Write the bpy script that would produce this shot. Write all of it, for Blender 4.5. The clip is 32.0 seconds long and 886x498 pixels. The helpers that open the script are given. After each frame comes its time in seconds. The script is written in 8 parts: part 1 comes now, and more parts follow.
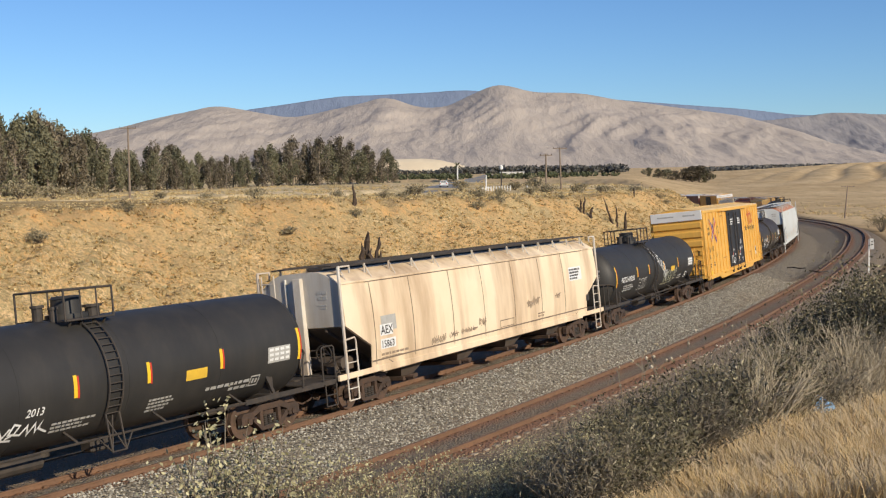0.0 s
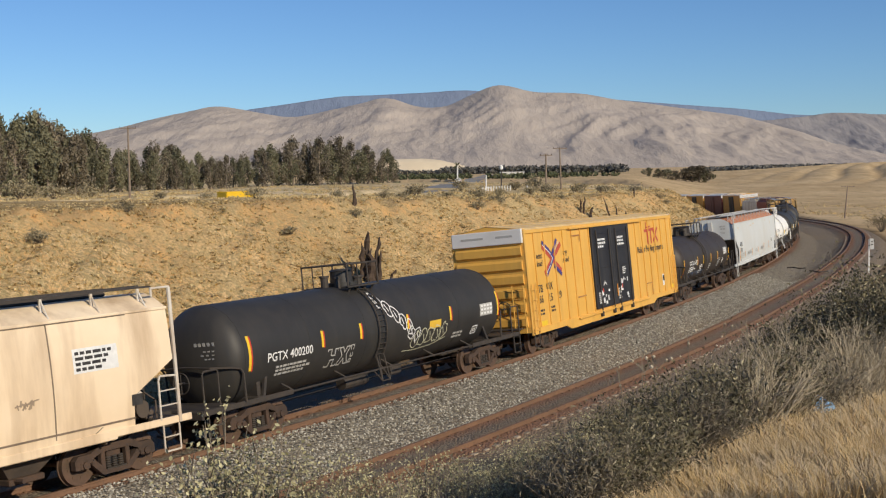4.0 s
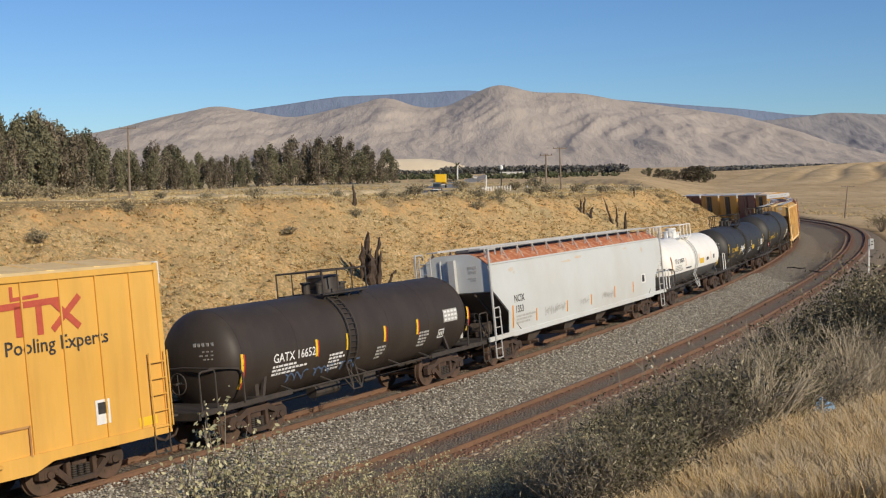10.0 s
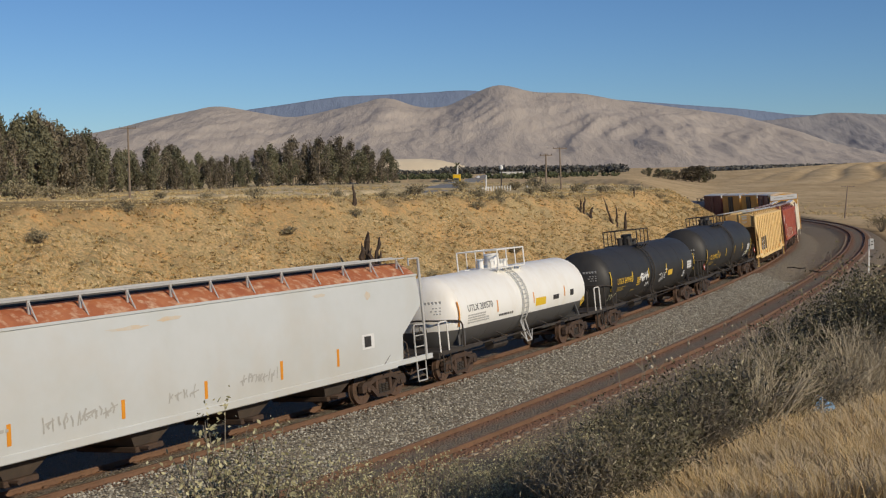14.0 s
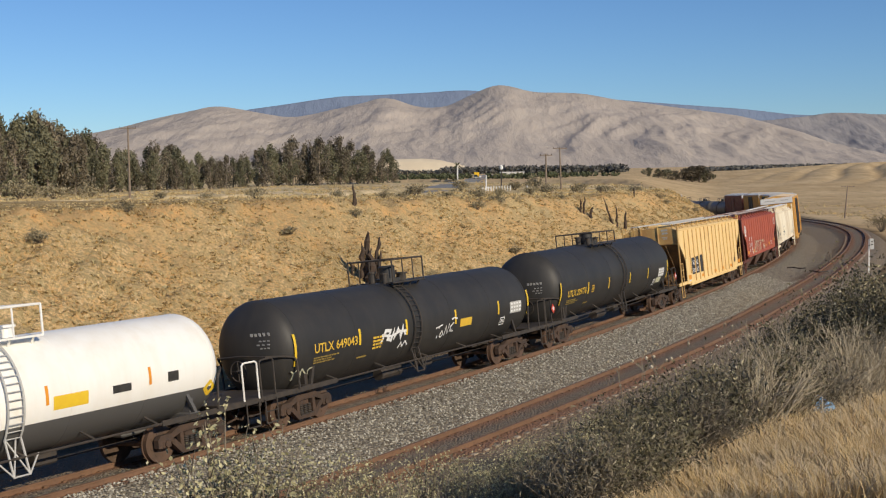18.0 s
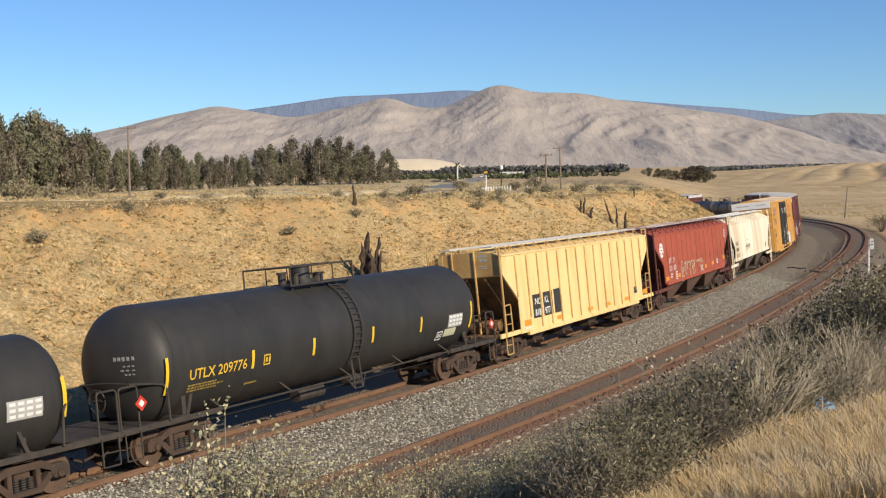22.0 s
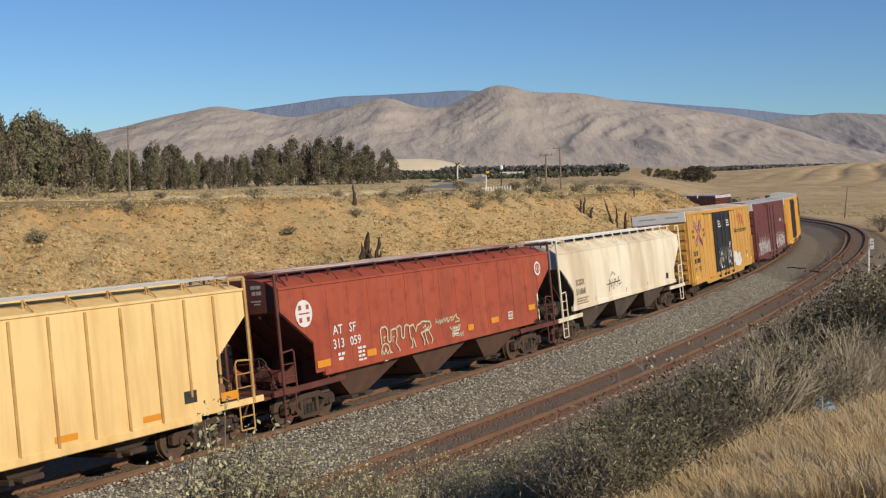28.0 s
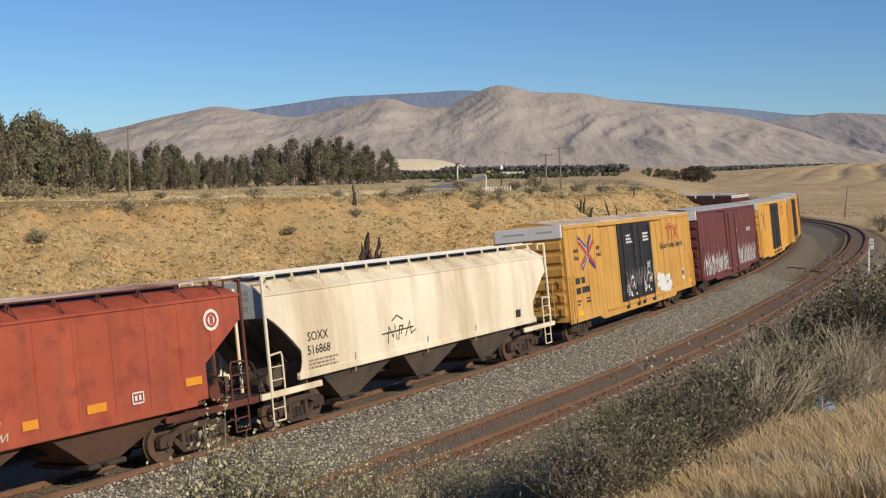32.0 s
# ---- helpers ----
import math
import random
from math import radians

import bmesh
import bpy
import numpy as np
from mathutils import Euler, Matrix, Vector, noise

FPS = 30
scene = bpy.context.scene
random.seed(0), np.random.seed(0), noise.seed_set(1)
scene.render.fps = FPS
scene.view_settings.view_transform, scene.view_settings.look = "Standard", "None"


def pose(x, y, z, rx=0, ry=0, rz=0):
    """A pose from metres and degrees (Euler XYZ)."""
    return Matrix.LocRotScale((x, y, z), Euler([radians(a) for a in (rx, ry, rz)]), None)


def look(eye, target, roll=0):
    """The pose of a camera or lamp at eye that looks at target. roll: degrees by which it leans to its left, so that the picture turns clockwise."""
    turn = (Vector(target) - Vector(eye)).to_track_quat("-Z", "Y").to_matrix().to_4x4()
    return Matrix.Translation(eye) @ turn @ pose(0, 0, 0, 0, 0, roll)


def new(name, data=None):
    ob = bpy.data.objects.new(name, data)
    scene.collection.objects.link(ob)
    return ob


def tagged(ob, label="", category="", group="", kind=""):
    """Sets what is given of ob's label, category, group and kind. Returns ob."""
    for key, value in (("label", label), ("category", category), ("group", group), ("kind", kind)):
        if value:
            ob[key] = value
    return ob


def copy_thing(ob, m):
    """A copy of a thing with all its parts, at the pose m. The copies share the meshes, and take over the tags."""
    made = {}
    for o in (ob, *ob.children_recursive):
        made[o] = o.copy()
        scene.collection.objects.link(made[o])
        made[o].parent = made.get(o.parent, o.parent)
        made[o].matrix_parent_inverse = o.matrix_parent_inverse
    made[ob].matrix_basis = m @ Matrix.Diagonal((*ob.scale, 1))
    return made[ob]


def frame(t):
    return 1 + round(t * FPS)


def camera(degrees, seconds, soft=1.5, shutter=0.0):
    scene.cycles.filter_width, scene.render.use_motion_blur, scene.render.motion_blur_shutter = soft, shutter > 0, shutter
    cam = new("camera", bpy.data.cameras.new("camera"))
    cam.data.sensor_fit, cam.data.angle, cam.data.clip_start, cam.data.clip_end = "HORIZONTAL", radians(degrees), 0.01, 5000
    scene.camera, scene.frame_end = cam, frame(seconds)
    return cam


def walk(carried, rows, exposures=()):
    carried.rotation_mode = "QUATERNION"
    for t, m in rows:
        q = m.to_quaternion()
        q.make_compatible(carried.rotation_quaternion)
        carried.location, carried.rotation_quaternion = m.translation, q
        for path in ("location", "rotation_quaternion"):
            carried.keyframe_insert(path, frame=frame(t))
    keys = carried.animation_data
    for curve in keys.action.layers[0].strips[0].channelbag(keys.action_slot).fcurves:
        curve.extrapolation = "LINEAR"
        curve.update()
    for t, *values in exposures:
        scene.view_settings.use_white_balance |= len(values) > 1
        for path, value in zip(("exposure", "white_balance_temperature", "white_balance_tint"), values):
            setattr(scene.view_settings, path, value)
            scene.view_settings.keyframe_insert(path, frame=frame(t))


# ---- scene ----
SECONDS = 32.0
cam = camera(41.38, SECONDS, soft=1.2)
EYE = Vector((0.0, 0.0, 7.227))
TILT = 90.0 - 3.886
EYE_POSE = Matrix.Translation(EYE) @ pose(0, 0, 0, TILT, 0, 0) @ pose(0, 0, 0, 0, 0, -0.77)
walk(cam, [(0.0, EYE_POSE), (SECONDS, EYE_POSE)], [(0.0, -0.05), (1.0, -0.27), (3.0, -0.30), (6.0, -0.12), (7.0, -0.27), (8.0, -0.3), (9.0, -0.3), (10.0, -0.25), (11.0, -0.22), (12.0, -0.25), (13.0, -0.44), (14.0, -0.58), (17.0, -0.55), (18.0, -0.28), (19.0, 0.08), (20.0, 0.08), (22.0, 0.02), (23.0, -0.05), (24.0, -0.2), (25.0, -0.28), (28.0, -0.35), (30.0, -0.27), (SECONDS, -0.3)])

# ---- world and sun ----
SUN_DIR = Vector((0.60, -0.66, 0.46)).normalized()
world = bpy.data.worlds.new("sky")
scene.world = world
world.use_nodes = True
wn = world.node_tree.nodes
sky = wn.new("ShaderNodeTexSky")
sky.sky_type = "NISHITA"
sky.sun_disc = False
sky.sun_elevation = math.asin(SUN_DIR.z)
sky.sun_rotation = math.atan2(SUN_DIR.x, SUN_DIR.y)
sky.altitude = 900
sky.air_density = 1.0
sky.dust_density = 0.0
sky.ozone_density = 1.6
wn["Background"].inputs["Strength"].default_value = 0.10
deep = wn.new("ShaderNodeMix")
deep.data_type, deep.blend_type = "RGBA", "MULTIPLY"
deep.inputs["Factor"].default_value = 1.0
deep.inputs["B"].default_value = (0.545, 0.79, 1.13, 1)
world.node_tree.links.new(sky.outputs[0], deep.inputs["A"])
world.node_tree.links.new(deep.outputs["Result"], wn["Background"].inputs["Color"])
sun = new("sun", bpy.data.lights.new("sun", "SUN"))
sun.data.energy = 4.7
sun.data.angle = radians(0.55)
sun.data.color = (1.0, 0.87, 0.67)
sun.matrix_world = look(SUN_DIR * 100, (0, 0, 0))

# ---- materials ----
def mat(name, c1, c2=None, scale=3.0, rough=0.6, metal=0.0, bump=0.0, bscale=30.0, stretch=(1, 1, 1), c3=None, fine=None,
        dirt=None, dirt_amount=0.5, dirt_stretch=(2.5, 2.5, 0.25), spec=0.4, world_space=False, vary=0.0):
    """Paint, rust, soil: two colours mixed by a coarse noise, a third by a fine one, dirt in streaks, and a bump."""
    m = bpy.data.materials.new(name)
    m.use_nodes = True
    nt = m.node_tree
    nd, ln = nt.nodes, nt.links
    bsdf = nd["Principled BSDF"]
    bsdf.inputs["Roughness"].default_value = rough
    bsdf.inputs["Metallic"].default_value = metal
    bsdf.inputs["Specular IOR Level"].default_value = spec
    c2 = c2 or tuple(v * 0.8 for v in c1)
    co = nd.new("ShaderNodeTexCoord")
    geo = nd.new("ShaderNodeNewGeometry")
    src = geo.outputs["Position"] if world_space else co.outputs["Object"]

    def mapped(st):
        mp = nd.new("ShaderNodeMapping")
        mp.inputs["Scale"].default_value = st
        ln.new(src, mp.inputs["Vector"])
        return mp.outputs[0]

    def noise_of(sc, st, detail=5.0, lo=0.35, hi=0.65, ro=0.6):
        n = nd.new("ShaderNodeTexNoise")
        n.inputs["Scale"].default_value = sc
        n.inputs["Detail"].default_value = detail
        n.inputs["Roughness"].default_value = ro
        ln.new(mapped(st), n.inputs["Vector"])
        r = nd.new("ShaderNodeMapRange")
        r.inputs["From Min"].default_value, r.inputs["From Max"].default_value = lo, hi
        ln.new(n.outputs["Fac"], r.inputs["Value"])
        return r.outputs[0]

    def mix(fac, a, b, mode="MIX", amount=None):
        x = nd.new("ShaderNodeMix")
        x.data_type, x.blend_type = "RGBA", mode
        if amount is not None:
            q = nd.new("ShaderNodeMath")
            q.operation = "MULTIPLY"
            q.inputs[1].default_value = amount
            ln.new(fac, q.inputs[0])
            fac = q.outputs[0]
        ln.new(fac, x.inputs["Factor"])
        for sock, v in ((x.inputs["A"], a), (x.inputs["B"], b)):
            if isinstance(v, tuple):
                sock.default_value = (*v, 1)
            else:
                ln.new(v, sock)
        return x.outputs["Result"]

    col = mix(noise_of(scale, stretch), c1, c2)
    if c3:
        col = mix(noise_of(fine or scale * 8, stretch, 6.0, 0.5, 0.7), col, c3)
    if dirt:
        col = mix(noise_of(1.0, dirt_stretch, 7.0, 0.45, 0.75), col, dirt, "MIX", dirt_amount)
    if vary:
        oi = nd.new("ShaderNodeObjectInfo")
        hs = nd.new("ShaderNodeHueSaturation")
        mr = nd.new("ShaderNodeMapRange")
        mr.inputs["To Min"].default_value, mr.inputs["To Max"].default_value = 1 - vary, 1 + vary
        ln.new(oi.outputs["Random"], mr.inputs["Value"])
        ln.new(mr.outputs[0], hs.inputs["Value"])
        ln.new(col, hs.inputs["Color"])
        col = hs.outputs[0]
    ln.new(col, bsdf.inputs["Base Color"])
    if bump:
        n = nd.new("ShaderNodeTexNoise")
        n.inputs["Scale"].default_value = bscale
        n.inputs["Detail"].default_value = 4
        ln.new(mapped((1, 1, 1)), n.inputs["Vector"])
        b = nd.new("ShaderNodeBump")
        b.inputs["Strength"].default_value = bump
        b.inputs["Distance"].default_value = 0.02
        ln.new(n.outputs["Fac"], b.inputs["Height"])
        ln.new(b.outputs[0], bsdf.inputs["Normal"])
    return m


M_BLACK = mat("black_tank_paint", (0.030, 0.029, 0.028), (0.040, 0.038, 0.035), 0.7, 0.55, bump=0.05, dirt=(0.075, 0.065, 0.052), dirt_amount=0.35)
M_BROWN_TANK = mat("brown_black_tank_paint", (0.040, 0.030, 0.024), (0.050, 0.040, 0.032), 0.7, 0.55, bump=0.05, dirt=(0.09, 0.07, 0.05), dirt_amount=0.35)
M_WHITE = mat("white_tank_paint", (0.92, 0.91, 0.86), (0.88, 0.86, 0.80), 0.6, 0.45, dirt=(0.62, 0.50, 0.30), dirt_amount=0.25)
M_WHITE_TANK = mat("white_over_dark_grey_tank_paint", (0.94, 0.93, 0.88), (0.90, 0.88, 0.82), 0.6, 0.45, dirt=(0.66, 0.54, 0.34), dirt_amount=0.2)
_nd, _ln = M_WHITE_TANK.node_tree.nodes, M_WHITE_TANK.node_tree.links
_sep, _cmp, _mix = _nd.new("ShaderNodeSeparateXYZ"), _nd.new("ShaderNodeMath"), _nd.new("ShaderNodeMix")
_cmp.operation, _cmp.inputs[1].default_value, _mix.data_type = "LESS_THAN", 1.64, "RGBA"
_ln.new(_nd["Texture Coordinate"].outputs["Object"], _sep.inputs[0])
_ln.new(_sep.outputs["Z"], _cmp.inputs[0])
_ln.new(_cmp.outputs[0], _mix.inputs["Factor"])
_ln.new(_nd["Principled BSDF"].inputs["Base Color"].links[0].from_socket, _mix.inputs["A"])
_mix.inputs["B"].default_value = (0.105, 0.103, 0.10, 1)
_ln.new(_mix.outputs["Result"], _nd["Principled BSDF"].inputs["Base Color"])
M_TANK_GREY = mat("dark_grey_lower_paint", (0.10, 0.10, 0.10), (0.13, 0.125, 0.12), 1.0, 0.6, dirt=(0.16, 0.13, 0.10))
M_STEEL = mat("dark_steel", (0.045, 0.040, 0.036), (0.075, 0.060, 0.048), 3.0, 0.7, 0.1, 0.1)
M_BOGIE = mat("brown_cast_steel", (0.055, 0.038, 0.029), (0.10, 0.060, 0.040), 2.5, 0.8, 0.0, 0.15, c3=(0.045, 0.035, 0.03))
M_WHEEL = mat("wheel_steel", (0.10, 0.07, 0.05), (0.16, 0.10, 0.07), 3.0, 0.6, 0.3)
M_RAIL = mat("rusty_rail", (0.175, 0.102, 0.064), (0.225, 0.130, 0.08), 2.0, 0.75, 0.0, 0.1, c3=(0.15, 0.088, 0.058))
M_TIE = mat("weathered_tie", (0.15, 0.095, 0.062), (0.21, 0.135, 0.09), 2.0, 0.9, 0, 0.3, vary=0.2)
M_TIE_PALE = mat("bleached_tie", (0.40, 0.33, 0.24), (0.28, 0.22, 0.16), 2.0, 0.9, 0, 0.3, vary=0.25)
M_YELLOW = mat("yellow_boxcar_paint", (0.72, 0.40, 0.075), (0.78, 0.45, 0.10), 0.5, 0.55, dirt=(0.45, 0.24, 0.07), dirt_amount=0.35)
M_YELLOW_OLD = mat("faded_yellow_boxcar_paint", (0.62, 0.33, 0.07), (0.68, 0.39, 0.10), 0.6, 0.6, dirt=(0.33, 0.17, 0.06), dirt_amount=0.5)
M_DOOR = mat("black_door_paint", (0.018, 0.018, 0.022), (0.03, 0.03, 0.033), 1.0, 0.6, dirt=(0.08, 0.07, 0.06), dirt_amount=0.3)
M_MAROON = mat("maroon_boxcar_paint", (0.14, 0.036, 0.034), (0.17, 0.047, 0.042), 0.8, 0.6, dirt=(0.16, 0.09, 0.07), dirt_amount=0.4)
M_RED = mat("red_hopper_paint", (0.40, 0.083, 0.041), (0.46, 0.105, 0.054), 0.6, 0.6, dirt=(0.22, 0.07, 0.045), dirt_amount=0.6, c3=(0.29, 0.058, 0.038), fine=2.0)
M_BEIGE = mat("beige_hopper_paint", (0.90, 0.74, 0.53), (0.82, 0.64, 0.43), 0.35, 0.6, dirt=(0.34, 0.21, 0.11), dirt_amount=0.85, dirt_stretch=(0.8, 0.8, 0.12))
M_BEIGE_GREY = mat("beige_grey_end_paint", (0.50, 0.47, 0.42), (0.58, 0.54, 0.47), 0.8, 0.6, dirt=(0.30, 0.22, 0.15), dirt_amount=0.5)
M_POST_DIRTY = mat("rust_stained_pale_post", (0.70, 0.66, 0.58), (0.52, 0.42, 0.32), 1.2, 0.6, stretch=(1, 1, 0.6))
M_CREAM = mat("cream_hopper_paint", (0.92, 0.84, 0.66), (0.86, 0.76, 0.57), 0.4, 0.6, dirt=(0.46, 0.31, 0.15), dirt_amount=0.75, dirt_stretch=(0.7, 0.7, 0.12))
M_GREY = mat("light_grey_hopper_paint", (0.62, 0.64, 0.63), (0.57, 0.59, 0.57), 0.5, 0.55, dirt=(0.58, 0.48, 0.36), dirt_amount=0.30, dirt_stretch=(0.5, 0.5, 0.4))
M_PALE_YELLOW = mat("pale_yellow_hopper_paint", (0.92, 0.67, 0.31), (0.87, 0.61, 0.26), 0.5, 0.6, dirt=(0.56, 0.31, 0.11), dirt_amount=0.45)
M_OCHRE = mat("stained_ochre_steel", (0.62, 0.42, 0.16), (0.44, 0.25, 0.09), 1.5, 0.7)
M_RUST = mat("bare_rust", (0.40, 0.125, 0.055), (0.52, 0.20, 0.09), 1.5, 0.85, 0, 0.2, c3=(0.70, 0.46, 0.30), fine=4.0)
M_RUST_RIB = mat("rust_streaked_rib", (0.50, 0.28, 0.10), (0.36, 0.16, 0.06), 2.0, 0.75)
M_ROOF = mat("galvanised_roof", (0.52, 0.50, 0.46), (0.62, 0.60, 0.56), 0.8, 0.55, 0.1)
M_PANEL_WHITE = mat("white_end_panel", (0.80, 0.79, 0.76), (0.72, 0.70, 0.66), 0.8, 0.5)
M_GREY_POST = mat("grey_post_paint", (0.52, 0.52, 0.50), (0.45, 0.44, 0.42), 2.0, 0.6)
# Grime, darkened further with the shade of the open hopper ends.
M_HOPPER_DARK = mat("grimy_shaded_hopper_steel", (0.075, 0.060, 0.050), (0.11, 0.085, 0.065), 1.0, 0.8, dirt=(0.16, 0.11, 0.08))
M_STRIPE = mat("yellow_reflective_stripe", (0.85, 0.58, 0.04), (0.80, 0.52, 0.04), 4.0, 0.4)
M_STRIPE_RED = mat("red_reflective_stripe", (0.62, 0.06, 0.03), (0.55, 0.05, 0.03), 4.0, 0.4)
M_ORANGE = mat("orange_label", (0.80, 0.33, 0.03), (0.74, 0.29, 0.03), 4.0, 0.5)
M_LETTER_WHITE = mat("white_lettering", (0.82, 0.82, 0.80), (0.72, 0.72, 0.70), 6.0, 0.6)
M_LETTER_GREY = mat("faded_grey_lettering", (0.40, 0.39, 0.36), (0.48, 0.47, 0.44), 6.0, 0.6)
M_LETTER_BLACK = mat("black_lettering", (0.03, 0.028, 0.027), (0.06, 0.055, 0.05), 6.0, 0.6)
M_LETTER_YELLOW = mat("yellow_lettering", (0.78, 0.50, 0.05), (0.70, 0.44, 0.05), 6.0, 0.6)
M_DIM_YELLOW = mat("dim_yellow_lettering", (0.36, 0.25, 0.06), (0.28, 0.20, 0.05), 6.0, 0.6)
M_MARK_RED = mat("red_mark", (0.52, 0.10, 0.05), (0.46, 0.08, 0.05), 6.0, 0.6)
M_MARK_BLUE = mat("blue_mark", (0.06, 0.05, 0.19), (0.08, 0.06, 0.22), 6.0, 0.6)
M_SPRAY_PALE = mat("pale_spray_paint", (0.62, 0.60, 0.42), (0.50, 0.50, 0.36), 6.0, 0.6)
M_SPRAY_BLUE = mat("blue_spray_paint", (0.10, 0.16, 0.28), (0.12, 0.18, 0.30), 6.0, 0.6)
M_SPRAY_DARK = mat("dark_spray_paint", (0.22, 0.165, 0.12), (0.42, 0.32, 0.22), 3.0, 0.8)
M_SEAM = mat("dark_weld_seam", (0.16, 0.12, 0.085), (0.24, 0.18, 0.13), 2.0, 0.8)
# Dirty brown plus painted shade for the yellow hopper's end cavities.
M_GRIME_SHADE_YELLOW = mat("grimy_shaded_yellow_steel", (0.26, 0.15, 0.06), (0.14, 0.09, 0.05), 1.2, 0.8)
M_WORN_WALK = mat("red_walkway_with_white_patches", (0.17, 0.050, 0.036), (0.56, 0.50, 0.46), 0.28, 0.7, stretch=(1, 3, 3))
M_BAY_RED = mat("grimy_red_brown_bay", (0.105, 0.060, 0.042), (0.15, 0.082, 0.056), 1.0, 0.8, dirt=(0.07, 0.05, 0.04))
M_STAIN = mat("faint_rust_stain", (0.64, 0.50, 0.34), (0.60, 0.57, 0.50), 3.0, 0.7)
# Grime plus painted shade for the red hopper's ends, posts and hatch.
M_GRIME_SHADE_RED = mat("grimy_shaded_red_steel", (0.10, 0.035, 0.028), (0.15, 0.05, 0.035), 1.2, 0.8)

# ---- mesh helpers ----
class Geo:
    """A growing list of vertices and faces for one mesh."""

    def __init__(self):
        self.v, self.f = [], []

    def add(self, verts, faces):
        k = len(self.v)
        self.v += [tuple(p) for p in verts]
        self.f += [tuple(i + k for i in q) for q in faces]
        return self

    def box(self, c, s, m=None, bevel=0.0):
        hx, hy, hz = s[0] / 2, s[1] / 2, s[2] / 2
        b = min(bevel, hx * 0.9, hy * 0.9, hz * 0.9)
        if b <= 0:
            vs = [(x, y, z) for x in (-hx, hx) for y in (-hy, hy) for z in (-hz, hz)]
            fs = [(0, 1, 3, 2), (4, 6, 7, 5), (0, 4, 5, 1), (2, 3, 7, 6), (0, 2, 6, 4), (1, 5, 7, 3)]
        else:
            ring = [(hx - b, hy), (hx, hy - b), (hx, -hy + b), (hx - b, -hy), (-hx + b, -hy), (-hx, -hy + b), (-hx, hy - b), (-hx + b, hy)]
            small = [(x * (1 - b / hx), y * (1 - b / hy)) for x, y in ring]
            vs = [(x, y, -hz) for x, y in small] + [(x, y, -hz + b) for x, y in ring] + [(x, y, hz - b) for x, y in ring] + [(x, y, hz) for x, y in small]
            fs = [tuple(range(8)), tuple(reversed(range(24, 32)))]
            for r in range(3):
                fs += [(r * 8 + i, r * 8 + 8 + i, r * 8 + 8 + (i + 1) % 8, r * 8 + (i + 1) % 8) for i in range(8)]
        if m is not None:
            vs = [m @ Vector(p) for p in vs]
        return self.add([(p[0] + c[0], p[1] + c[1], p[2] + c[2]) for p in vs], fs)

    def rod(self, a, b, r, n=8, r2=None):
        a, b = Vector(a), Vector(b)
        d = (b - a).normalized()
        u = d.orthogonal().normalized()
        w = d.cross(u)
        r2 = r if r2 is None else r2
        vs = []
        for p, q in ((a, r), (b, r2)):
            vs += [p + (u * math.cos(2 * math.pi * i / n) + w * math.sin(2 * math.pi * i / n)) * q for i in range(n)]
        fs = [(i, (i + 1) % n, n + (i + 1) % n, n + i) for i in range(n)]
        fs += [tuple(reversed(range(n))), tuple(range(n, 2 * n))]
        return self.add(vs, fs)

    def tube(self, pts, r, n=6):
        for a, b in zip(pts[:-1], pts[1:]):
            self.rod(a, b, r, n)
        return self

    def prism(self, poly, y0, y1):
        """A polygon in x and z, drawn out along y."""
        n = len(poly)
        vs = [(x, y0, z) for x, z in poly] + [(x, y1, z) for x, z in poly]
        fs = [(i, (i + 1) % n, n + (i + 1) % n, n + i) for i in range(n)]
        fs += [tuple(reversed(range(n))), tuple(range(n, 2 * n))]
        return self.add(vs, fs)

    def loft(self, rings, caps=True, closed=True):
        n = len(rings[0])
        vs = [p for r in rings for p in r]
        fs = []
        for k in range(len(rings) - 1):
            for i in range(n if closed else n - 1):
                j = (i + 1) % n
                fs.append((k * n + i, k * n + j, (k + 1) * n + j, (k + 1) * n + i))
        if caps:
            fs += [tuple(reversed(range(n))), tuple(range((len(rings) - 1) * n, len(rings) * n))]
        return self.add(vs, fs)

    def mesh(self, name, material, smooth=False):
        me = bpy.data.meshes.new(name)
        me.from_pydata(self.v, [], self.f)
        me.materials.append(material)
        if smooth:
            me.polygons.foreach_set("use_smooth", [True] * len(me.polygons))
            me.set_sharp_from_angle(angle=radians(35))
        me.update()
        return me


def part(name, geo, material, parent, label="", smooth=False):
    """Links a Geo (or a finished mesh) as one mesh object under a thing or part."""
    me = geo.mesh(name, material, smooth) if isinstance(geo, Geo) else geo
    ob = new(name, me)
    ob.parent = parent
    if label:
        ob["label"] = label
    return ob


def thing(name, label, category, m=None, group="", kind=""):
    ob = new(name)
    ob.empty_display_size = 0.3
    if m is not None:
        ob.matrix_world = m
    return tagged(ob, label, category, group, kind)


def letters(text, size, spacing=1.0):
    """Flat triangles of a line of text: points (u, v) from its lower left corner."""
    cu = bpy.data.curves.new("lettering", "FONT")
    cu.body, cu.size, cu.resolution_u, cu.space_character, cu.offset = text, size, 2, spacing, 0.004 * size / 0.36
    ob = bpy.data.objects.new("lettering", cu)
    me = ob.to_mesh()
    vs = [(p.co.x, p.co.y) for p in me.vertices]
    fs = [tuple(p.vertices) for p in me.polygons]
    ob.to_mesh_clear()
    bpy.data.objects.remove(ob)
    bpy.data.curves.remove(cu)
    return vs, fs


def on_side(geo, vs, fs, x, z, surf, eps=0.008, shear=0.0):
    """Lays flat points (u, v) on a car's near side, whose half width at height z is surf(z)."""
    geo.add([(x + u + shear * v, -surf(z + v) - eps, z + v) for u, v in vs], fs)
    return geo


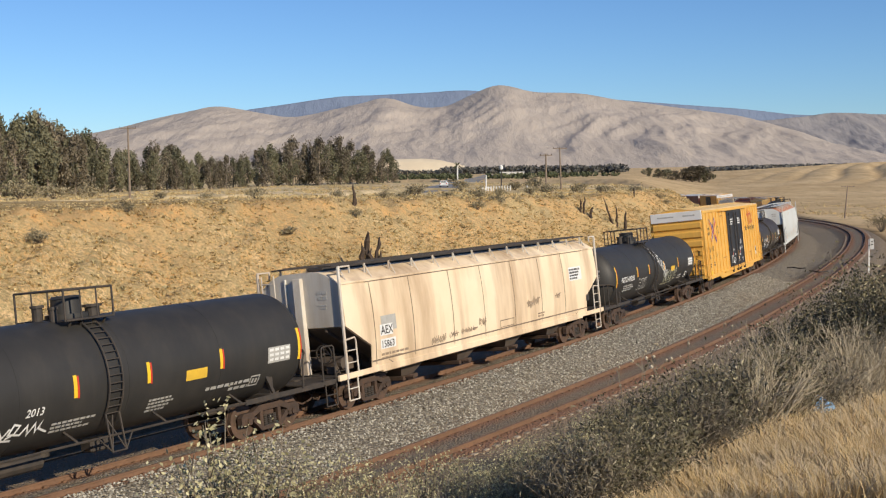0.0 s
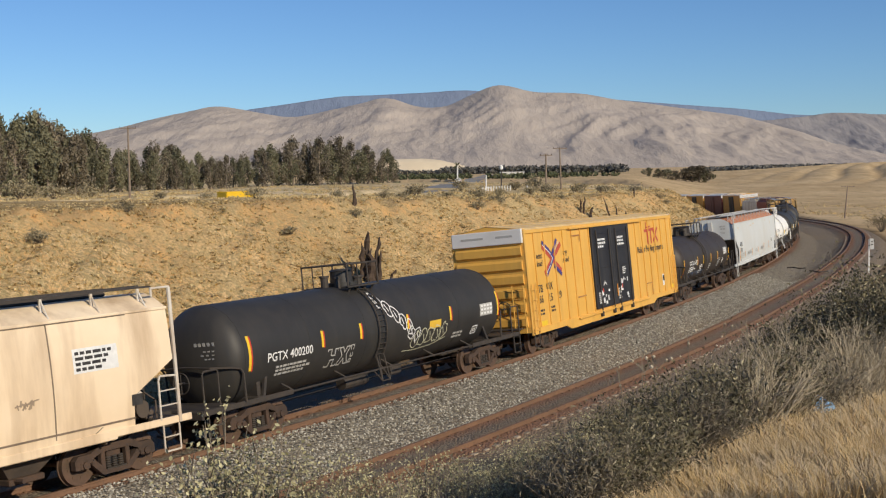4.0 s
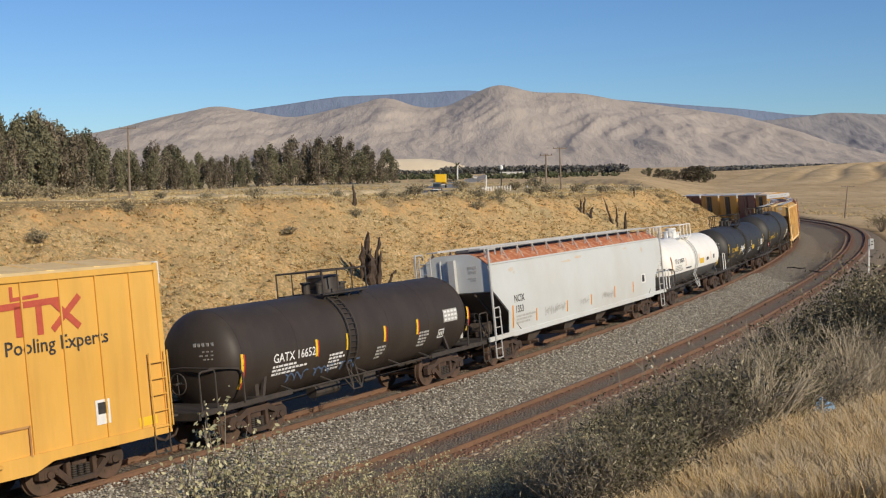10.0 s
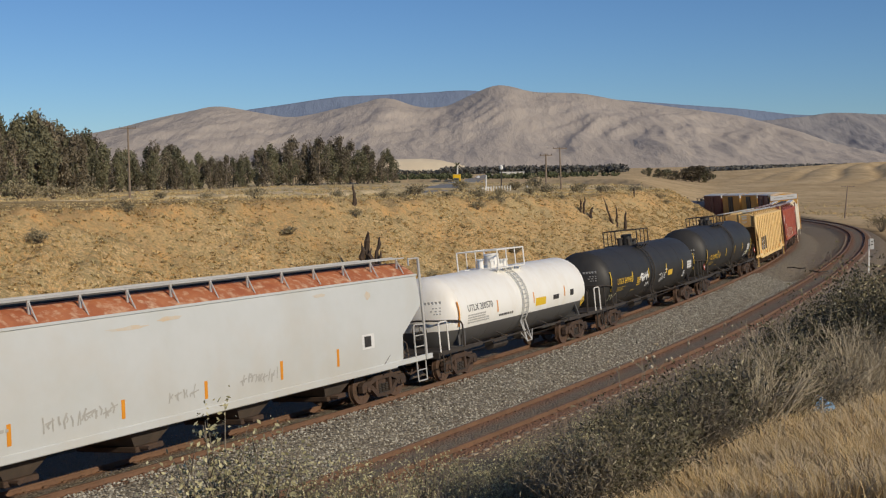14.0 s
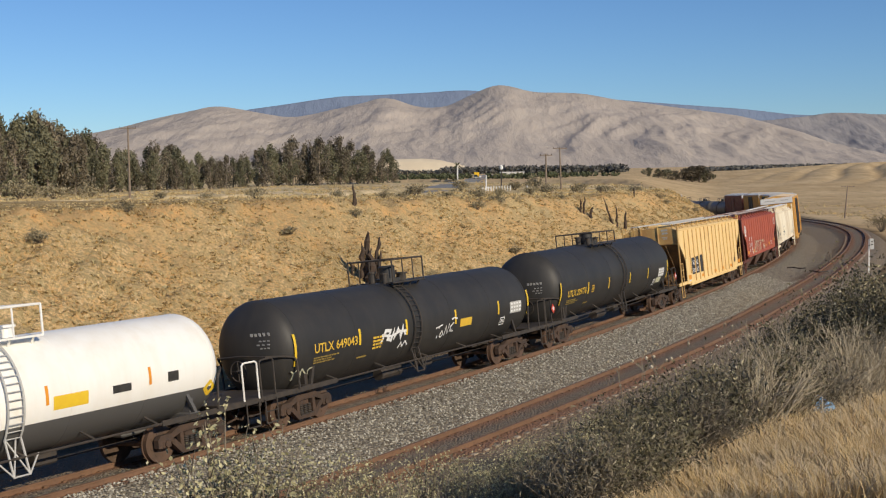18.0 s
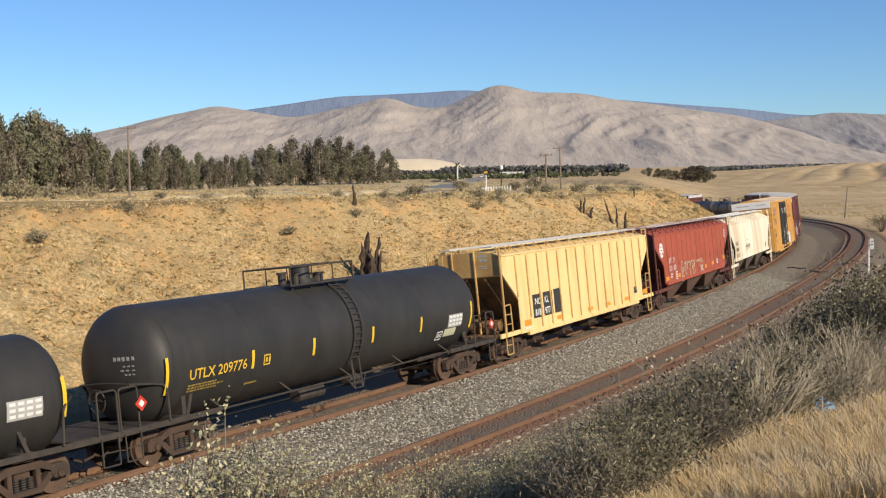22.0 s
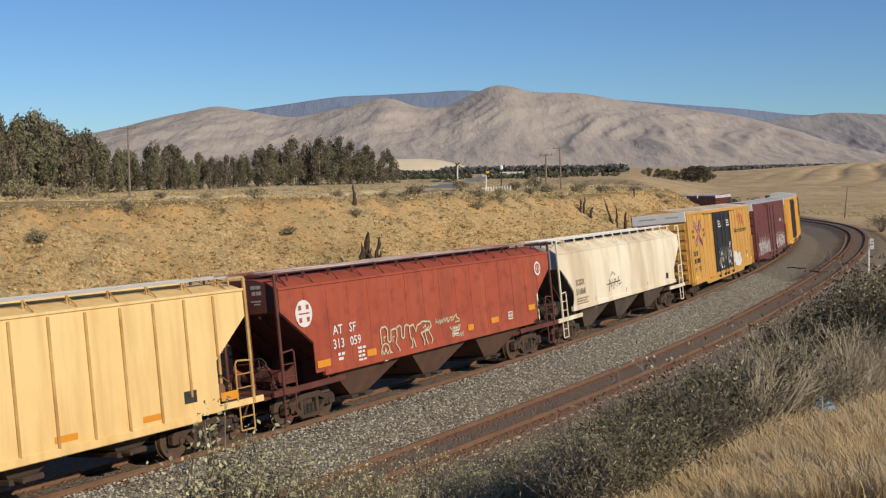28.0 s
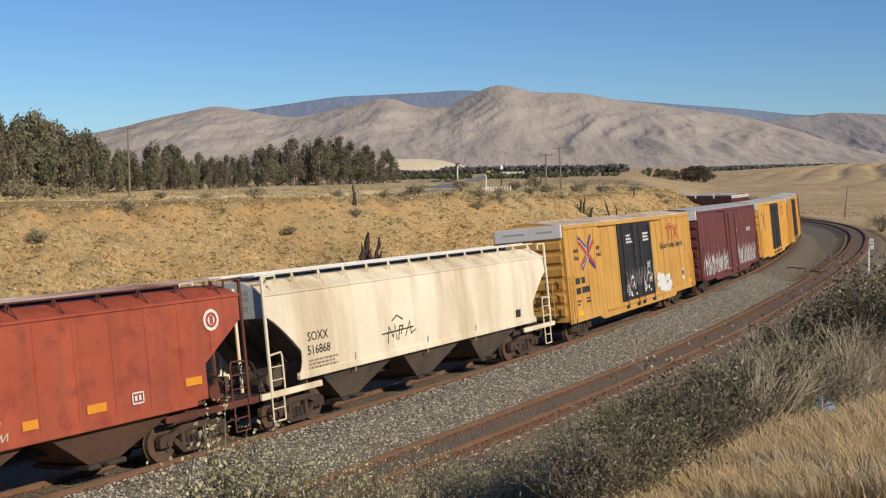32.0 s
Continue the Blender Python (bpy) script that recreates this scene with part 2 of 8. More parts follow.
def patch(geo, x, z, w, h, surf, eps=0.006, cuts=3):
    """A rectangle of w by h, lower left corner at x, z, that follows the side."""
    vs, fs = [], []
    for k in range(cuts + 1):
        vs += [(0, h * k / cuts), (w, h * k / cuts)]
    for k in range(cuts):
        fs.append((2 * k, 2 * k + 1, 2 * k + 3, 2 * k + 2))
    return on_side(geo, vs, fs, x, z, surf, eps)


def stroke(geo, pts, width, surf, x=0.0, z=0.0, eps=0.009):
    """A brushed line through 2D points on the side, as one ribbon."""
    n = len(pts)
    way = []
    for (a, b), (c, d) in zip(pts[:-1], pts[1:]):
        l = math.hypot(c - a, d - b) or 1e-6
        way.append(((c - a) / l, (d - b) / l))
    vs = []
    for k in range(n):
        p, q = way[max(k - 1, 0)], way[min(k, n - 2)]
        nx, ny = -(p[1] + q[1]) / 2, (p[0] + q[0]) / 2
        l = max(math.hypot(nx, ny), 0.45)
        nx, ny = nx / l ** 2 * width / 2, ny / l ** 2 * width / 2
        out = width * 0.3 * (-1 if k == 0 else 1 if k == n - 1 else 0)
        u, v = pts[k][0] + q[0] * out, pts[k][1] + q[1] * out
        vs += [(u + nx, v + ny), (u - nx, v - ny)]
    return on_side(geo, vs, [(2 * k, 2 * k + 1, 2 * k + 3, 2 * k + 2) for k in range(n - 1)], x, z, surf, eps)

# ---- the line of the track: curvature by distance along it, then heading, place and height ----
KNOT_S = [-260, -60, -20, 10, 40, 70, 100, 130, 150, 165, 240, 300, 520]
KNOT_K = [0.0020, 0.0024, 0.0022, 0.0032, 0.0018, 0.0023, 0.0024, 0.0033, 0.0034, 0.0014, 0.0014, 0.0040, 0.0040]
LINE_S = np.arange(-260.0, 520.5, 1.0)
LINE_K = np.interp(LINE_S, KNOT_S, KNOT_K)
LINE_H = np.concatenate([[0], np.cumsum((LINE_K[1:] + LINE_K[:-1]) / 2)])
LINE_H = LINE_H - LINE_H[260] + 1.0445
LINE_X = np.concatenate([[0], np.cumsum((np.cos(LINE_H[1:]) + np.cos(LINE_H[:-1])) / 2)])
LINE_Y = np.concatenate([[0], np.cumsum((np.sin(LINE_H[1:]) + np.sin(LINE_H[:-1])) / 2)])
LINE_X = LINE_X - LINE_X[260] - 0.05
LINE_Y = LINE_Y - LINE_Y[260] + 40.91
LINE_Z = np.interp(LINE_S, [-260, 0, 40, 80, 110, 140, 170, 232, 300, 520], [2.4, 0.0, -0.40, -0.83, -1.20, -1.80, -2.60, -4.15, -5.7, -10.5])
LINE_Z = np.convolve(np.pad(LINE_Z, 12, mode="edge"), np.ones(25) / 25, mode="valid")
CANT = 0.1017


def line(s):
    """Place and heading of the track's centre line at rail height."""
    return (np.interp(s, LINE_S, LINE_X), np.interp(s, LINE_S, LINE_Y), np.interp(s, LINE_S, LINE_Z), np.interp(s, LINE_S, LINE_H))


def second(s):
    """How far the second track lies outside the first."""
    return np.interp(s, [30, 60, 90, 115, 135, 165, 260], [5.62, 6.05, 7.1, 8.35, 9.4, 11.8, 19.0])


def beside(s, off, up=0.0):
    """The point off metres to the outer side of the line (negative: inner), on the canted plane."""
    x, y, z, h = line(s)
    return Vector((x + math.sin(h) * off, y - math.cos(h) * off, z + up))


# the train slows down: metres a second every four seconds, and the way that this gives
CLOCK = np.arange(0, 32.01, 0.05)
SPEED = np.interp(CLOCK, np.arange(0, 33, 4.0), [6.5197, 6.3892, 6.2466, 6.0433, 5.8211, 5.5386, 5.1409, 4.78, 4.394])
SPEED = np.convolve(np.pad(SPEED, 20, mode="reflect", reflect_type="odd"), np.ones(41) / 41, mode="valid")
WAY = np.concatenate([[0], np.cumsum((SPEED[1:] + SPEED[:-1]) / 2 * 0.05)])


def travelled(t):
    return float(np.interp(t, CLOCK, WAY))


def car_pose(s, half):
    a, b = beside(s - half, 0), beside(s + half, 0)
    d = (b - a).normalized()
    left = Vector((-d.y, d.x, 0)).normalized()
    m = Matrix((d, left, d.cross(left))).transposed().to_4x4() @ Matrix.Rotation(-CANT, 4, "X")
    m.translation = (a + b) / 2
    return m


# ---- ground ----
def smooth(a, b, x):
    t = np.clip((x - a) / (b - a), 0, 1)
    return t * t * (3 - 2 * t)


def nearest(px, py):
    """Distance along and signed offset (positive to the inner side) of points from the line."""
    s_out, n_out = np.zeros_like(px), np.full_like(px, 1e3)
    ax, ay = LINE_X[::2], LINE_Y[::2]
    for k in range(0, len(px), 20000):
        d = (px[k:k + 20000, None] - ax) ** 2 + (py[k:k + 20000, None] - ay) ** 2
        i = np.argmin(d, axis=1)
        h = LINE_H[::2][i]
        dx, dy = px[k:k + 20000] - ax[i], py[k:k + 20000] - ay[i]
        along = dx * np.cos(h) + dy * np.sin(h)
        s_out[k:k + 20000] = LINE_S[::2][i] + along
        n_out[k:k + 20000] = np.sign(-dx * np.sin(h) + dy * np.cos(h)) * np.sqrt(np.maximum(d[np.arange(len(i)), i] - along ** 2 * (np.abs(along) < 2), 0))
    return s_out, n_out


def waves(px, py, sizes, seed=0):
    """Cheap rolling noise made of a few sines per size."""
    rs = np.random.RandomState(seed)
    z = np.zeros_like(px)
    for length, height in sizes:
        for _ in range(5):
            a, ph = rs.uniform(0, 2 * math.pi), rs.uniform(0, 2 * math.pi)
            k = 2 * math.pi / (length * rs.uniform(0.7, 1.4))
            z += height / 2.2 * np.sin(k * (px * math.cos(a) + py * math.sin(a)) + ph)
    return z


PLATEAU_Y = [-200, 0, 50, 92, 138, 200, 346, 600, 1000, 2000, 3500, 6000]
PLATEAU_Z = [8.0, 6.9, 5.85, 4.95, 4.0, 3.55, 2.95, 2.6, 2.6, 3.5, 6.5, 14.0]
PLAIN_Y = [-200, 0, 60, 100, 206, 383, 700, 1000, 2000, 3500, 6000]
PLAIN_Z = [0.0, -0.4, -0.9, -1.4, -3.0, -5.0, -4.5, -1.0, 2.5, 6.0, 14.0]


# the road's line across the flat
ROAD_D = [100, 130, 143, 150, 154, 161, 168, 178, 188, 200, 224, 250, 277, 303, 330, 360, 430, 480, 560, 700, 900]
ROAD_X = [-110, -62, -45, -37, -31.8, -25.4, -20.2, -14.6, -9.6, -6.2, -2.0, -0.2, 1.2, 2.5, 3.6, 4.6, 9.5, 12.6, 17.5, 25.4, 36.0]

def ground_height(px, py):
    px, py = np.asarray(px, float), np.asarray(py, float)
    r = np.hypot(px, py)
    s, n = nearest(px, py)
    plateau = np.interp(py, PLATEAU_Y, PLATEAU_Z) + waves(px, py, [(45, 0.15), (14, 0.06)], 3)
    plain = np.interp(py, PLAIN_Y, PLAIN_Z) + waves(px, py, [(60, 0.12), (20, 0.05)], 4)
    # low hills on the far right: one swell with spurs that run down towards the track
    swell = smooth(95, 330, px - 0.12 * (py - 640)) * smooth(430, 760, py) * (1 - 0.75 * smooth(900, 1300, py))
    spur = np.abs(np.sin((px - 0.45 * (py - 640)) / 8.0 + 0.8 * np.sin(py / 60.0) + 0.5 * np.sin(px / 47.0)))
    plain = plain + swell * (10.2 + 1.0 * np.sin(px / 58.0 + 0.6) - 3.4 * (1 - spur) ** 2 * smooth(0.02, 0.35, swell))
    out_w = smooth(-2, 2, -n)
    far = smooth(220, 300, py)
    right = smooth(0.15, 0.24, px / np.maximum(py, 1.0))
    w = out_w * (1 - far) + right * far
    w = np.where(py < 0, out_w, w)
    edge = second(s) + 3.6
    m = np.maximum(-n - edge, 0)
    mound = 6.2 * (1 - np.exp(-m / 5.0)) * np.exp(-(r / 46.0) ** 2)
    t = plateau * (1 - w) + (plain + mound) * w
    bed = np.interp(s, LINE_S, LINE_Z) - 0.62
    gap = np.maximum(np.where(n > 0, n - 4.2, -n - edge), 0)
    rough = waves(px, py, [(11, 0.07), (3.5, 0.09), (1.3, 0.10), (0.7, 0.07)], 5) * smooth(1, 5, gap) * (1 - smooth(11, 16, gap)) * (r < 260)
    z = np.clip(t, bed - gap * 0.45, bed + gap * np.where(n > 0, 0.56, 0.95))
    lane = smooth(5.5, 12.0, np.abs(px - np.interp(py, ROAD_D, ROAD_X)) * 0.8) + smooth(235, 290, py) + (1 - smooth(110, 130, py))
    z = np.minimum(z, np.interp(py, [120, 150, 178, 224, 290], [1.6, 1.65, 2.1, 2.45, 3.2]) + 8.0 * np.clip(lane, 0, 1) + np.where(n > 0, 0, 99))
    inside = np.minimum(np.maximum(t - bed, 0), 1)
    return z + rough * np.where(n > 0, inside, 0)


def build_ground():
    ang = np.concatenate([np.arange(-180, -30, 5.0), np.arange(-30, 30, 0.24), np.arange(30, 180, 5.0)])
    rad = np.concatenate([[0.0], np.geomspace(1.5, 20, 40), np.geomspace(20, 260, 300)[1:], np.geomspace(260, 4900, 130)[1:]])
    a, rr = np.meshgrid(np.radians(ang), rad)
    x, y = (rr * np.sin(a)).ravel(), (rr * np.cos(a)).ravel()
    z = ground_height(x, y)
    na, nr = len(ang), len(rad)
    i = (np.arange(nr - 1)[:, None] * na + np.arange(na)[None, :]).ravel()
    j = (np.arange(nr - 1)[:, None] * na + (np.arange(na)[None, :] + 1) % na).ravel()
    faces = np.stack([i, i + na, j + na, j], 1)
    me = bpy.data.meshes.new("ground")
    me.from_pydata(np.stack([x, y, z], 1).tolist(), [], faces.tolist())
    s, n = nearest(x, y)
    r = np.hypot(x, y)
    gap = np.where(n > 0, n - 4.2, -n - second(s) - 3.0)
    cut = smooth(0, 2, gap) * (1 - smooth(9, 15, gap)) * (n > 0) * (y < 260)
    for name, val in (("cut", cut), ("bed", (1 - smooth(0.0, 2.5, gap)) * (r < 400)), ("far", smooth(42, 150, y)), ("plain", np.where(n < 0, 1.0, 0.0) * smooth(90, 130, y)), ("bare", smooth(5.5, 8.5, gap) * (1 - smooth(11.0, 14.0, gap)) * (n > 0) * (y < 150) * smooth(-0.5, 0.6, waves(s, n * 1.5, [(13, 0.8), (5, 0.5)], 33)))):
        at = me.attributes.new(name, "FLOAT", "POINT")
        at.data.foreach_set("value", np.asarray(val, np.float32))
    me.polygons.foreach_set("use_smooth", [True] * len(me.polygons))
    return me


def ground_material():
    m = bpy.data.materials.new("dry_grassland")
    m.use_nodes = True
    nd, ln = m.node_tree.nodes, m.node_tree.links
    bsdf = nd["Principled BSDF"]
    bsdf.inputs["Roughness"].default_value = 0.95
    bsdf.inputs["Specular IOR Level"].default_value = 0.0
    geo = nd.new("ShaderNodeNewGeometry")

    def nz(scale, lo, hi, detail=6, rough=0.65, stretch=(1, 1, 1)):
        mp = nd.new("ShaderNodeMapping")
        mp.inputs["Scale"].default_value = stretch
        ln.new(geo.outputs["Position"], mp.inputs["Vector"])
        n = nd.new("ShaderNodeTexNoise")
        n.inputs["Scale"].default_value, n.inputs["Detail"].default_value, n.inputs["Roughness"].default_value = scale, detail, rough
        ln.new(mp.outputs[0], n.inputs["Vector"])
        r = nd.new("ShaderNodeMapRange")
        r.inputs["From Min"].default_value, r.inputs["From Max"].default_value = lo, hi
        ln.new(n.outputs["Fac"], r.inputs["Value"])
        return r.outputs[0]

    def at(name):
        a = nd.new("ShaderNodeAttribute")
        a.attribute_name = name
        return a.outputs["Fac"]

    def mul(a, b):
        q = nd.new("ShaderNodeMath")
        q.operation = "MULTIPLY"
        ln.new(a, q.inputs[0])
        if isinstance(b, float):
            q.inputs[1].default_value = b
        else:
            ln.new(b, q.inputs[1])
        return q.outputs[0]

    def mix(f, a, b):
        x = nd.new("ShaderNodeMix")
        x.data_type = "RGBA"
        ln.new(f, x.inputs["Factor"])
        for sock, v in ((x.inputs["A"], a), (x.inputs["B"], b)):
            if isinstance(v, tuple):
                sock.default_value = (*v, 1)
            else:
                ln.new(v, sock)
        return x.outputs["Result"]

    straw = mix(nz(0.35, 0.35, 0.65), (0.40, 0.28, 0.125), (0.50, 0.37, 0.19))
    straw = mix(nz(2.2, 0.5, 0.66), straw, (0.25, 0.19, 0.095))
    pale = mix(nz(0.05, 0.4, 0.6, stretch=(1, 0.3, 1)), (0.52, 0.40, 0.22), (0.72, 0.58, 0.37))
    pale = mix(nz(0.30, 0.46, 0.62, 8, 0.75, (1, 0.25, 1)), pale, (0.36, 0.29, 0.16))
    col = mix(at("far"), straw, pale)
    soil = mix(nz(0.22, 0.42, 0.60, stretch=(0.5, 0.5, 1.6)), (0.74, 0.46, 0.20), (0.60, 0.45, 0.23))
    soil = mix(nz(1.9, 0.50, 0.62, 8, 0.78, (1.0, 1.6, 1.6)), soil, (0.42, 0.33, 0.17))
    soil = mix(nz(3.2, 0.53, 0.62, 6, 0.7), soil, (0.86, 0.62, 0.34))
    soil = mix(nz(5.5, 0.50, 0.58, 6, 0.7, (1.0, 1.0, 1.8)), soil, (0.34, 0.26, 0.135))
    soil = mix(nz(7.0, 0.54, 0.62, 6, 0.7), soil, (0.80, 0.60, 0.33))
    col = mix(mul(at("cut"), nz(0.16, 0.25, 0.55)), col, soil)
    col = mix(mul(at("bare"), nz(0.8, 0.34, 0.60)), col, mix(nz(1.2, 0.4, 0.6), (0.76, 0.46, 0.19), (0.62, 0.40, 0.19)))
    col = mix(mul(at("cut"), nz(2.6, 0.52, 0.60, 8, 0.75)), col, (0.46, 0.36, 0.18))
    col = mix(mul(at("cut"), nz(9.0, 0.54, 0.62, 6, 0.7)), col, (0.36, 0.27, 0.13))
    dirt = mix(nz(0.04, 0.38, 0.62, 8, 0.7, (1, 0.5, 1)), (0.50, 0.36, 0.20), (0.66, 0.50, 0.30))
    dirt = mix(nz(0.25, 0.5, 0.66, 8, 0.75, (1, 0.4, 1)), dirt, (0.38, 0.29, 0.17))
    col = mix(at("plain"), col, dirt)
    grit = mix(nz(3.0, 0.4, 0.6), (0.135, 0.098, 0.064), (0.195, 0.145, 0.096))
    col = mix(at("bed"), col, grit)
    ln.new(col, bsdf.inputs["Base Color"])
    b1 = nd.new("ShaderNodeBump")
    b1.inputs["Strength"].default_value, b1.inputs["Distance"].default_value = 1.0, 0.4
    ln.new(nz(4.0, 0.2, 0.8, 8, 0.75), b1.inputs["Height"])
    near = nd.new("ShaderNodeMapRange")
    near.inputs["To Min"].default_value, near.inputs["To Max"].default_value = 0.5, 0.05
    ln.new(at("far"), near.inputs["Value"])
    ln.new(near.outputs[0], b1.inputs["Strength"])
    ln.new(b1.outputs[0], bsdf.inputs["Normal"])
    return m


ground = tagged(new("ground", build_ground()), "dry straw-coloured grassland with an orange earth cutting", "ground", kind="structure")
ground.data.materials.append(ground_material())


# ---- ballast, ties and rails ----
def stone_material():
    m = bpy.data.materials.new("grey_ballast")
    m.use_nodes = True
    nd, ln = m.node_tree.nodes, m.node_tree.links
    bsdf = nd["Principled BSDF"]
    bsdf.inputs["Roughness"].default_value = 0.9
    geo = nd.new("ShaderNodeNewGeometry")
    v = nd.new("ShaderNodeTexVoronoi")
    v.inputs["Scale"].default_value = 13.0
    ln.new(geo.outputs["Position"], v.inputs["Vector"])
    ramp = nd.new("ShaderNodeValToRGB")
    ramp.color_ramp.elements[0].color = (0.100, 0.085, 0.064, 1)
    ramp.color_ramp.elements[1].color = (0.41, 0.37, 0.285, 1)
    sep = nd.new("ShaderNodeSeparateColor")
    ln.new(v.outputs["Color"], sep.inputs[0])
    ln.new(sep.outputs[0], ramp.inputs[0])
    n = nd.new("ShaderNodeTexNoise")
    n.inputs["Scale"].default_value, n.inputs["Detail"].default_value = 0.6, 5
    ln.new(geo.outputs["Position"], n.inputs["Vector"])
    at = nd.new("ShaderNodeAttribute")
    at.attribute_name = "grime"
    mr = nd.new("ShaderNodeMapRange")
    mr.inputs["From Min"].default_value, mr.inputs["From Max"].default_value = 0.0, 0.42
    ln.new(n.outputs["Fac"], mr.inputs["Value"])
    q = nd.new("ShaderNodeMath")
    q.operation = "MULTIPLY"
    ln.new(at.outputs["Fac"], q.inputs[0])
    ln.new(mr.outputs[0], q.inputs[1])
    x = nd.new("ShaderNodeMix")
    x.data_type = "RGBA"
    ln.new(q.outputs[0], x.inputs["Factor"])
    y = nd.new("ShaderNodeMix")
    y.data_type = "RGBA"
    at2 = nd.new("ShaderNodeAttribute")
    at2.attribute_name = "earth"
    q2 = nd.new("ShaderNodeMath")
    q2.operation = "MULTIPLY"
    ln.new(at2.outputs["Fac"], q2.inputs[0])
    ln.new(mr.outputs[0], q2.inputs[1])
    ln.new(q2.outputs[0], y.inputs["Factor"])
    ln.new(ramp.outputs[0], y.inputs["A"])
    y.inputs["B"].default_value = (0.215, 0.165, 0.110, 1)
    ln.new(y.outputs["Result"], x.inputs["A"])
    x.inputs["B"].default_value = (0.285, 0.148, 0.080, 1)
    ln.new(x.outputs["Result"], bsdf.inputs["Base Color"])
    b = nd.new("ShaderNodeBump")
    b.inputs["Strength"].default_value, b.inputs["Distance"].default_value = 1.0, 0.09
    b.invert = True
    ln.new(v.outputs["Distance"], b.inputs["Height"])
    ln.new(b.outputs[0], bsdf.inputs["Normal"])
    return m


M_STONE = stone_material()


def build_ballast():
    """One bed under both tracks: crowns under the rails, a trough between, shoulders outside."""
    ss = np.arange(-120, 300, 0.5)
    verts, grime, earth = [], [], []
    cols = 46
    for s in ss:
        d2 = float(second(s))
        for k in range(cols):
            off = -4.2 + (d2 + 7.7) * k / (cols - 1)
            a1, a2 = abs(off), abs(off - d2)
            c1 = -0.135 + CANT * off - max(0, a1 - 1.40) * 0.42
            c2 = -0.155 + 0.135 + CANT * (off - d2) - max(0, a2 - 1.12) * 0.30
            z = max(c1, c2, -0.55) - max(0.0, off - d2 - 2.1) * 0.40
            z += 0.025 * math.sin(s * 3.1 + off * 5.0) * math.sin(s * 1.7 - off * 3.3)
            verts.append(beside(s, off, z))
            rust = max(1 - smooth(0.28, 0.62, abs(a1 - 0.85)), 1 - smooth(0.36, 0.66, abs(a2 - 0.85)))
            grime.append(float(rust))
            earth.append(float(max(smooth(d2 - 3.3, d2 - 1.5, off) * (0.72 if a2 < 0.75 else 0.95), 1 - smooth(-2.0, -1.2, off), 0.12 + 0.5 * smooth(35, 80, s))))
    n = len(ss)
    faces = [(i * cols + k, i * cols + k + 1, (i + 1) * cols + k + 1, (i + 1) * cols + k) for i in range(n - 1) for k in range(cols - 1)]
    me = bpy.data.meshes.new("ballast")
    me.from_pydata([tuple(v) for v in verts], [], faces)
    at = me.attributes.new("grime", "FLOAT", "POINT")
    at.data.foreach_set("value", np.asarray(grime, np.float32))
    at = me.attributes.new("earth", "FLOAT", "POINT")
    at.data.foreach_set("value", np.asarray(earth, np.float32))
    me.materials.append(M_STONE)
    me.polygons.foreach_set("use_smooth", [True] * len(me.polygons))
    return me


ballast = tagged(new("ballast", build_ballast()), "grey crushed-stone ballast bed under two railway tracks", "ballast", kind="structure")


def rail_geo(offset, s0, s1, lift):
    prof_foot = [(-0.07, -0.18), (0.07, -0.18), (0.07, -0.165), (0.012, -0.14), (0.012, -0.045), (0.036, -0.035), (0.036, 0.0), (-0.036, 0.0), (-0.036, -0.035), (-0.012, -0.045), (-0.012, -0.14), (-0.07, -0.165)]
    g = Geo()
    rings = []
    for s in np.arange(s0, s1, 1.5):
        o = float(offset(s))
        x, y, z, h = line(s)
        c = beside(s, o, lift(s, o))
        rings.append([(c.x + math.sin(h) * a, c.y - math.cos(h) * a, c.z + b) for a, b in prof_foot])
    return g.loft(rings)


def build_track(name, label, mid, lift0, s0, s1):
    top = thing(name, label, "railway track", kind="structure")
    for sgn in (-1, 1):
        part("rail", rail_geo(lambda s: mid(s) + sgn * 0.753, s0, s1, lambda s, o: lift0 + CANT * (sgn * 0.753)), M_RAIL, top)
    return top


track_train = build_track("track_inner", "rusty steel track on wooden ties that carries the train", lambda s: 0.0, 0.0, -200, 420)
track_empty = build_track("track_outer", "empty rusty steel track on wooden ties in stained ballast", lambda s: float(second(s)), 0.11, -120, 260)
tie_mesh = Geo().box((0, 0, 0), (2.6, 0.23, 0.18), bevel=0.015).mesh("tie", M_TIE)
pale_mesh = Geo().box((0, 0, 0), (2.75, 0.23, 0.18), bevel=0.015).mesh("tie", M_TIE_PALE)


def lay_ties(top, mid, lift0, s0, s1, step, near0, near1, wood):
    rest = Geo()
    for s in np.arange(s0, s1, step):
        o = float(mid(s))
        x, y, z, h = line(s)
        c = beside(s, o, lift0 - 0.255)
        m = Matrix.Translation(c) @ Matrix.Rotation(h - math.pi / 2, 4, "Z") @ Matrix.Rotation(-CANT, 4, "Y")
        if near0 <= s <= near1:
            ob = part("tie", tie_mesh if wood is M_TIE else pale_mesh, wood, top)
            ob.matrix_world = m
        else:
            rest.add([m @ v.co for v in tie_mesh.vertices], [tuple(p.vertices) for p in tie_mesh.polygons])
    tagged(part("ties", rest, wood, top), kind="stuff")
    plates = Geo()
    for s in np.arange(max(s0, -30), 130, step):
        h = float(line(s)[3])
        for sgn in (-1, 1):
            for side in (-0.11, 0.11):
                c = beside(s, float(mid(s)) + sgn * 0.753 + side, lift0 + CANT * sgn * 0.753 - 0.125)
                plates.box(c, (0.07, 0.10, 0.06), Matrix.Rotation(h - math.pi / 2, 4, "Z"))
    tagged(part("rail_clips", plates, M_RAIL, top), kind="stuff")


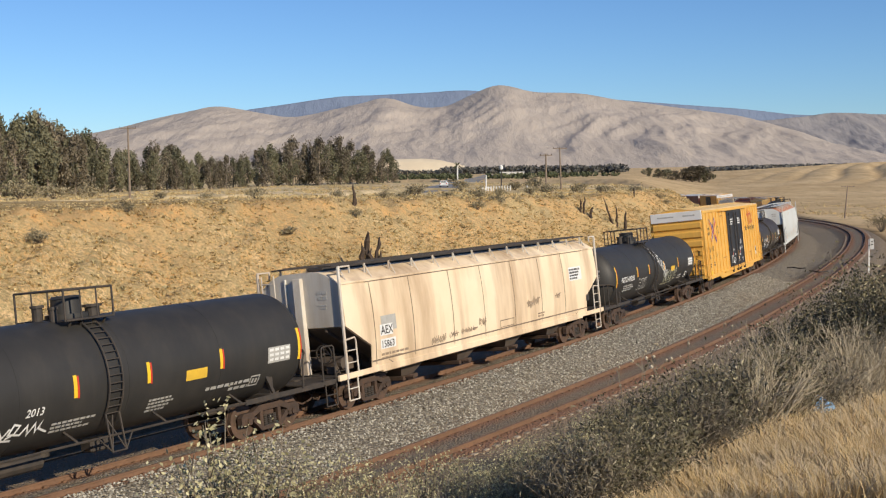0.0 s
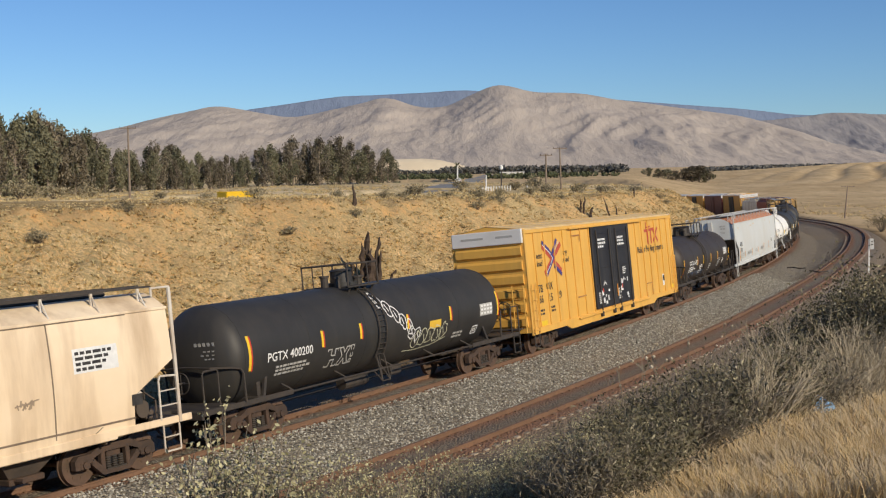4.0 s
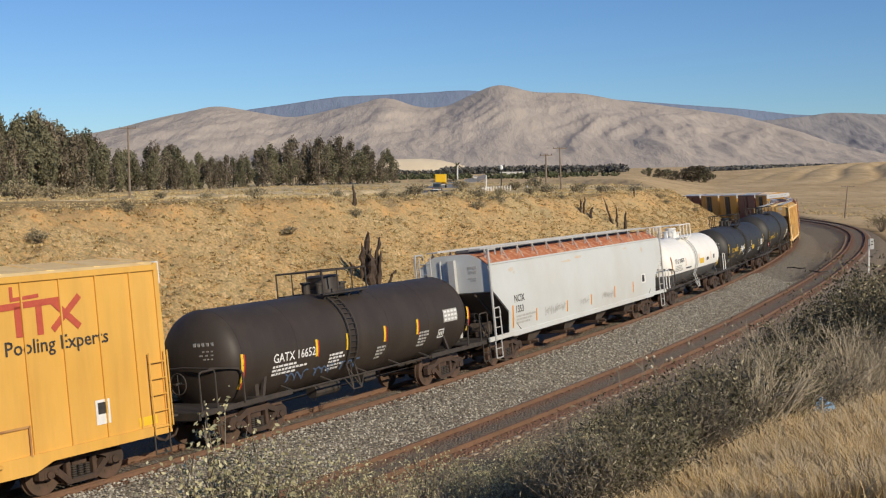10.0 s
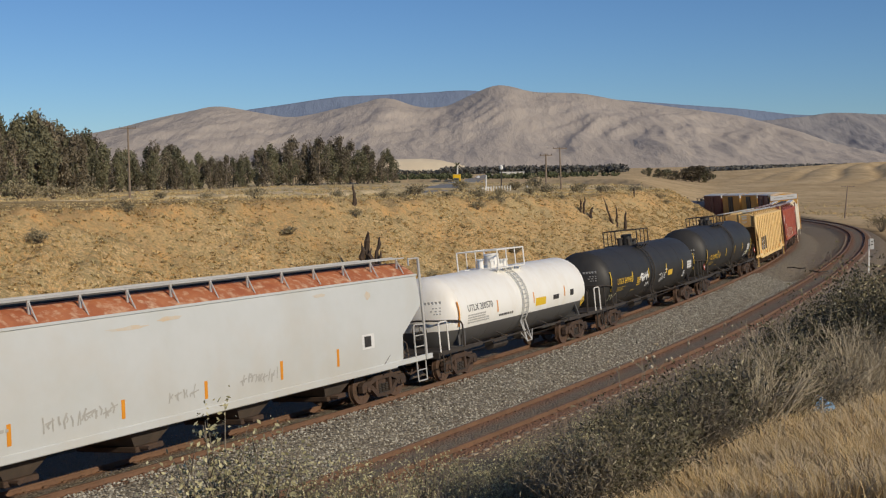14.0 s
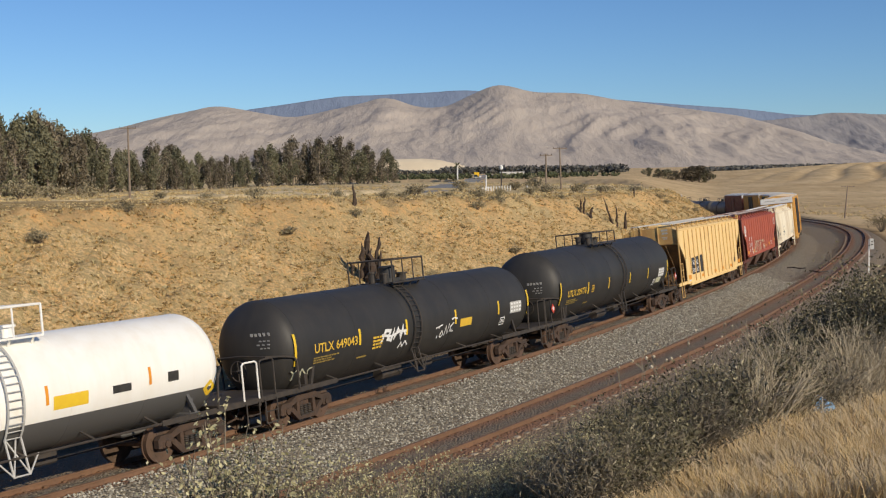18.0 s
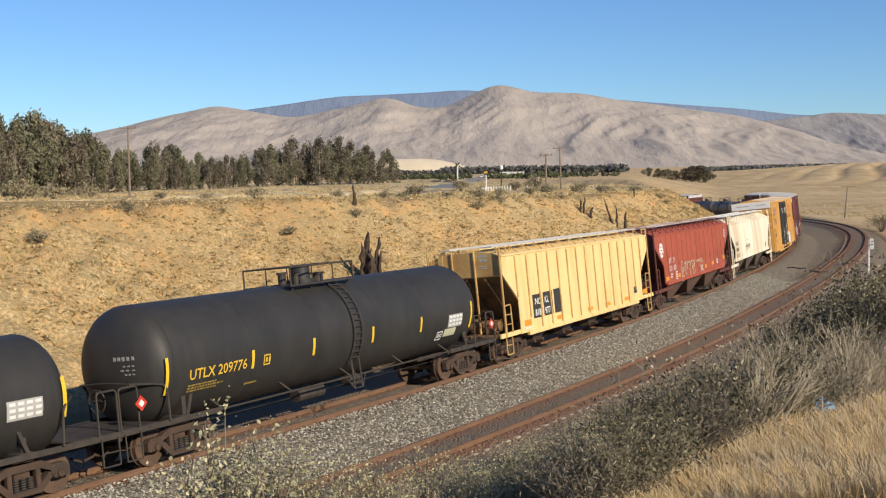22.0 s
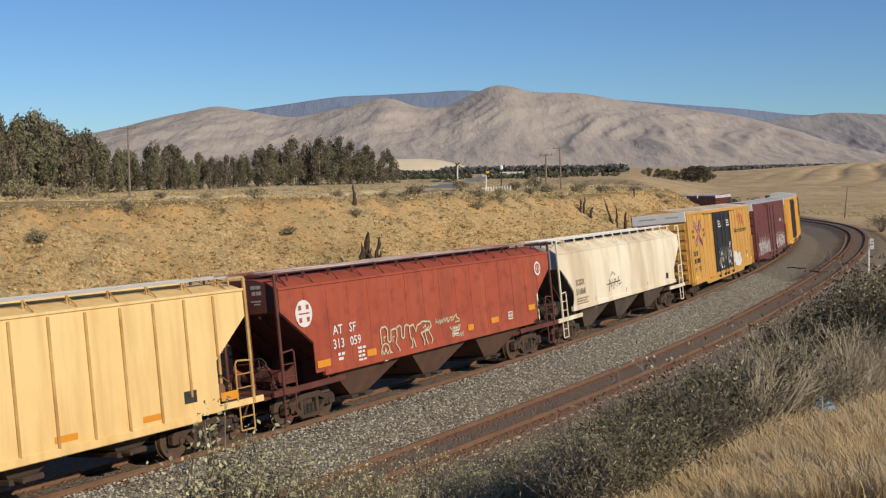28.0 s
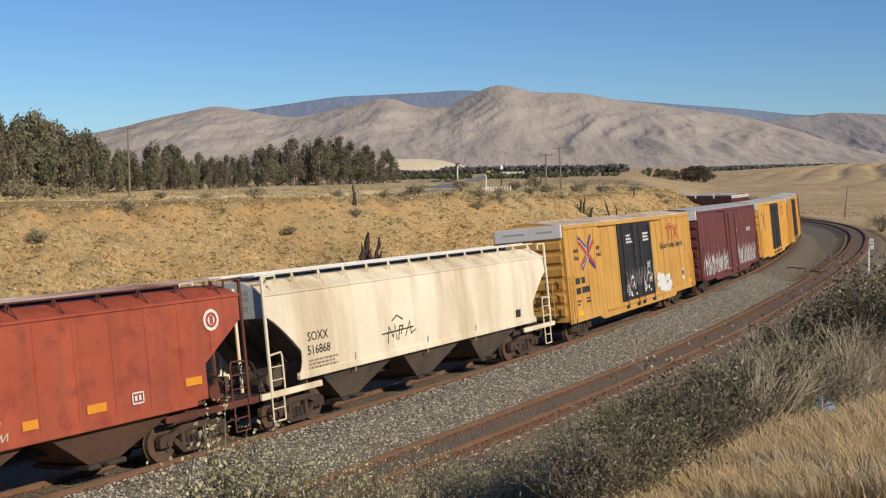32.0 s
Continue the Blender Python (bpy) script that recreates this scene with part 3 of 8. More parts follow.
def ballast_stones():
    """Loose crushed stones lying on the nearer ballast shoulders, as eight-sided lumps in one mesh."""
    rs = np.random.RandomState(8)
    n = 24000
    s = -22 + 70 * rs.uniform(0, 1, n) ** 1.3
    off = np.where(rs.uniform(0, 1, n) < 0.85, rs.uniform(0.95, 3.7, n), rs.uniform(3.7, 4.3, n))
    x, y, z, h = line(s)
    d2 = second(s)
    c1 = -0.135 + CANT * off - np.maximum(0, np.abs(off) - 1.40) * 0.42
    c2 = -0.155 + 0.135 + CANT * (off - d2) - np.maximum(0, np.abs(off - d2) - 1.12) * 0.30
    c = np.stack([x + np.sin(h) * off, y - np.cos(h) * off, z + np.maximum(np.maximum(c1, c2), -0.55) + 0.012], 1)
    r = rs.uniform(0.022, 0.05, (n, 1))
    corners = np.array([(1, 0, 0), (-1, 0, 0), (0, 1, 0), (0, -1, 0), (0, 0, 0.8), (0, 0, -0.6)])
    v = c[:, None, :] + corners[None] * r[:, None, :] * rs.uniform(0.6, 1.3, (n, 6, 1)) + rs.normal(size=(n, 6, 3)) * 0.006
    tri = np.array([(0, 2, 4), (2, 1, 4), (1, 3, 4), (3, 0, 4), (2, 0, 5), (1, 2, 5), (3, 1, 5), (0, 3, 5)])
    f = (np.arange(n)[:, None, None] * 6 + tri[None]).reshape(-1, 3)
    me = bpy.data.meshes.new("ballast_stones")
    me.from_pydata(v.reshape(-1, 3).tolist(), [], f.tolist())
    m = bpy.data.materials.new("loose_stone")
    m.use_nodes = True
    nd, ln = m.node_tree.nodes, m.node_tree.links
    nd["Principled BSDF"].inputs["Roughness"].default_value = 0.85
    ramp = nd.new("ShaderNodeValToRGB")
    ramp.color_ramp.elements[0].color = (0.12, 0.105, 0.082, 1)
    ramp.color_ramp.elements[1].color = (0.56, 0.53, 0.44, 1)
    ln.new(nd.new("ShaderNodeNewGeometry").outputs["Random Per Island"], ramp.inputs[0])
    ln.new(ramp.outputs[0], nd["Principled BSDF"].inputs["Base Color"])
    me.materials.append(m)
    return me


tagged(new("ballast_stones", ballast_stones()), "loose grey crushed stones on the track shoulder", "stones", kind="stuff")

# ---- running gear shared by all cars ----
WHEELSETS = []
TRAIN = []


def wheelset_mesh():
    g = Geo()
    g.rod((0, -0.98, 0), (0, 0.98, 0), 0.075, 10)
    for sg in (-1, 1):
        g.rod((0, sg * 0.70, 0), (0, sg * 0.835, 0), 0.455, 28)
        g.rod((0, sg * 0.68, 0), (0, sg * 0.71, 0), 0.485, 28)
        g.rod((0, sg * 0.835, 0), (0, sg * 0.86, 0), 0.15, 12)
        for k in range(8):
            a = k * math.pi / 4
            g.box((0.29 * math.cos(a), sg * 0.838, 0.29 * math.sin(a)), (0.07, 0.012, 0.07))
    return g.mesh("wheelset", M_WHEEL)


def side_frame_mesh():
    g = Geo()
    g.prism([(-1.16, 0.38), (-1.16, 0.58), (-1.06, 0.68), (-0.72, 0.68), (-0.44, 0.82), (0.44, 0.82), (0.72, 0.68), (1.06, 0.68), (1.16, 0.58), (1.16, 0.38), (1.04, 0.36), (0.98, 0.52), (0.76, 0.52), (0.70, 0.40),
             (0.66, 0.56), (0.40, 0.66), (-0.40, 0.66), (-0.66, 0.56), (-0.70, 0.40), (-0.76, 0.52), (-0.98, 0.52), (-1.04, 0.36)], -0.08, 0.08)
    g.prism([(-0.74, 0.46), (-0.62, 0.54), (-0.30, 0.24), (0.30, 0.24), (0.62, 0.54), (0.74, 0.46), (0.40, 0.14), (-0.40, 0.14)], -0.08, 0.08)
    for x in (-0.36, 0.36):
        g.box((x, 0, 0.44), (0.12, 0.15, 0.48), bevel=0.02)
    for x in (-0.89, 0.89):
        g.box((x, 0, 0.455), (0.30, 0.20, 0.20), bevel=0.03)
        g.rod((x, -0.14, 0.455), (x, 0.14, 0.455), 0.085, 12)
    return g.mesh("side_frame", M_BOGIE)


def bogie_mesh():
    g = Geo()
    g.box((0, 0, 0.60), (0.40, 2.0, 0.22), bevel=0.03)
    g.box((0, 0, 0.76), (0.36, 0.5, 0.14), bevel=0.02)
    for x in (-0.52, 0.52):
        g.box((x, 0, 0.42), (0.08, 1.5, 0.10), bevel=0.01)
    return g.mesh("bolster", M_BOGIE)


def springs_mesh():
    """Three coil springs side by side on one seat plate."""
    g = Geo()
    g.box((0, 0, 0.25), (0.56, 0.17, 0.03), bevel=0.005)
    for x in (-0.18, 0, 0.18):
        prof = [(0.075 if k % 2 else 0.052, 0.262 + k * 0.026) for k in range(11)]
        g.loft([[(x + r * math.cos(a), r * math.sin(a), z) for a in np.linspace(0, 2 * math.pi, 11)[:-1]] for r, z in prof])
    return g.mesh("spring_pack", M_STEEL)


ME_WHEELSET, ME_FRAME, ME_BOLSTER, ME_SPRINGS = wheelset_mesh(), side_frame_mesh(), bogie_mesh(), springs_mesh()


def bogie(car, x):
    b = part("bogie", ME_BOLSTER, None, car)
    b.location = (x, 0, 0)
    for sg in (-1, 1):
        f = part("side_frame", ME_FRAME, None, b)
        f.location = (0, sg * 0.99, 0)
        sp = part("spring_pack", ME_SPRINGS, None, b)
        sp.location = (0, sg * 0.99, 0)
    for dx in (-0.89, 0.89):
        w = part("wheelset", ME_WHEELSET, None, b)
        w.location = (dx, 0, 0.455)
        WHEELSETS.append((w, dx))


def coupler(car, x, sg):
    g = Geo()
    g.box((x + sg * 0.25, 0, 0.86), (0.9, 0.16, 0.16), bevel=0.03)
    g.box((x + sg * 0.72, 0.02, 0.86), (0.26, 0.30, 0.28), bevel=0.06)
    g.tube([(x, -0.35, 0.80), (x + sg * 0.25, -0.38, 0.50), (x + sg * 0.55, -0.30, 0.42), (x + sg * 0.80, -0.2, 0.55)], 0.03)
    part("coupler", g, M_BOGIE, car)


def ladder(car, x, y, z0, z1, width, mtl, along="x", name="ladder", rung=0.38):
    g = Geo()
    for d in (0, width):
        p = (x + d, y, z0) if along == "x" else (x, y + d, z0)
        q = (x + d, y, z1) if along == "x" else (x, y + d, z1)
        g.rod(p, q, 0.022, 6)
    z = z0 + 0.15
    while z < z1:
        p = (x, y, z)
        q = (x + width, y, z) if along == "x" else (x, y + width, z)
        g.rod(p, q, 0.016, 6)
        z += rung
    part(name, g, mtl, car)


def brake_wheel(car, x, y, z, mtl):
    g = Geo()
    n = 16
    ring = [(x, y + 0.27 * math.cos(2 * math.pi * k / n), z + 0.27 * math.sin(2 * math.pi * k / n)) for k in range(n + 1)]
    g.tube(ring, 0.018, 6)
    for k in range(0, n, 4):
        g.rod((x, y, z), ring[k], 0.014, 5)
    g.rod((x - 0.1, y, z), (x + 0.1, y, z), 0.035, 8)
    part("brake_wheel", g, mtl, car)


def flat(w):
    return lambda z: w


def scribble(rng, w, h, loops):
    """A looping hand-drawn line within a box."""
    pts = []
    for k in range(loops * 10 + 1):
        t = k / 10
        pts.append((w * (t / loops) + 0.35 * h * math.sin(2 * math.pi * t + rng.uniform(-0.2, 0.2)), h * (0.5 + 0.42 * math.cos(2 * math.pi * t * (1 + 0.13 * math.sin(t))) + rng.uniform(-0.06, 0.06))))
    return pts


def blotch(geo, rng, x, z, w, h, n, surf, width):
    """A worn tag: short uneven upright dabs side by side, some crossed by a slanting one."""
    for k in range(n):
        a = x + w * (k + rng.uniform(0.1, 0.9)) / n
        b, c = z + h * rng.uniform(0.0, 0.4), z + h * rng.uniform(0.5, 1.0)
        stroke(geo, [(a, b), (a + rng.uniform(-0.05, 0.05), (b + c) / 2), (a + rng.uniform(-0.04, 0.08), c)], width * rng.uniform(0.5, 1.3), surf, 0, 0, 0.008 + 0.0006 * (k % 4))
        if rng.random() < 0.35:
            stroke(geo, [(a - 0.08, b + 0.3 * h), (a + 0.14, b + 0.45 * h)], width * 0.7, surf, 0, 0, 0.011)
    return geo


def bubble_letters(geo, rng, x, z, n, w, h, surf, width, rise=0.0, lean=0.2):
    """Outlined graffiti characters, each a wobbly closed outline with an inner stroke."""
    for k in range(n):
        cx, cz = x + k * w, z + k * rise
        pts = []
        for i in range(15):
            a = 2 * math.pi * i / 14 + 0.3
            rr = 1 + 0.28 * math.sin(3 * a + rng.uniform(0, 6)) * 0.7
            px, pz = 0.5 * w * rr * math.cos(a), 0.5 * h * rr * math.sin(a)
            pts.append((cx + px + lean * pz, cz + pz))
        pts[-1] = pts[0]
        stroke(geo, pts, width, surf)
        a = rng.uniform(-0.2, 0.2) * w
        stroke(geo, [(cx + a - 0.12 * w, cz + 0.22 * h), (cx + a, cz), (cx + a + 0.14 * w, cz - 0.2 * h)], width, surf)


def bars(geo, rng, x, z, w, rows, size, surf, gap=1.7):
    """Lines of small writing as plain bars."""
    for r in range(rows):
        u = 0.0
        end = w * rng.uniform(0.6, 1.0)
        while u < end:
            l = size * rng.uniform(1.2, 3.5)
            patch(geo, x + u, z - r * size * gap, min(l, end - u + 0.02), size, surf, 0.008, 1)
            u += l + size * 0.6


def stripe(car, x, z0, z1, surf, red=True):
    g = Geo()
    patch(g, x, z0, 0.10, z1 - z0, surf, 0.007, 5)
    ob = part("reflective_stripe", g, M_STRIPE, car, "yellow reflective stripe")
    if red:
        h = Geo()
        patch(h, x + 0.104, z0 - 0.02, 0.05, z1 - z0, surf, 0.007, 5)
        part("stripe_edge", h, M_STRIPE_RED, ob)


def lettering(car, name, items, mtl, surf, label="", shear=0.0):
    """items: (text, x, z, size)."""
    for text, x, z, size in items:
        vs, fs = letters(text, size)
        part(name, on_side(Geo(), vs, fs, x, z, surf, 0.008, shear), mtl, car, label)


# ---- tank cars ----
def tank_car(label, centre, length, mtl, ladder_x=0.0, plat=(-1.2, 1.0), lower=None, half=None, railing=None, radius=1.38, zc=2.24, ends=None, bogies=None, rail_top=0.66, reach=0.95, dome_r=0.36):
    """ends, bogies: where the shell's heads and the bogies stand along the car; reach: how far the sill runs past the heads."""
    car = thing("tank_car", label, "tank car", group="cars of the freight train")
    L = length / 2
    half = half or L - 1.45
    E = dict(zip((-1, 1), ends or (-L, L)))
    B = dict(zip((-1, 1), bogies or (-half, half)))
    n = 48
    head = radius * 0.52
    rings = []
    swell = [(head * (1 - math.cos(a)), math.sin(a)) for a in np.linspace(0.05, math.pi / 2, 11)]
    xs = [(E[-1] + d, q) for d, q in swell] + [(x, 1.0) for x in np.linspace(E[-1] + head, E[1] - head, 9)[1:-1]] + [(E[1] - d, q) for d, q in reversed(swell)]
    for x, q in xs:
        r = radius * q
        rings.append([(x, r * math.sin(2 * math.pi * k / n), zc + r * math.cos(2 * math.pi * k / n)) for k in range(n)])
    tank = part("tank", Geo().loft(rings), mtl, car, smooth=True)
    surf = lambda z: math.sqrt(max(radius ** 2 - (z - zc) ** 2, 0.0))
    dark = M_STEEL if lower is None else M_TANK_GREY
    # weld rings where the plates of the shell meet
    for x in np.linspace(E[-1] + head, E[1] - head, 6):
        g = Geo()
        g.loft([[(x + d, r * math.sin(2 * math.pi * k / n), zc + r * math.cos(2 * math.pi * k / n)) for k in range(n)] for d, r in ((-0.02, radius - 0.01), (-0.012, radius + 0.005), (0.012, radius + 0.005), (0.02, radius - 0.01))], caps=False)
        part("weld_ring", g, mtl, car, smooth=True)
    # stub sills, saddles, end platforms
    for sg in (-1, 1):
        e, b = E[sg], B[sg]
        out = e + sg * reach
        g = Geo()
        g.box(((out + b - sg * 1.5) / 2, 0, 0.88), (abs(out - b) + 1.5, 0.42, 0.36), bevel=0.04)
        g.box((b, 0, 0.98), (0.36, 2.5, 0.20), bevel=0.03)
        for y in (-1, 1):
            g.prism([(b - 0.07, 1.05), (b + 0.07, 1.05), (b + 0.07, zc - radius * 0.55), (b - 0.07, zc - radius * 0.55)], y * 0.62, y * radius * 0.82)
            # sloping stay from the bolster's end up to the shell
            g.loft([[(b + dx, y * 1.25, 0.98), (b + dx + 0.10, y * 1.25, 0.98), (b + dx + 0.10, y * 1.16, 0.98), (b + dx, y * 1.16, 0.98)] if k == 0 else
                    [(b + dx - sg * 0.22, y * surf(1.55), 1.55), (b + dx + 0.10 - sg * 0.22, y * surf(1.55), 1.55), (b + dx + 0.10 - sg * 0.22, y * (surf(1.55) - 0.08), 1.55), (b + dx - sg * 0.22, y * (surf(1.55) - 0.08), 1.55)] for dx in (0.0,) for k in (0, 1)])
        part("saddle", g, dark, car)
        g = Geo()
        mid, span = (e - sg * 0.35 + out) / 2, abs(out - e) + 0.35
        g.box((mid, 0, 1.05), (span, 2.5, 0.05), bevel=0.01)
        for y in (-1.30, 1.30):
            g.box(((out + b - sg * 1.2) / 2, y, 1.00), (abs(out - b) + 1.2, 0.06, 0.14), bevel=0.01)
        g.box((out, 0, 0.95), (0.08, 2.6, 0.22), bevel=0.015)
        part("end_platform", g, M_STEEL, car)
        # rail bent round the head, and the grab iron at the platform's corner
        g = Geo()
        hx = e + sg * 0.10
        g.tube([(e - sg * 0.62, -1.36, 1.05), (e - sg * 0.58, -1.38, 1.80), (e - sg * 0.50, -1.36, 1.93), (e - sg * 0.30, -1.22, 1.98), (hx - sg * 0.02, -0.85, 2.02), (hx, 0.0, 2.06), (hx - sg * 0.02, 0.85, 2.02), (e - sg * 0.30, 1.22, 1.98), (e - sg * 0.58, 1.38, 1.80), (e - sg * 0.62, 1.36, 1.05)], 0.032)
        part("head_rail", g, M_STEEL, car)
        for y in (-1.32, 1.32):
            part("end_handrail", Geo().tube([(out - sg * 0.62, y, 1.05), (out - sg * 0.62, y, 1.98), (out - sg * 0.55, y, 2.04), (out - sg * 0.12, y, 2.04), (out - sg * 0.05, y, 1.98), (out - sg * 0.05, y, 1.05)], 0.026), railing or M_STEEL, car)
        g = Geo()
        g.tube([(out - sg * 0.60, -1.36, 0.98), (out - sg * 0.60, -1.36, 0.35), (out - sg * 0.12, -1.36, 0.35), (out - sg * 0.12, -1.36, 0.98)], 0.022)
        g.tube([(out - sg * 0.60, -1.36, 0.66), (out - sg * 0.12, -1.36, 0.66)], 0.018)
        part("step", g, M_STEEL, car)
        # stencils on the head
        g = Geo()
        for r, (w, z) in enumerate(((0.62, 2.62), (0.34, 2.44), (0.44, 2.34), (0.30, 2.24))):
            for k in range(5 if r == 0 else 3):
                y0 = -0.80 + w * k / (5 if r == 0 else 3)
                q = math.sqrt(y0 ** 2 + (z - zc) ** 2) / radius
                g.box((e - sg * head * (1 - math.sqrt(1 - min(q, 0.98) ** 2)) + sg * 0.004, y0, z), (0.01, w / (7 if r == 0 else 4.5), 0.09 if r == 0 else 0.035))
        tagged(part("head_print", g, M_LETTER_GREY if railing is None else M_GREY_POST, car), kind="stuff")
        coupler(car, out - sg * 0.25, sg)
        bogie(car, b)
    brake_wheel(car, E[-1] - reach + 0.1, -0.55, 1.75, M_STEEL)
    # brake pipe and running rail along the side with stays
    xa, xb = B[-1] + 1.0, B[1] - 1.0
    for sy in (-1, 1):
        g = Geo()
        g.tube([(xa - 0.4, sy * 1.28, 1.00), (xb + 0.4, sy * 1.28, 1.00)], 0.030)
        for x in np.linspace(xa + 0.3, xb - 0.3, 5):
            g.rod((x, sy * 1.28, 1.00), (x - 0.12, sy * 0.95, zc - radius * 0.74), 0.032, 6)
        part("side_pipe", g, M_STEEL, car)
    # ladder that follows the shell
    px = ladder_x
    for sy in (-1, 1):
        g = Geo()
        ang = np.linspace(0.42, 2.15, 15)
        rr = radius + 0.07
        for dx in (-0.20, 0.20):
            pts = [(px + dx, sy * rr * math.sin(a), zc + rr * math.cos(a)) for a in ang]
            pts.append((px + dx, sy * 1.38, 0.62))
            g.tube(pts, 0.026)
        for a in ang[1:]:
            g.rod((px - 0.20, sy * rr * math.sin(a), zc + rr * math.cos(a)), (px + 0.20, sy * rr * math.sin(a), zc + rr * math.cos(a)), 0.015, 5)
        g.rod((px - 0.20, sy * 1.38, 0.64), (px + 0.20, sy * 1.38, 0.64), 0.02)
        for dx in (-0.20, 0.20):
            g.tube([(px + dx, sy * 1.38, 0.64), (px + dx * 2.6, sy * 1.28, 1.02)], 0.02)
            g.tube([(px + dx, sy * 1.38, 0.64), (px - dx * 0.6, sy * 1.10, zc - radius * 0.60)], 0.02)
        part("shell_ladder", g, M_GREY_POST if lower else M_STEEL, car)
    # platform, dome and rails on top
    zt = zc + radius
    x0, x1 = plat
    mid, plat_len = (x0 + x1) / 2, x1 - x0
    yp = 0.86
    for sy in (-1, 1):
        g = Geo()
        g.box((mid, sy * 0.74, zt - 0.03), (plat_len, 0.34, 0.05), bevel=0.01)
        for x in np.linspace(x0 + 0.2, x1 - 0.2, 4):
            g.rod((x, sy * 0.80, zt - 0.05), (x, sy * 0.66, zt - 0.24), 0.03, 6)
        part("top_platform", g, railing or M_STEEL, car)
    for sy in (-1, 1):
        g = Geo()
        g.tube([(x0, sy * yp, zt - 0.05), (x0, sy * yp, zt + rail_top), (x1, sy * yp, zt + rail_top), (x1, sy * yp, zt - 0.05)], 0.028)
        rail = part("top_rail", g, railing or M_STEEL, car)
        for x in np.linspace(x0, x1, 4)[1:-1]:
            part("rail_post", Geo().rod((x, sy * yp, zt - 0.05), (x, sy * yp, zt + rail_top), 0.022, 6), railing or M_STEEL, rail)
    for x in (x0, x1):
        part("end_rail", Geo().rod((x, -yp, zt + rail_top), (x, yp, zt + rail_top), 0.026, 6), railing or M_STEEL, car)
    g = Geo()
    dx = mid + 0.05
    g.rod((dx, 0, zt - 0.1), (dx, 0, zt + 0.10), dome_r + 0.14, 20)
    g.rod((dx, 0, zt + 0.10), (dx, 0, zt + 0.46), dome_r, 20, dome_r * 0.95)
    g.rod((dx, 0, zt + 0.46), (dx, 0, zt + 0.52), dome_r * 1.06, 20, dome_r * 0.85)
    part("dome", g, railing or mtl, car, smooth=True)
    for ox, oy, w, h in ((-0.72, 0.12, 0.12, 0.30), (0.66, -0.12, 0.17, 0.20), (-0.62, -0.30, 0.09, 0.24)):
        g = Geo()
        g.rod((dx + ox, oy, zt - 0.1), (dx + ox, oy, zt + h), w, 12)
        g.rod((dx + ox, oy, zt + h), (dx + ox, oy, zt + h + 0.06), w * 1.35, 12)
        part("valve", g, railing or M_STEEL, car)
    # reservoir, valves and brake rods under the belly
    zb = zc - radius
    g = Geo()
    g.rod((-1.7, -0.5, 0.70), (-0.5, -0.5, 0.70), 0.19, 12)
    g.box((1.2, -0.4, 0.74), (0.6, 0.4, 0.30), bevel=0.04)
    g.rod((0.0, 0, zb - 0.22), (0.0, 0, zb + 0.1), 0.16, 12)
    g.tube([(B[-1] + 1.1, -0.3, 0.62), (B[1] - 1.1, -0.3, 0.62)], 0.03)
    part("brake_gear", g, M_STEEL, car)
    TRAIN.append((car, centre, half))
    return car, surf, L


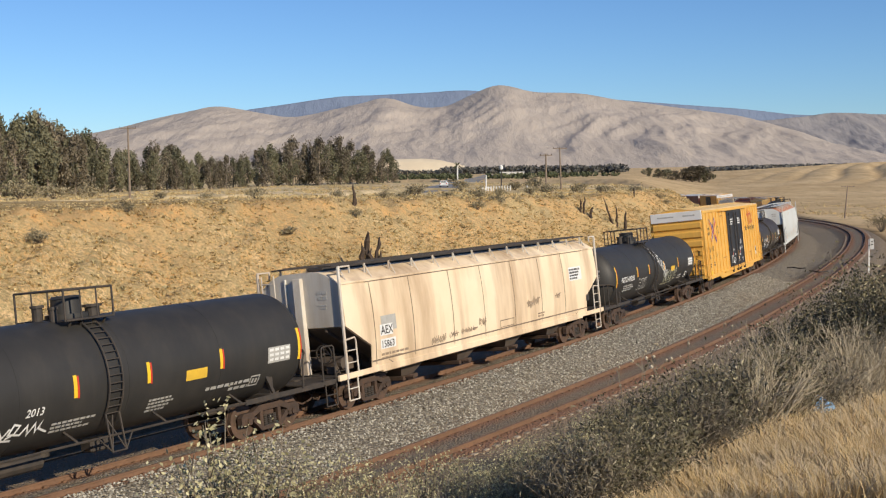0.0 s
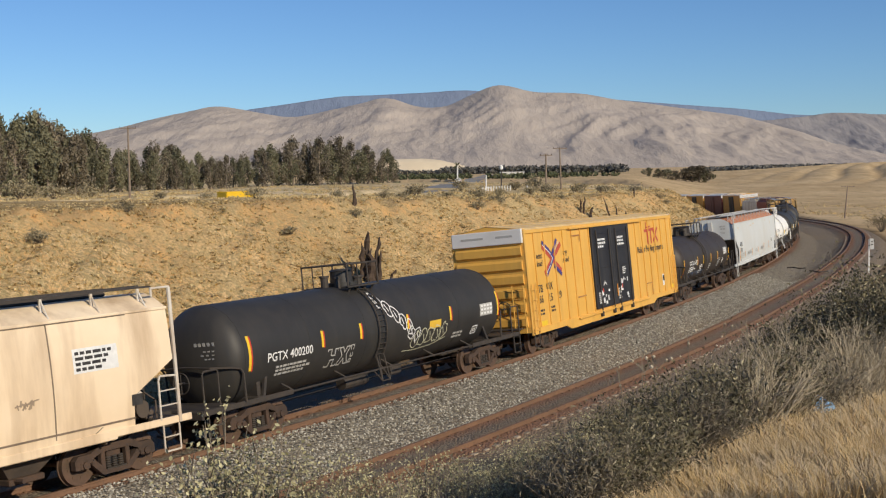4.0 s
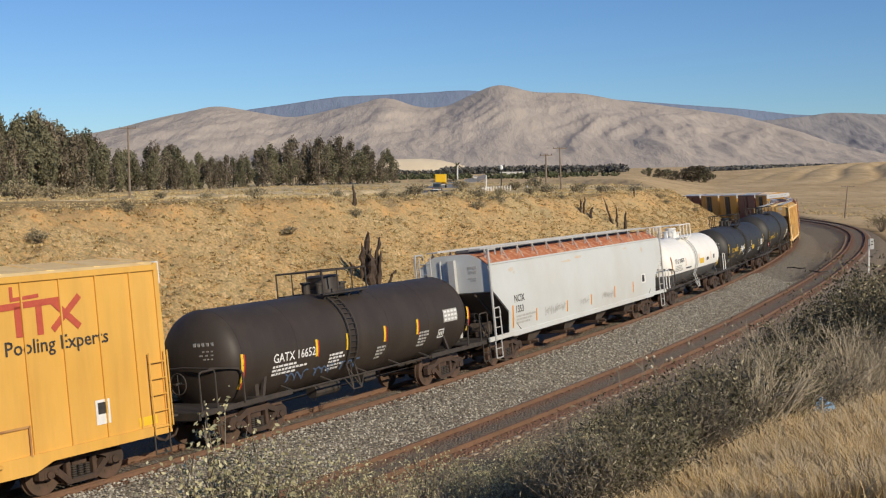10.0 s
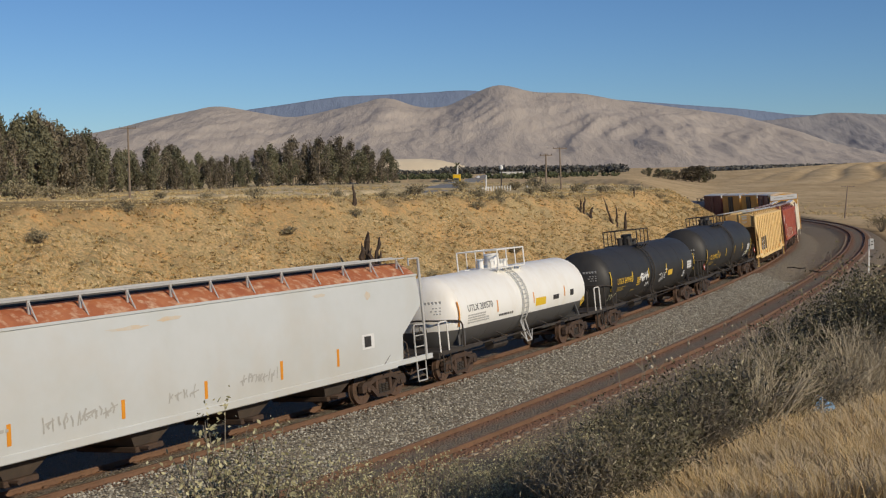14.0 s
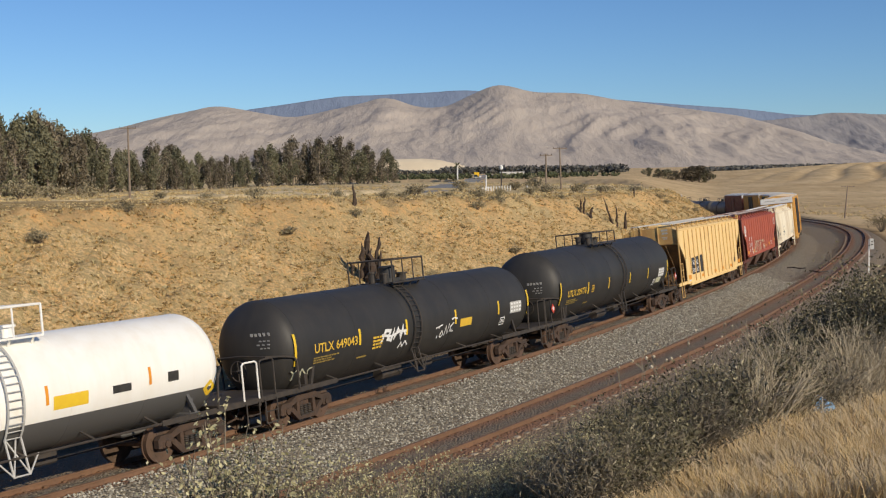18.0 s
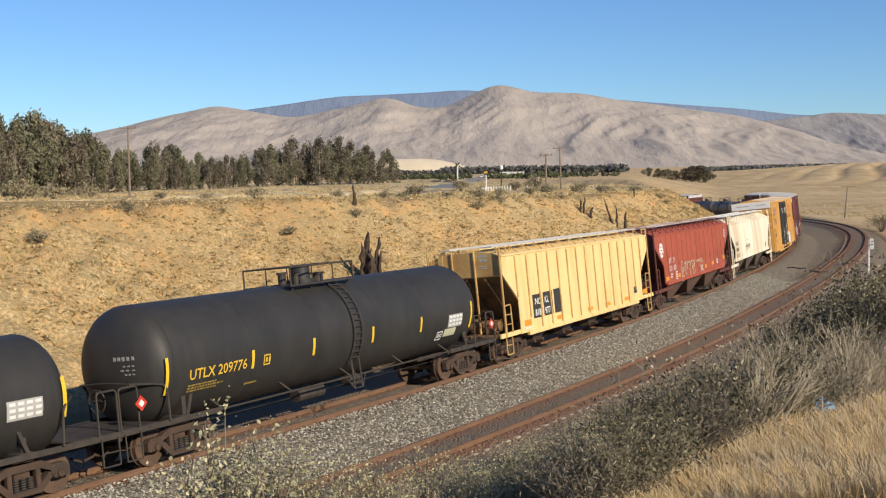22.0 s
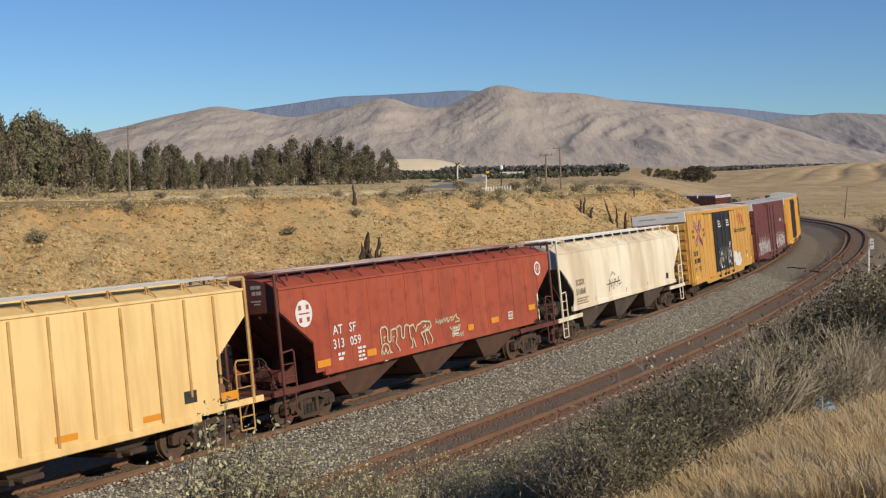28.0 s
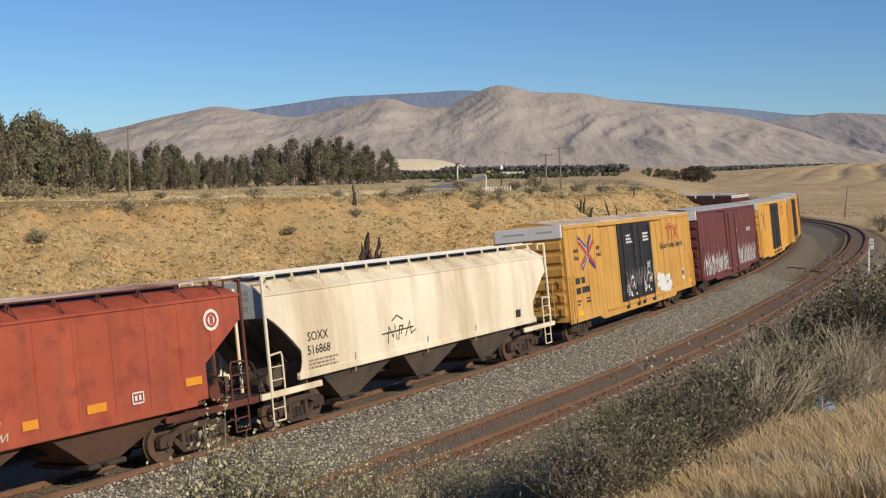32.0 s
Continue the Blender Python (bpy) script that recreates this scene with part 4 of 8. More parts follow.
# ---- hopper cars ----
def hopper_car(label, centre, length, mtl, sill, eave, peak, surf, slope_in, slope_top, roof_mtl, half, post_mtl, end_mtl, ribs=0, rib_mtl=None, bays=0, bay_mtl=None, bay_z=0.38,
               walk_mtl=None, hatch_mtl=None, slice_profile=14, roof_w=0.55, arch=False, sill_mtl=None, inner_mtl=None, rib_depth=0.05, seams=(), broad=False, cut=1.2):
    """slope_in: how far the floor's end slopes reach in; slope_top: height at which they meet the ends; cut: how far in the side sheets end below the slope."""
    car = thing("hopper_car", label, "hopper car", group="cars of the freight train")
    L = length / 2
    zs = list(np.linspace(sill, eave, slice_profile))
    roof = [(surf(eave) - (surf(eave) - roof_w) * k / 5, eave + (peak - eave) * math.sin(math.pi / 2 * k / 5)) for k in range(1, 6)]

    def ring(x, zb):
        pts = []
        for z in zs:
            q = max(z, zb)
            pts.append((x, -surf(q), q))
        return pts + [(a, -b, c) for a, b, c in reversed(pts)]

    def zb(d):
        if d >= slope_in:
            return sill
        k = 1 - d / slope_in
        if arch:
            k = 1 - (d / slope_in) ** 1.2
        return sill + (slope_top - sill) * k

    steps = sorted(set([0, 0.02, slope_in] + list(np.linspace(0, slope_in, 9 if arch else 5))))
    xs = [-L + d for d in steps] + list(np.linspace(-L + slope_in, L - slope_in, 13)[1:-1]) + [L - d for d in reversed(steps)]
    rings = [ring(x, zb(min(x + L, L - x))) for x in xs]
    part("body", Geo().loft(rings), mtl, car, smooth=True)
    g = Geo()
    cap = [(surf(eave) + 0.02, eave - 0.01)] + roof
    sec = [(-y, z) for y, z in cap] + [(y, z) for y, z in reversed(cap)]
    g.loft([[(x, y, z) for y, z in sec] for x in np.linspace(-L - 0.03, L + 0.03, 9)])
    part("roof", g, roof_mtl, car, smooth=True)
    for sy in (-1, 1):
        part("eave_strip", Geo().box((0, sy * (surf(eave) + 0.015), eave), (length + 0.06, 0.05, 0.07), bevel=0.01), mtl, car)
    # roof hatch and walkways
    # a dark hatch_mtl paints in the shaded gap below the walkways
    g = Geo()
    g.box((0, 0, peak + 0.06), (length - 1.6, 0.62, 0.14), bevel=0.04)
    part("roof_hatch", g, hatch_mtl or roof_mtl, car)
    for sy in (-1, 1):
        g = Geo()
        y = sy * (roof_w + 0.32)
        g.box((0, y, peak + 0.14), (length - 0.2, 0.46, 0.045))
        g.box((0, y - sy * 0.22, peak + 0.165), (length - 0.2, 0.03, 0.06))
        w = part("roof_walkway", g, walk_mtl or roof_mtl, car)
        for x in np.linspace(-L + 0.5, L - 0.5, 14):
            h = Geo()
            h.box((x, y + sy * 0.20, peak - 0.06), (0.065, 0.04, 0.40))
            h.rod((x, y + sy * 0.20, peak + 0.10), (x, sy * (surf(eave) - 0.10), eave + 0.06), 0.018, 5)
            part("walkway_bracket", h, post_mtl, w)
    # ribs on the near and far side
    if ribs:
        for sy in (-1, 1):
            for k in range(ribs):
                x = -L + 1.1 + (length - 2.2) * k / (ribs - 1)
                d = min(x + L, L - x)
                g = Geo()
                z0 = max(zb(d), sill) + 0.02
                g.box((x, sy * (surf(2.5) + rib_depth / 2 - 0.003), (z0 + eave) / 2 - 0.03), (0.07, rib_depth, eave - z0 - 0.1), bevel=0.012)
                part("rib", g, rib_mtl or mtl, car)
    for x in seams:
        g = Geo()
        patch(g, x, sill + 0.15, 0.035, eave - sill - 0.2, surf, 0.006, 10)
        part("weld_seam", g, M_SEAM, car)
    # side sill
    for sy in (-1, 1):
        g = Geo()
        g.box((0, sy * (surf(sill) - 0.03), sill - 0.03), (length - 2 * slope_in + 1.6, 0.14, 0.20), bevel=0.02)
        part("side_sill", g, sill_mtl or mtl, car)
    # ends: sheets, posts, platform, ladders
    for sg in (-1, 1):
        g = Geo()
        sec = [(-surf(slope_top) + 0.02, slope_top), (-surf(eave) + 0.03, eave)] + [(-y + 0.02, z) for y, z in roof] + [(y - 0.02, z) for y, z in reversed(roof)] + [(surf(eave) - 0.03, eave), (surf(slope_top) - 0.02, slope_top)]
        g.loft([[(sg * (L + d), y, z) for y, z in sec] for d in (0.0, 0.035)])
        part("end_sheet", g, end_mtl, car)
        # side sheets below the sloping floor
        z1 = zb(cut)
        for sy in (-1, 1):
            g = Geo()
            if arch:
                edge = [(cut, z1)] + [(cut + 0.10 * math.sin(a) - 0.34 * (1 - math.cos(a)), z1 - (z1 - sill) * math.sin(a)) for a in np.linspace(0.2, math.pi / 2, 6)]
            else:
                edge = [(cut, z1), (cut, sill)]
            inner = [(slope_in, sill)] + [(d, zb(d)) for d in np.linspace(slope_in, cut, 7)[1:-1]]
            poly = edge + inner
            g.loft([[(sg * (L - d), sy * (surf(z) - o), z) for d, z in poly] for o in (0.002, 0.028)])
            part("side_gusset", g, mtl, car)
        for y, w in ((0.0 if broad else -0.42, 0.27 if broad else 0.06), (0.50, 0.06)):
            g = Geo()
            g.box((sg * (L + 0.03 + w * 0.25), y, (1.15 + eave) / 2 + 0.12), (0.06 + w * 0.5, w, eave - 1.15 + 0.25), bevel=0.012)
            part("end_post", g, post_mtl, car)
        # corner posts from the platform to the roof walk, the near ones with a bent top
        for sy in (-1, 1):
            g = Geo()
            y = sy * (surf(2.5) - 0.02)
            g.box((sg * (L + 0.10), y, (1.0 + peak) / 2 + 0.04), (0.085, 0.07, peak - 1.0 + 0.1), bevel=0.012)
            g.box((sg * (L - 0.18), y, peak + 0.10), (0.60, 0.06, 0.05), bevel=0.01)
            g.box((sg * (L - 0.46), y, peak + 0.0), (0.05, 0.05, 0.22), bevel=0.01)
            part("corner_post", g, post_mtl, car)
            g = Geo()
            y = sy * 1.47
            x = sg * (L - 0.42)
            g.tube([(sg * (L + 0.10), y, 2.12), (x, y, 2.16), (x - sg * 0.05, y, 2.06), (x - sg * 0.06, y, 1.12)], 0.027)
            for z in (1.45, 1.80):
                g.rod((sg * (L + 0.10), y, z), (x - sg * 0.06, y, z), 0.018, 5)
            part("hand_rail", g, post_mtl, car)
        g = Geo()
        g.box((sg * (L + 0.10), 0, 1.06), (0.75, 2.75, 0.09), bevel=0.015)
        g.box((sg * (L - slope_in / 2 + 0.3), 0, 0.92), (slope_in + 1.4, 0.5, 0.40), bevel=0.03)
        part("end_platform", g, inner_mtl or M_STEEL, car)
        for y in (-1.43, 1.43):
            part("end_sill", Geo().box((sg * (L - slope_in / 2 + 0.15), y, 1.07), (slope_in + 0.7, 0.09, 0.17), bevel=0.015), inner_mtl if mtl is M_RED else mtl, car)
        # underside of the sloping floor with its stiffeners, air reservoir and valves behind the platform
        # inner_mtl and its default hold painted shade as well as grime
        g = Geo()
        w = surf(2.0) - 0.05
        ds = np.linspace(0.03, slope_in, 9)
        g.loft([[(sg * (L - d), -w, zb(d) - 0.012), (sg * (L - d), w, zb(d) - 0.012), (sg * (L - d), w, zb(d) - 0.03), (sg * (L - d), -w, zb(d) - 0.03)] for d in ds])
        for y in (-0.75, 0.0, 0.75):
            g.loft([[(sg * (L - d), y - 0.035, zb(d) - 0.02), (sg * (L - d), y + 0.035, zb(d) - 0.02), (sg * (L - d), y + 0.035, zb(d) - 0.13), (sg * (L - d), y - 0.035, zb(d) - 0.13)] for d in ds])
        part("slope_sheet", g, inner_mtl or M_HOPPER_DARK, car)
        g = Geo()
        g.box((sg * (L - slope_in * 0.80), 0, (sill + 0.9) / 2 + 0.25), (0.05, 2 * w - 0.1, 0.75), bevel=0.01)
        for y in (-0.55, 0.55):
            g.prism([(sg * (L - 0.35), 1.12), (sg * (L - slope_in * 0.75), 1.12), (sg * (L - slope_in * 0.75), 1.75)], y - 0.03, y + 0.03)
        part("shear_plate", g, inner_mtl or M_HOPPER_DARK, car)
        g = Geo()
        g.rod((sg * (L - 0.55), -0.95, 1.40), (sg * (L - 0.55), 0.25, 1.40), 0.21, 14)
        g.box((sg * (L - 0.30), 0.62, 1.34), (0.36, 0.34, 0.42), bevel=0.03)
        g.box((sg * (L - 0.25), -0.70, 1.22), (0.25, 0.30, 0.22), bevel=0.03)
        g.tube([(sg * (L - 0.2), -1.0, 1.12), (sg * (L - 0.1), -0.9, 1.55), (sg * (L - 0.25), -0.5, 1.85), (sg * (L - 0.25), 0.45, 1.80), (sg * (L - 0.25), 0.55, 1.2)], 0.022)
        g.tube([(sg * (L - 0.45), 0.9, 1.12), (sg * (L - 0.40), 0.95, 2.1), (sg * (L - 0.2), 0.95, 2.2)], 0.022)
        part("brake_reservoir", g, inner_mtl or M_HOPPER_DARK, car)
        ladder(car, sg * (L + 0.14), 0.85, 1.1, peak, 0.46, post_mtl, "y", "end_ladder")
        g = Geo()
        g.tube([(sg * (L + 0.08), -1.45, 1.05), (sg * (L + 0.08), -1.45, 0.36), (sg * (L - 0.42), -1.45, 0.36), (sg * (L - 0.42), -1.45, 1.05)], 0.024)
        g.rod((sg * (L + 0.08), -1.45, 0.70), (sg * (L - 0.42), -1.45, 0.70), 0.018, 5)
        part("step", g, post_mtl, car)
        label_z = (slope_top + eave) / 2 + 0.18
        g = Geo()
        for y0, w0, z0, h0 in ((-0.95, 0.16, 0.22, 0.10), (-0.76, 0.16, 0.22, 0.10), (-0.95, 0.16, 0.06, 0.10), (-0.76, 0.12, 0.06, 0.10), (-0.92, 0.34, -0.16, 0.04), (-0.90, 0.22, -0.24, 0.04)):
            g.box((sg * (L + 0.042), y0 + w0 / 2, label_z + z0), (0.008, w0, h0))
        tagged(part("end_print", g, M_LETTER_GREY, car), kind="stuff")
        coupler(car, sg * (L + 0.30), sg)
        bogie(car, sg * half)
    if seams:
        for z in (eave - 0.06, sill + 0.24):
            part("flange_line", patch(Geo(), -L + cut, z, length - 2 * cut, 0.045, surf, 0.012, 2), M_SEAM, car)
    brake_wheel(car, -L - 0.16, -0.75, 1.75, M_STEEL)
    # outlets or deep bays below
    if bays:
        span = 2 * half - 1.2
        w = span / bays
        for k in range(bays):
            cx = -span / 2 + w * (k + 0.5)
            g = Geo()
            a = [(cx - w * 0.49, -surf(sill) + 0.1, sill), (cx + w * 0.49, -surf(sill) + 0.1, sill), (cx + w * 0.49, surf(sill) - 0.1, sill), (cx - w * 0.49, surf(sill) - 0.1, sill)]
            b = [(cx - 0.42, -0.85, bay_z), (cx + 0.42, -0.85, bay_z), (cx + 0.42, 0.85, bay_z), (cx - 0.42, 0.85, bay_z)]
            g.loft([a, b])
            bay = part("hopper_bay", g, bay_mtl or M_HOPPER_DARK, car)
            h = Geo()
            h.box((cx, 0, bay_z - 0.04), (1.1, 2.0, 0.12), bevel=0.02)
            h.rod((cx - 0.2, -1.25, bay_z), (cx - 0.2, 1.25, bay_z), 0.035, 8)
            part("outlet_gate", h, M_STEEL, bay)
    else:
        for x in np.linspace(-half + 2.4, half - 2.4, 4):
            g = Geo()
            g.loft([[(x + a * 0.75, b * 1.2, sill - 0.1) for a, b in ((-1, -1), (1, -1), (1, 1), (-1, 1))], [(x + a * 0.35, b * 0.9, 0.52) for a, b in ((-1, -1), (1, -1), (1, 1), (-1, 1))]])
            out = part("outlet", g, bay_mtl or M_HOPPER_DARK, car)
            h = Geo()
            h.box((x, 0, 0.47), (0.9, 2.1, 0.14), bevel=0.02)
            h.rod((x - 0.3, -1.35, 0.50), (x - 0.3, 1.35, 0.50), 0.05, 8)
            part("outlet_gate", h, M_BOGIE, out)
    g = Geo()
    g.box((0, 0, 0.86), (2 * half, 0.45, 0.30), bevel=0.03)
    part("centre_sill", g, M_STEEL, car)
    TRAIN.append((car, centre, half))
    return car, surf, L


# ---- boxcars ----
def box_car(label, centre, mtl, door_mtl, seed=0, detail=True, end_panel=True, length=18.7, roof_mtl=None, doors=2, half=7.05, door_x=0.0, door_w=4.9, post=0.05):
    car = thing("box_car", label, "boxcar", group="cars of the freight train")
    L = length / 2
    W, z0, z1, zp = 1.50, 0.92, 4.80, 5.06
    surf = flat(W)
    g = Geo()
    sec = [(-W, z0), (-W, z1), (-W + 0.15, z1 + 0.07), (0, zp), (W - 0.15, z1 + 0.07), (W, z1), (W, z0)]
    g.loft([[(x, y, z) for y, z in sec] for x in (-L, L)])
    part("body", g, mtl, car)
    top = [(-W - 0.01, z1 + 0.003), (-W + 0.15, z1 + 0.078), (0, zp + 0.012), (W - 0.15, z1 + 0.078), (W + 0.01, z1 + 0.003)]
    g = Geo()
    g.loft([[(x, y, z) for y, z in top] for x in (-L - 0.02, L + 0.02)], closed=False, caps=False)
    part("roof", g, roof_mtl or M_ROOF, car)
    for k in range(15):
        x = -L + 0.35 + (length - 0.7) * k / 14
        g = Geo()
        g.loft([[(x + d, y, z + 0.02) for y, z in ((-W + 0.12, z1 + 0.06), (0, zp + 0.02), (W - 0.12, z1 + 0.06), (W - 0.12, z1), (-W + 0.12, z1))] for d in (-0.09, 0.09)])
        part("roof_rib", g, roof_mtl or M_ROOF, car)
    for sy in (-1, 1):
        g = Geo()
        g.box((0, sy * (W + 0.025), z1 - 0.06), (length, 0.06, 0.14), bevel=0.012)
        part("top_chord", g, mtl, car)
        g = Geo()
        fish = [(-L, z0 - 0.10), (-L, z0 + 0.12), (L, z0 + 0.12), (L, z0 - 0.10), (L - 3.4, z0 - 0.10), (L - 3.9, z0 - 0.28), (-L + 3.9, z0 - 0.28), (-L + 3.4, z0 - 0.10)]
        g.prism(fish, sy * (W - 0.02), sy * (W + 0.05))
        part("side_sill", g, mtl, car)
        k = 0
        for sgx in (-1, 1):
            x = door_x + sgx * (door_w / 2 + 0.12)
            while abs(x) < L:
                g = Geo()
                edge = abs(x) > L - 0.2
                g.box((x, sy * (W + post / 2), (z0 + z1) / 2), (0.04, post, z1 - z0 - 0.2), bevel=0.01)
                part("side_post", g, mtl, car)
                x += sgx * 0.985
        for sgx in (-1, 1):
            g = Geo()
            g.box((sgx * (L - 0.06), sy * (W + 0.02), (z0 + z1) / 2), (0.14, 0.06, z1 - z0 + 0.1), bevel=0.015)
            part("corner_post", g, mtl, car)
        # plug doors
        for d in range(doors):
            w = door_w / doors
            x = door_x - door_w / 2 + w * (d + 0.5)
            g = Geo()
            g.box((x, sy * (W + 0.05), (z0 + z1) / 2 + 0.02), (w - 0.05, 0.10, z1 - z0 - 0.32), bevel=0.02)
            door = part("door", g, door_mtl, car)
            h = Geo()
            for zz in np.linspace(z0 + 0.45, z1 - 0.45, 5):
                h.box((x, sy * (W + 0.108), zz), (w - 0.25, 0.025, 0.07), bevel=0.008)
            part("door_rib", h, door_mtl, door)
            for dx in (-w * 0.32, w * 0.32):
                h = Geo()
                h.rod((x + dx, sy * (W + 0.15), z0 + 0.1), (x + dx, sy * (W + 0.15), z1 - 0.3), 0.028, 8)
                h.box((x + dx, sy * (W + 0.12), z0 - 0.05), (0.16, 0.12, 0.22), bevel=0.02)
                part("lock_rod", h, M_STEEL, door)
        g = Geo()
        g.box((door_x, sy * (W + 0.10), z0 + 0.03), (door_w * 1.9, 0.10, 0.07), bevel=0.01)
        g.box((door_x - 0.3, sy * (W + 0.10), z1 - 0.12), (door_w * 1.9, 0.10, 0.07), bevel=0.01)
        part("door_track", g, mtl, car)
    for sg in (-1, 1):
        # corrugated end
        for k in range(6):
            z = z0 + 0.42 + k * 0.54
            g = Geo()
            ring = [(sg * L, z - 0.22), (sg * (L + 0.10), z - 0.13), (sg * (L + 0.10), z + 0.13), (sg * L, z + 0.22)]
            g.prism(ring, -W + 0.12, W - 0.12)
            part("end_corrugation", g, mtl, car)
        g = Geo()
        g.box((sg * (L + 0.05), 0, z1 - 0.19), (0.12, 2 * W - 0.04, 0.55), bevel=0.02)
        part("end_top_panel", g, M_PANEL_WHITE if end_panel else mtl, car, "white end panel" if end_panel else "")
        if end_panel and detail:
            for y, w in ((-0.75, 0.7), (0.6, 0.95)):
                part("panel_print", Geo().box((sg * (L + 0.112), y, z1 - 0.17), (0.008, w, 0.08)), M_LETTER_GREY, car)
        g = Geo()
        g.box((sg * (L + 0.30), 0, 1.12), (0.5, 2.4, 0.06), bevel=0.01)
        g.box((sg * (L - 0.2), 0, 0.86), (1.7, 0.5, 0.36), bevel=0.03)
        part("end_platform", g, M_STEEL, car)
        ladder(car, sg * (L - 0.10), -W - 0.10, 0.85, 2.75, -sg * 0.46, mtl, "x", "side_ladder")
        ladder(car, sg * (L + 0.20), -W + 0.12, 0.95, 2.75, 0.46, mtl, "y", "end_ladder")
        ladder(car, sg * (L - 0.10), W + 0.10, 0.85, 2.75, -sg * 0.46, mtl, "x", "side_ladder")
        g = Geo()
        x = sg * (L - 0.1)
        g.tube([(x, -W - 0.05, z0), (x, -W - 0.05, 0.38), (x - sg * 0.46, -W - 0.05, 0.38), (x - sg * 0.46, -W - 0.05, z0)], 0.022)
        part("step", g, M_STEEL, car)
        coupler(car, sg * (L + 0.35), sg)
        bogie(car, sg * half)
    brake_wheel(car, -L - 0.25, -0.55, 1.9, M_STEEL)
    g = Geo()
    g.box((0, 0, 0.80), (2 * half, 0.5, 0.36), bevel=0.03)
    g.box((-1.5, -0.6, 0.72), (1.2, 0.5, 0.4), bevel=0.04)
    part("centre_sill", g, M_STEEL, car)
    TRAIN.append((car, centre, half))
    return car, flat(W + 0.002), L

# ---- the train, front to rear ----
bulge_b = lambda z: 1.50 - 0.10 * ((z - 2.3) / 1.5) ** 2
bulge_f = lambda z: 1.52 - 0.12 * ((z - 2.3) / 1.5) ** 2
car_a, surf_a, half_a = tank_car("black tank car with yellow stripes, faded lettering and white graffiti", -17.26, 16.6, M_BLACK, 1.05, (0.3, 1.7), radius=1.42, zc=2.32, half=6.6)
car_b, surf_b, half_b = hopper_car("beige rust-streaked covered hopper car with rounded sides", 1.83, 18.95, M_BEIGE, 1.06, 3.76, 4.15, bulge_b, 2.6, 2.52, M_BEIGE, 7.9, M_POST_DIRTY, M_BEIGE_GREY, broad=True, cut=1.25, walk_mtl=M_STEEL, hatch_mtl=M_STEEL,
                                       seams=(-8.0, -5.75, -3.2, -0.95, 1.45, 3.8, 6.0))
car_c, surf_c, half_c = tank_car("black tank car with white graffiti on the rear half", 20.85, 15.4, M_BLACK, -0.55, (-1.35, 0.25), half=6.2, ends=(-7.6, 7.62))
car_d, surf_d, half_d = box_car("bright yellow high-cube boxcar with black double doors", 39.36, M_YELLOW, M_DOOR, roof_mtl=M_PALE_YELLOW)
car_e, surf_e, half_e = tank_car("brownish black tank car with yellow stripes and white marks", 57.05, 14.0, M_BROWN_TANK, -0.62, (-1.15, 1.05), radius=1.345, zc=2.155, ends=(-6.17, 6.64), bogies=(-4.75, 4.9), half=5.65, reach=1.0, dome_r=0.50)
car_f, surf_f, half_f = hopper_car("light grey covered hopper car with a rusty roof edge", 74.49, 19.3, M_GREY, 1.08, 3.72, 4.15, bulge_f, 2.3, 2.76, M_RUST, 7.9, M_GREY_POST, M_GREY, broad=True, cut=1.15, walk_mtl=M_GREY_POST, hatch_mtl=M_TANK_GREY)
car_g, surf_g, half_g = tank_car("white tank car with a dark grey belly", 92.08, 13.2, M_WHITE_TANK, -0.05, (-1.05, 1.2), lower=M_TANK_GREY, railing=M_WHITE, radius=1.33, zc=2.18, ends=(-5.75, 6.48), bogies=(-4.95, 5.2), half=5.25, reach=1.0, dome_r=0.30)
car_h, surf_h, half_h = tank_car("black tank car with yellow lettering and white graffiti", 107.9, 16.4, M_BLACK, -0.5, (-0.85, 1.0), radius=1.375, zc=2.17, ends=(-7.38, 7.96), bogies=(-6.15, 6.5), half=6.85, rail_top=0.72, reach=1.0, dome_r=0.28)
car_i, surf_i, half_i = tank_car("clean black tank car with yellow lettering", 125.82, 16.6, M_BLACK, 0.22, (-1.85, 1.15), radius=1.49, zc=2.385, ends=(-8.1, 7.86), bogies=(-6.85, 6.85), half=6.95, rail_top=0.50, dome_r=0.30)
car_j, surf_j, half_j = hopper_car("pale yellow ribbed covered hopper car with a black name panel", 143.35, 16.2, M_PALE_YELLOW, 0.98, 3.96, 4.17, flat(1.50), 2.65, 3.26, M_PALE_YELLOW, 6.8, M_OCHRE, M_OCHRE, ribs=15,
                                       rib_mtl=M_OCHRE, inner_mtl=M_GRIME_SHADE_YELLOW, walk_mtl=M_GREY_POST, cut=1.15)
car_k, surf_k, half_k = hopper_car("red ribbed three-bay covered hopper car with pale graffiti", 161.2, 16.8, M_RED, 1.38, 3.84, 4.15, flat(1.51), 2.55, 3.22, M_RED, 6.9, M_GRIME_SHADE_RED, M_GRIME_SHADE_RED, ribs=15, rib_mtl=M_RED, bays=3, bay_mtl=M_BAY_RED,
                                       inner_mtl=M_GRIME_SHADE_RED, rib_depth=0.025, walk_mtl=M_WORN_WALK, hatch_mtl=M_GRIME_SHADE_RED, cut=1.35)
car_l, surf_l, half_l = hopper_car("cream covered hopper car with rounded sides and rust stains", 179.15, 17.0, M_CREAM, 1.42, 3.72, 4.12, bulge_b, 1.95, 3.13, M_CREAM, 7.0, M_CREAM, M_GREY, bays=3, arch=True, cut=1.3, walk_mtl=M_PANEL_WHITE, hatch_mtl=M_STEEL)
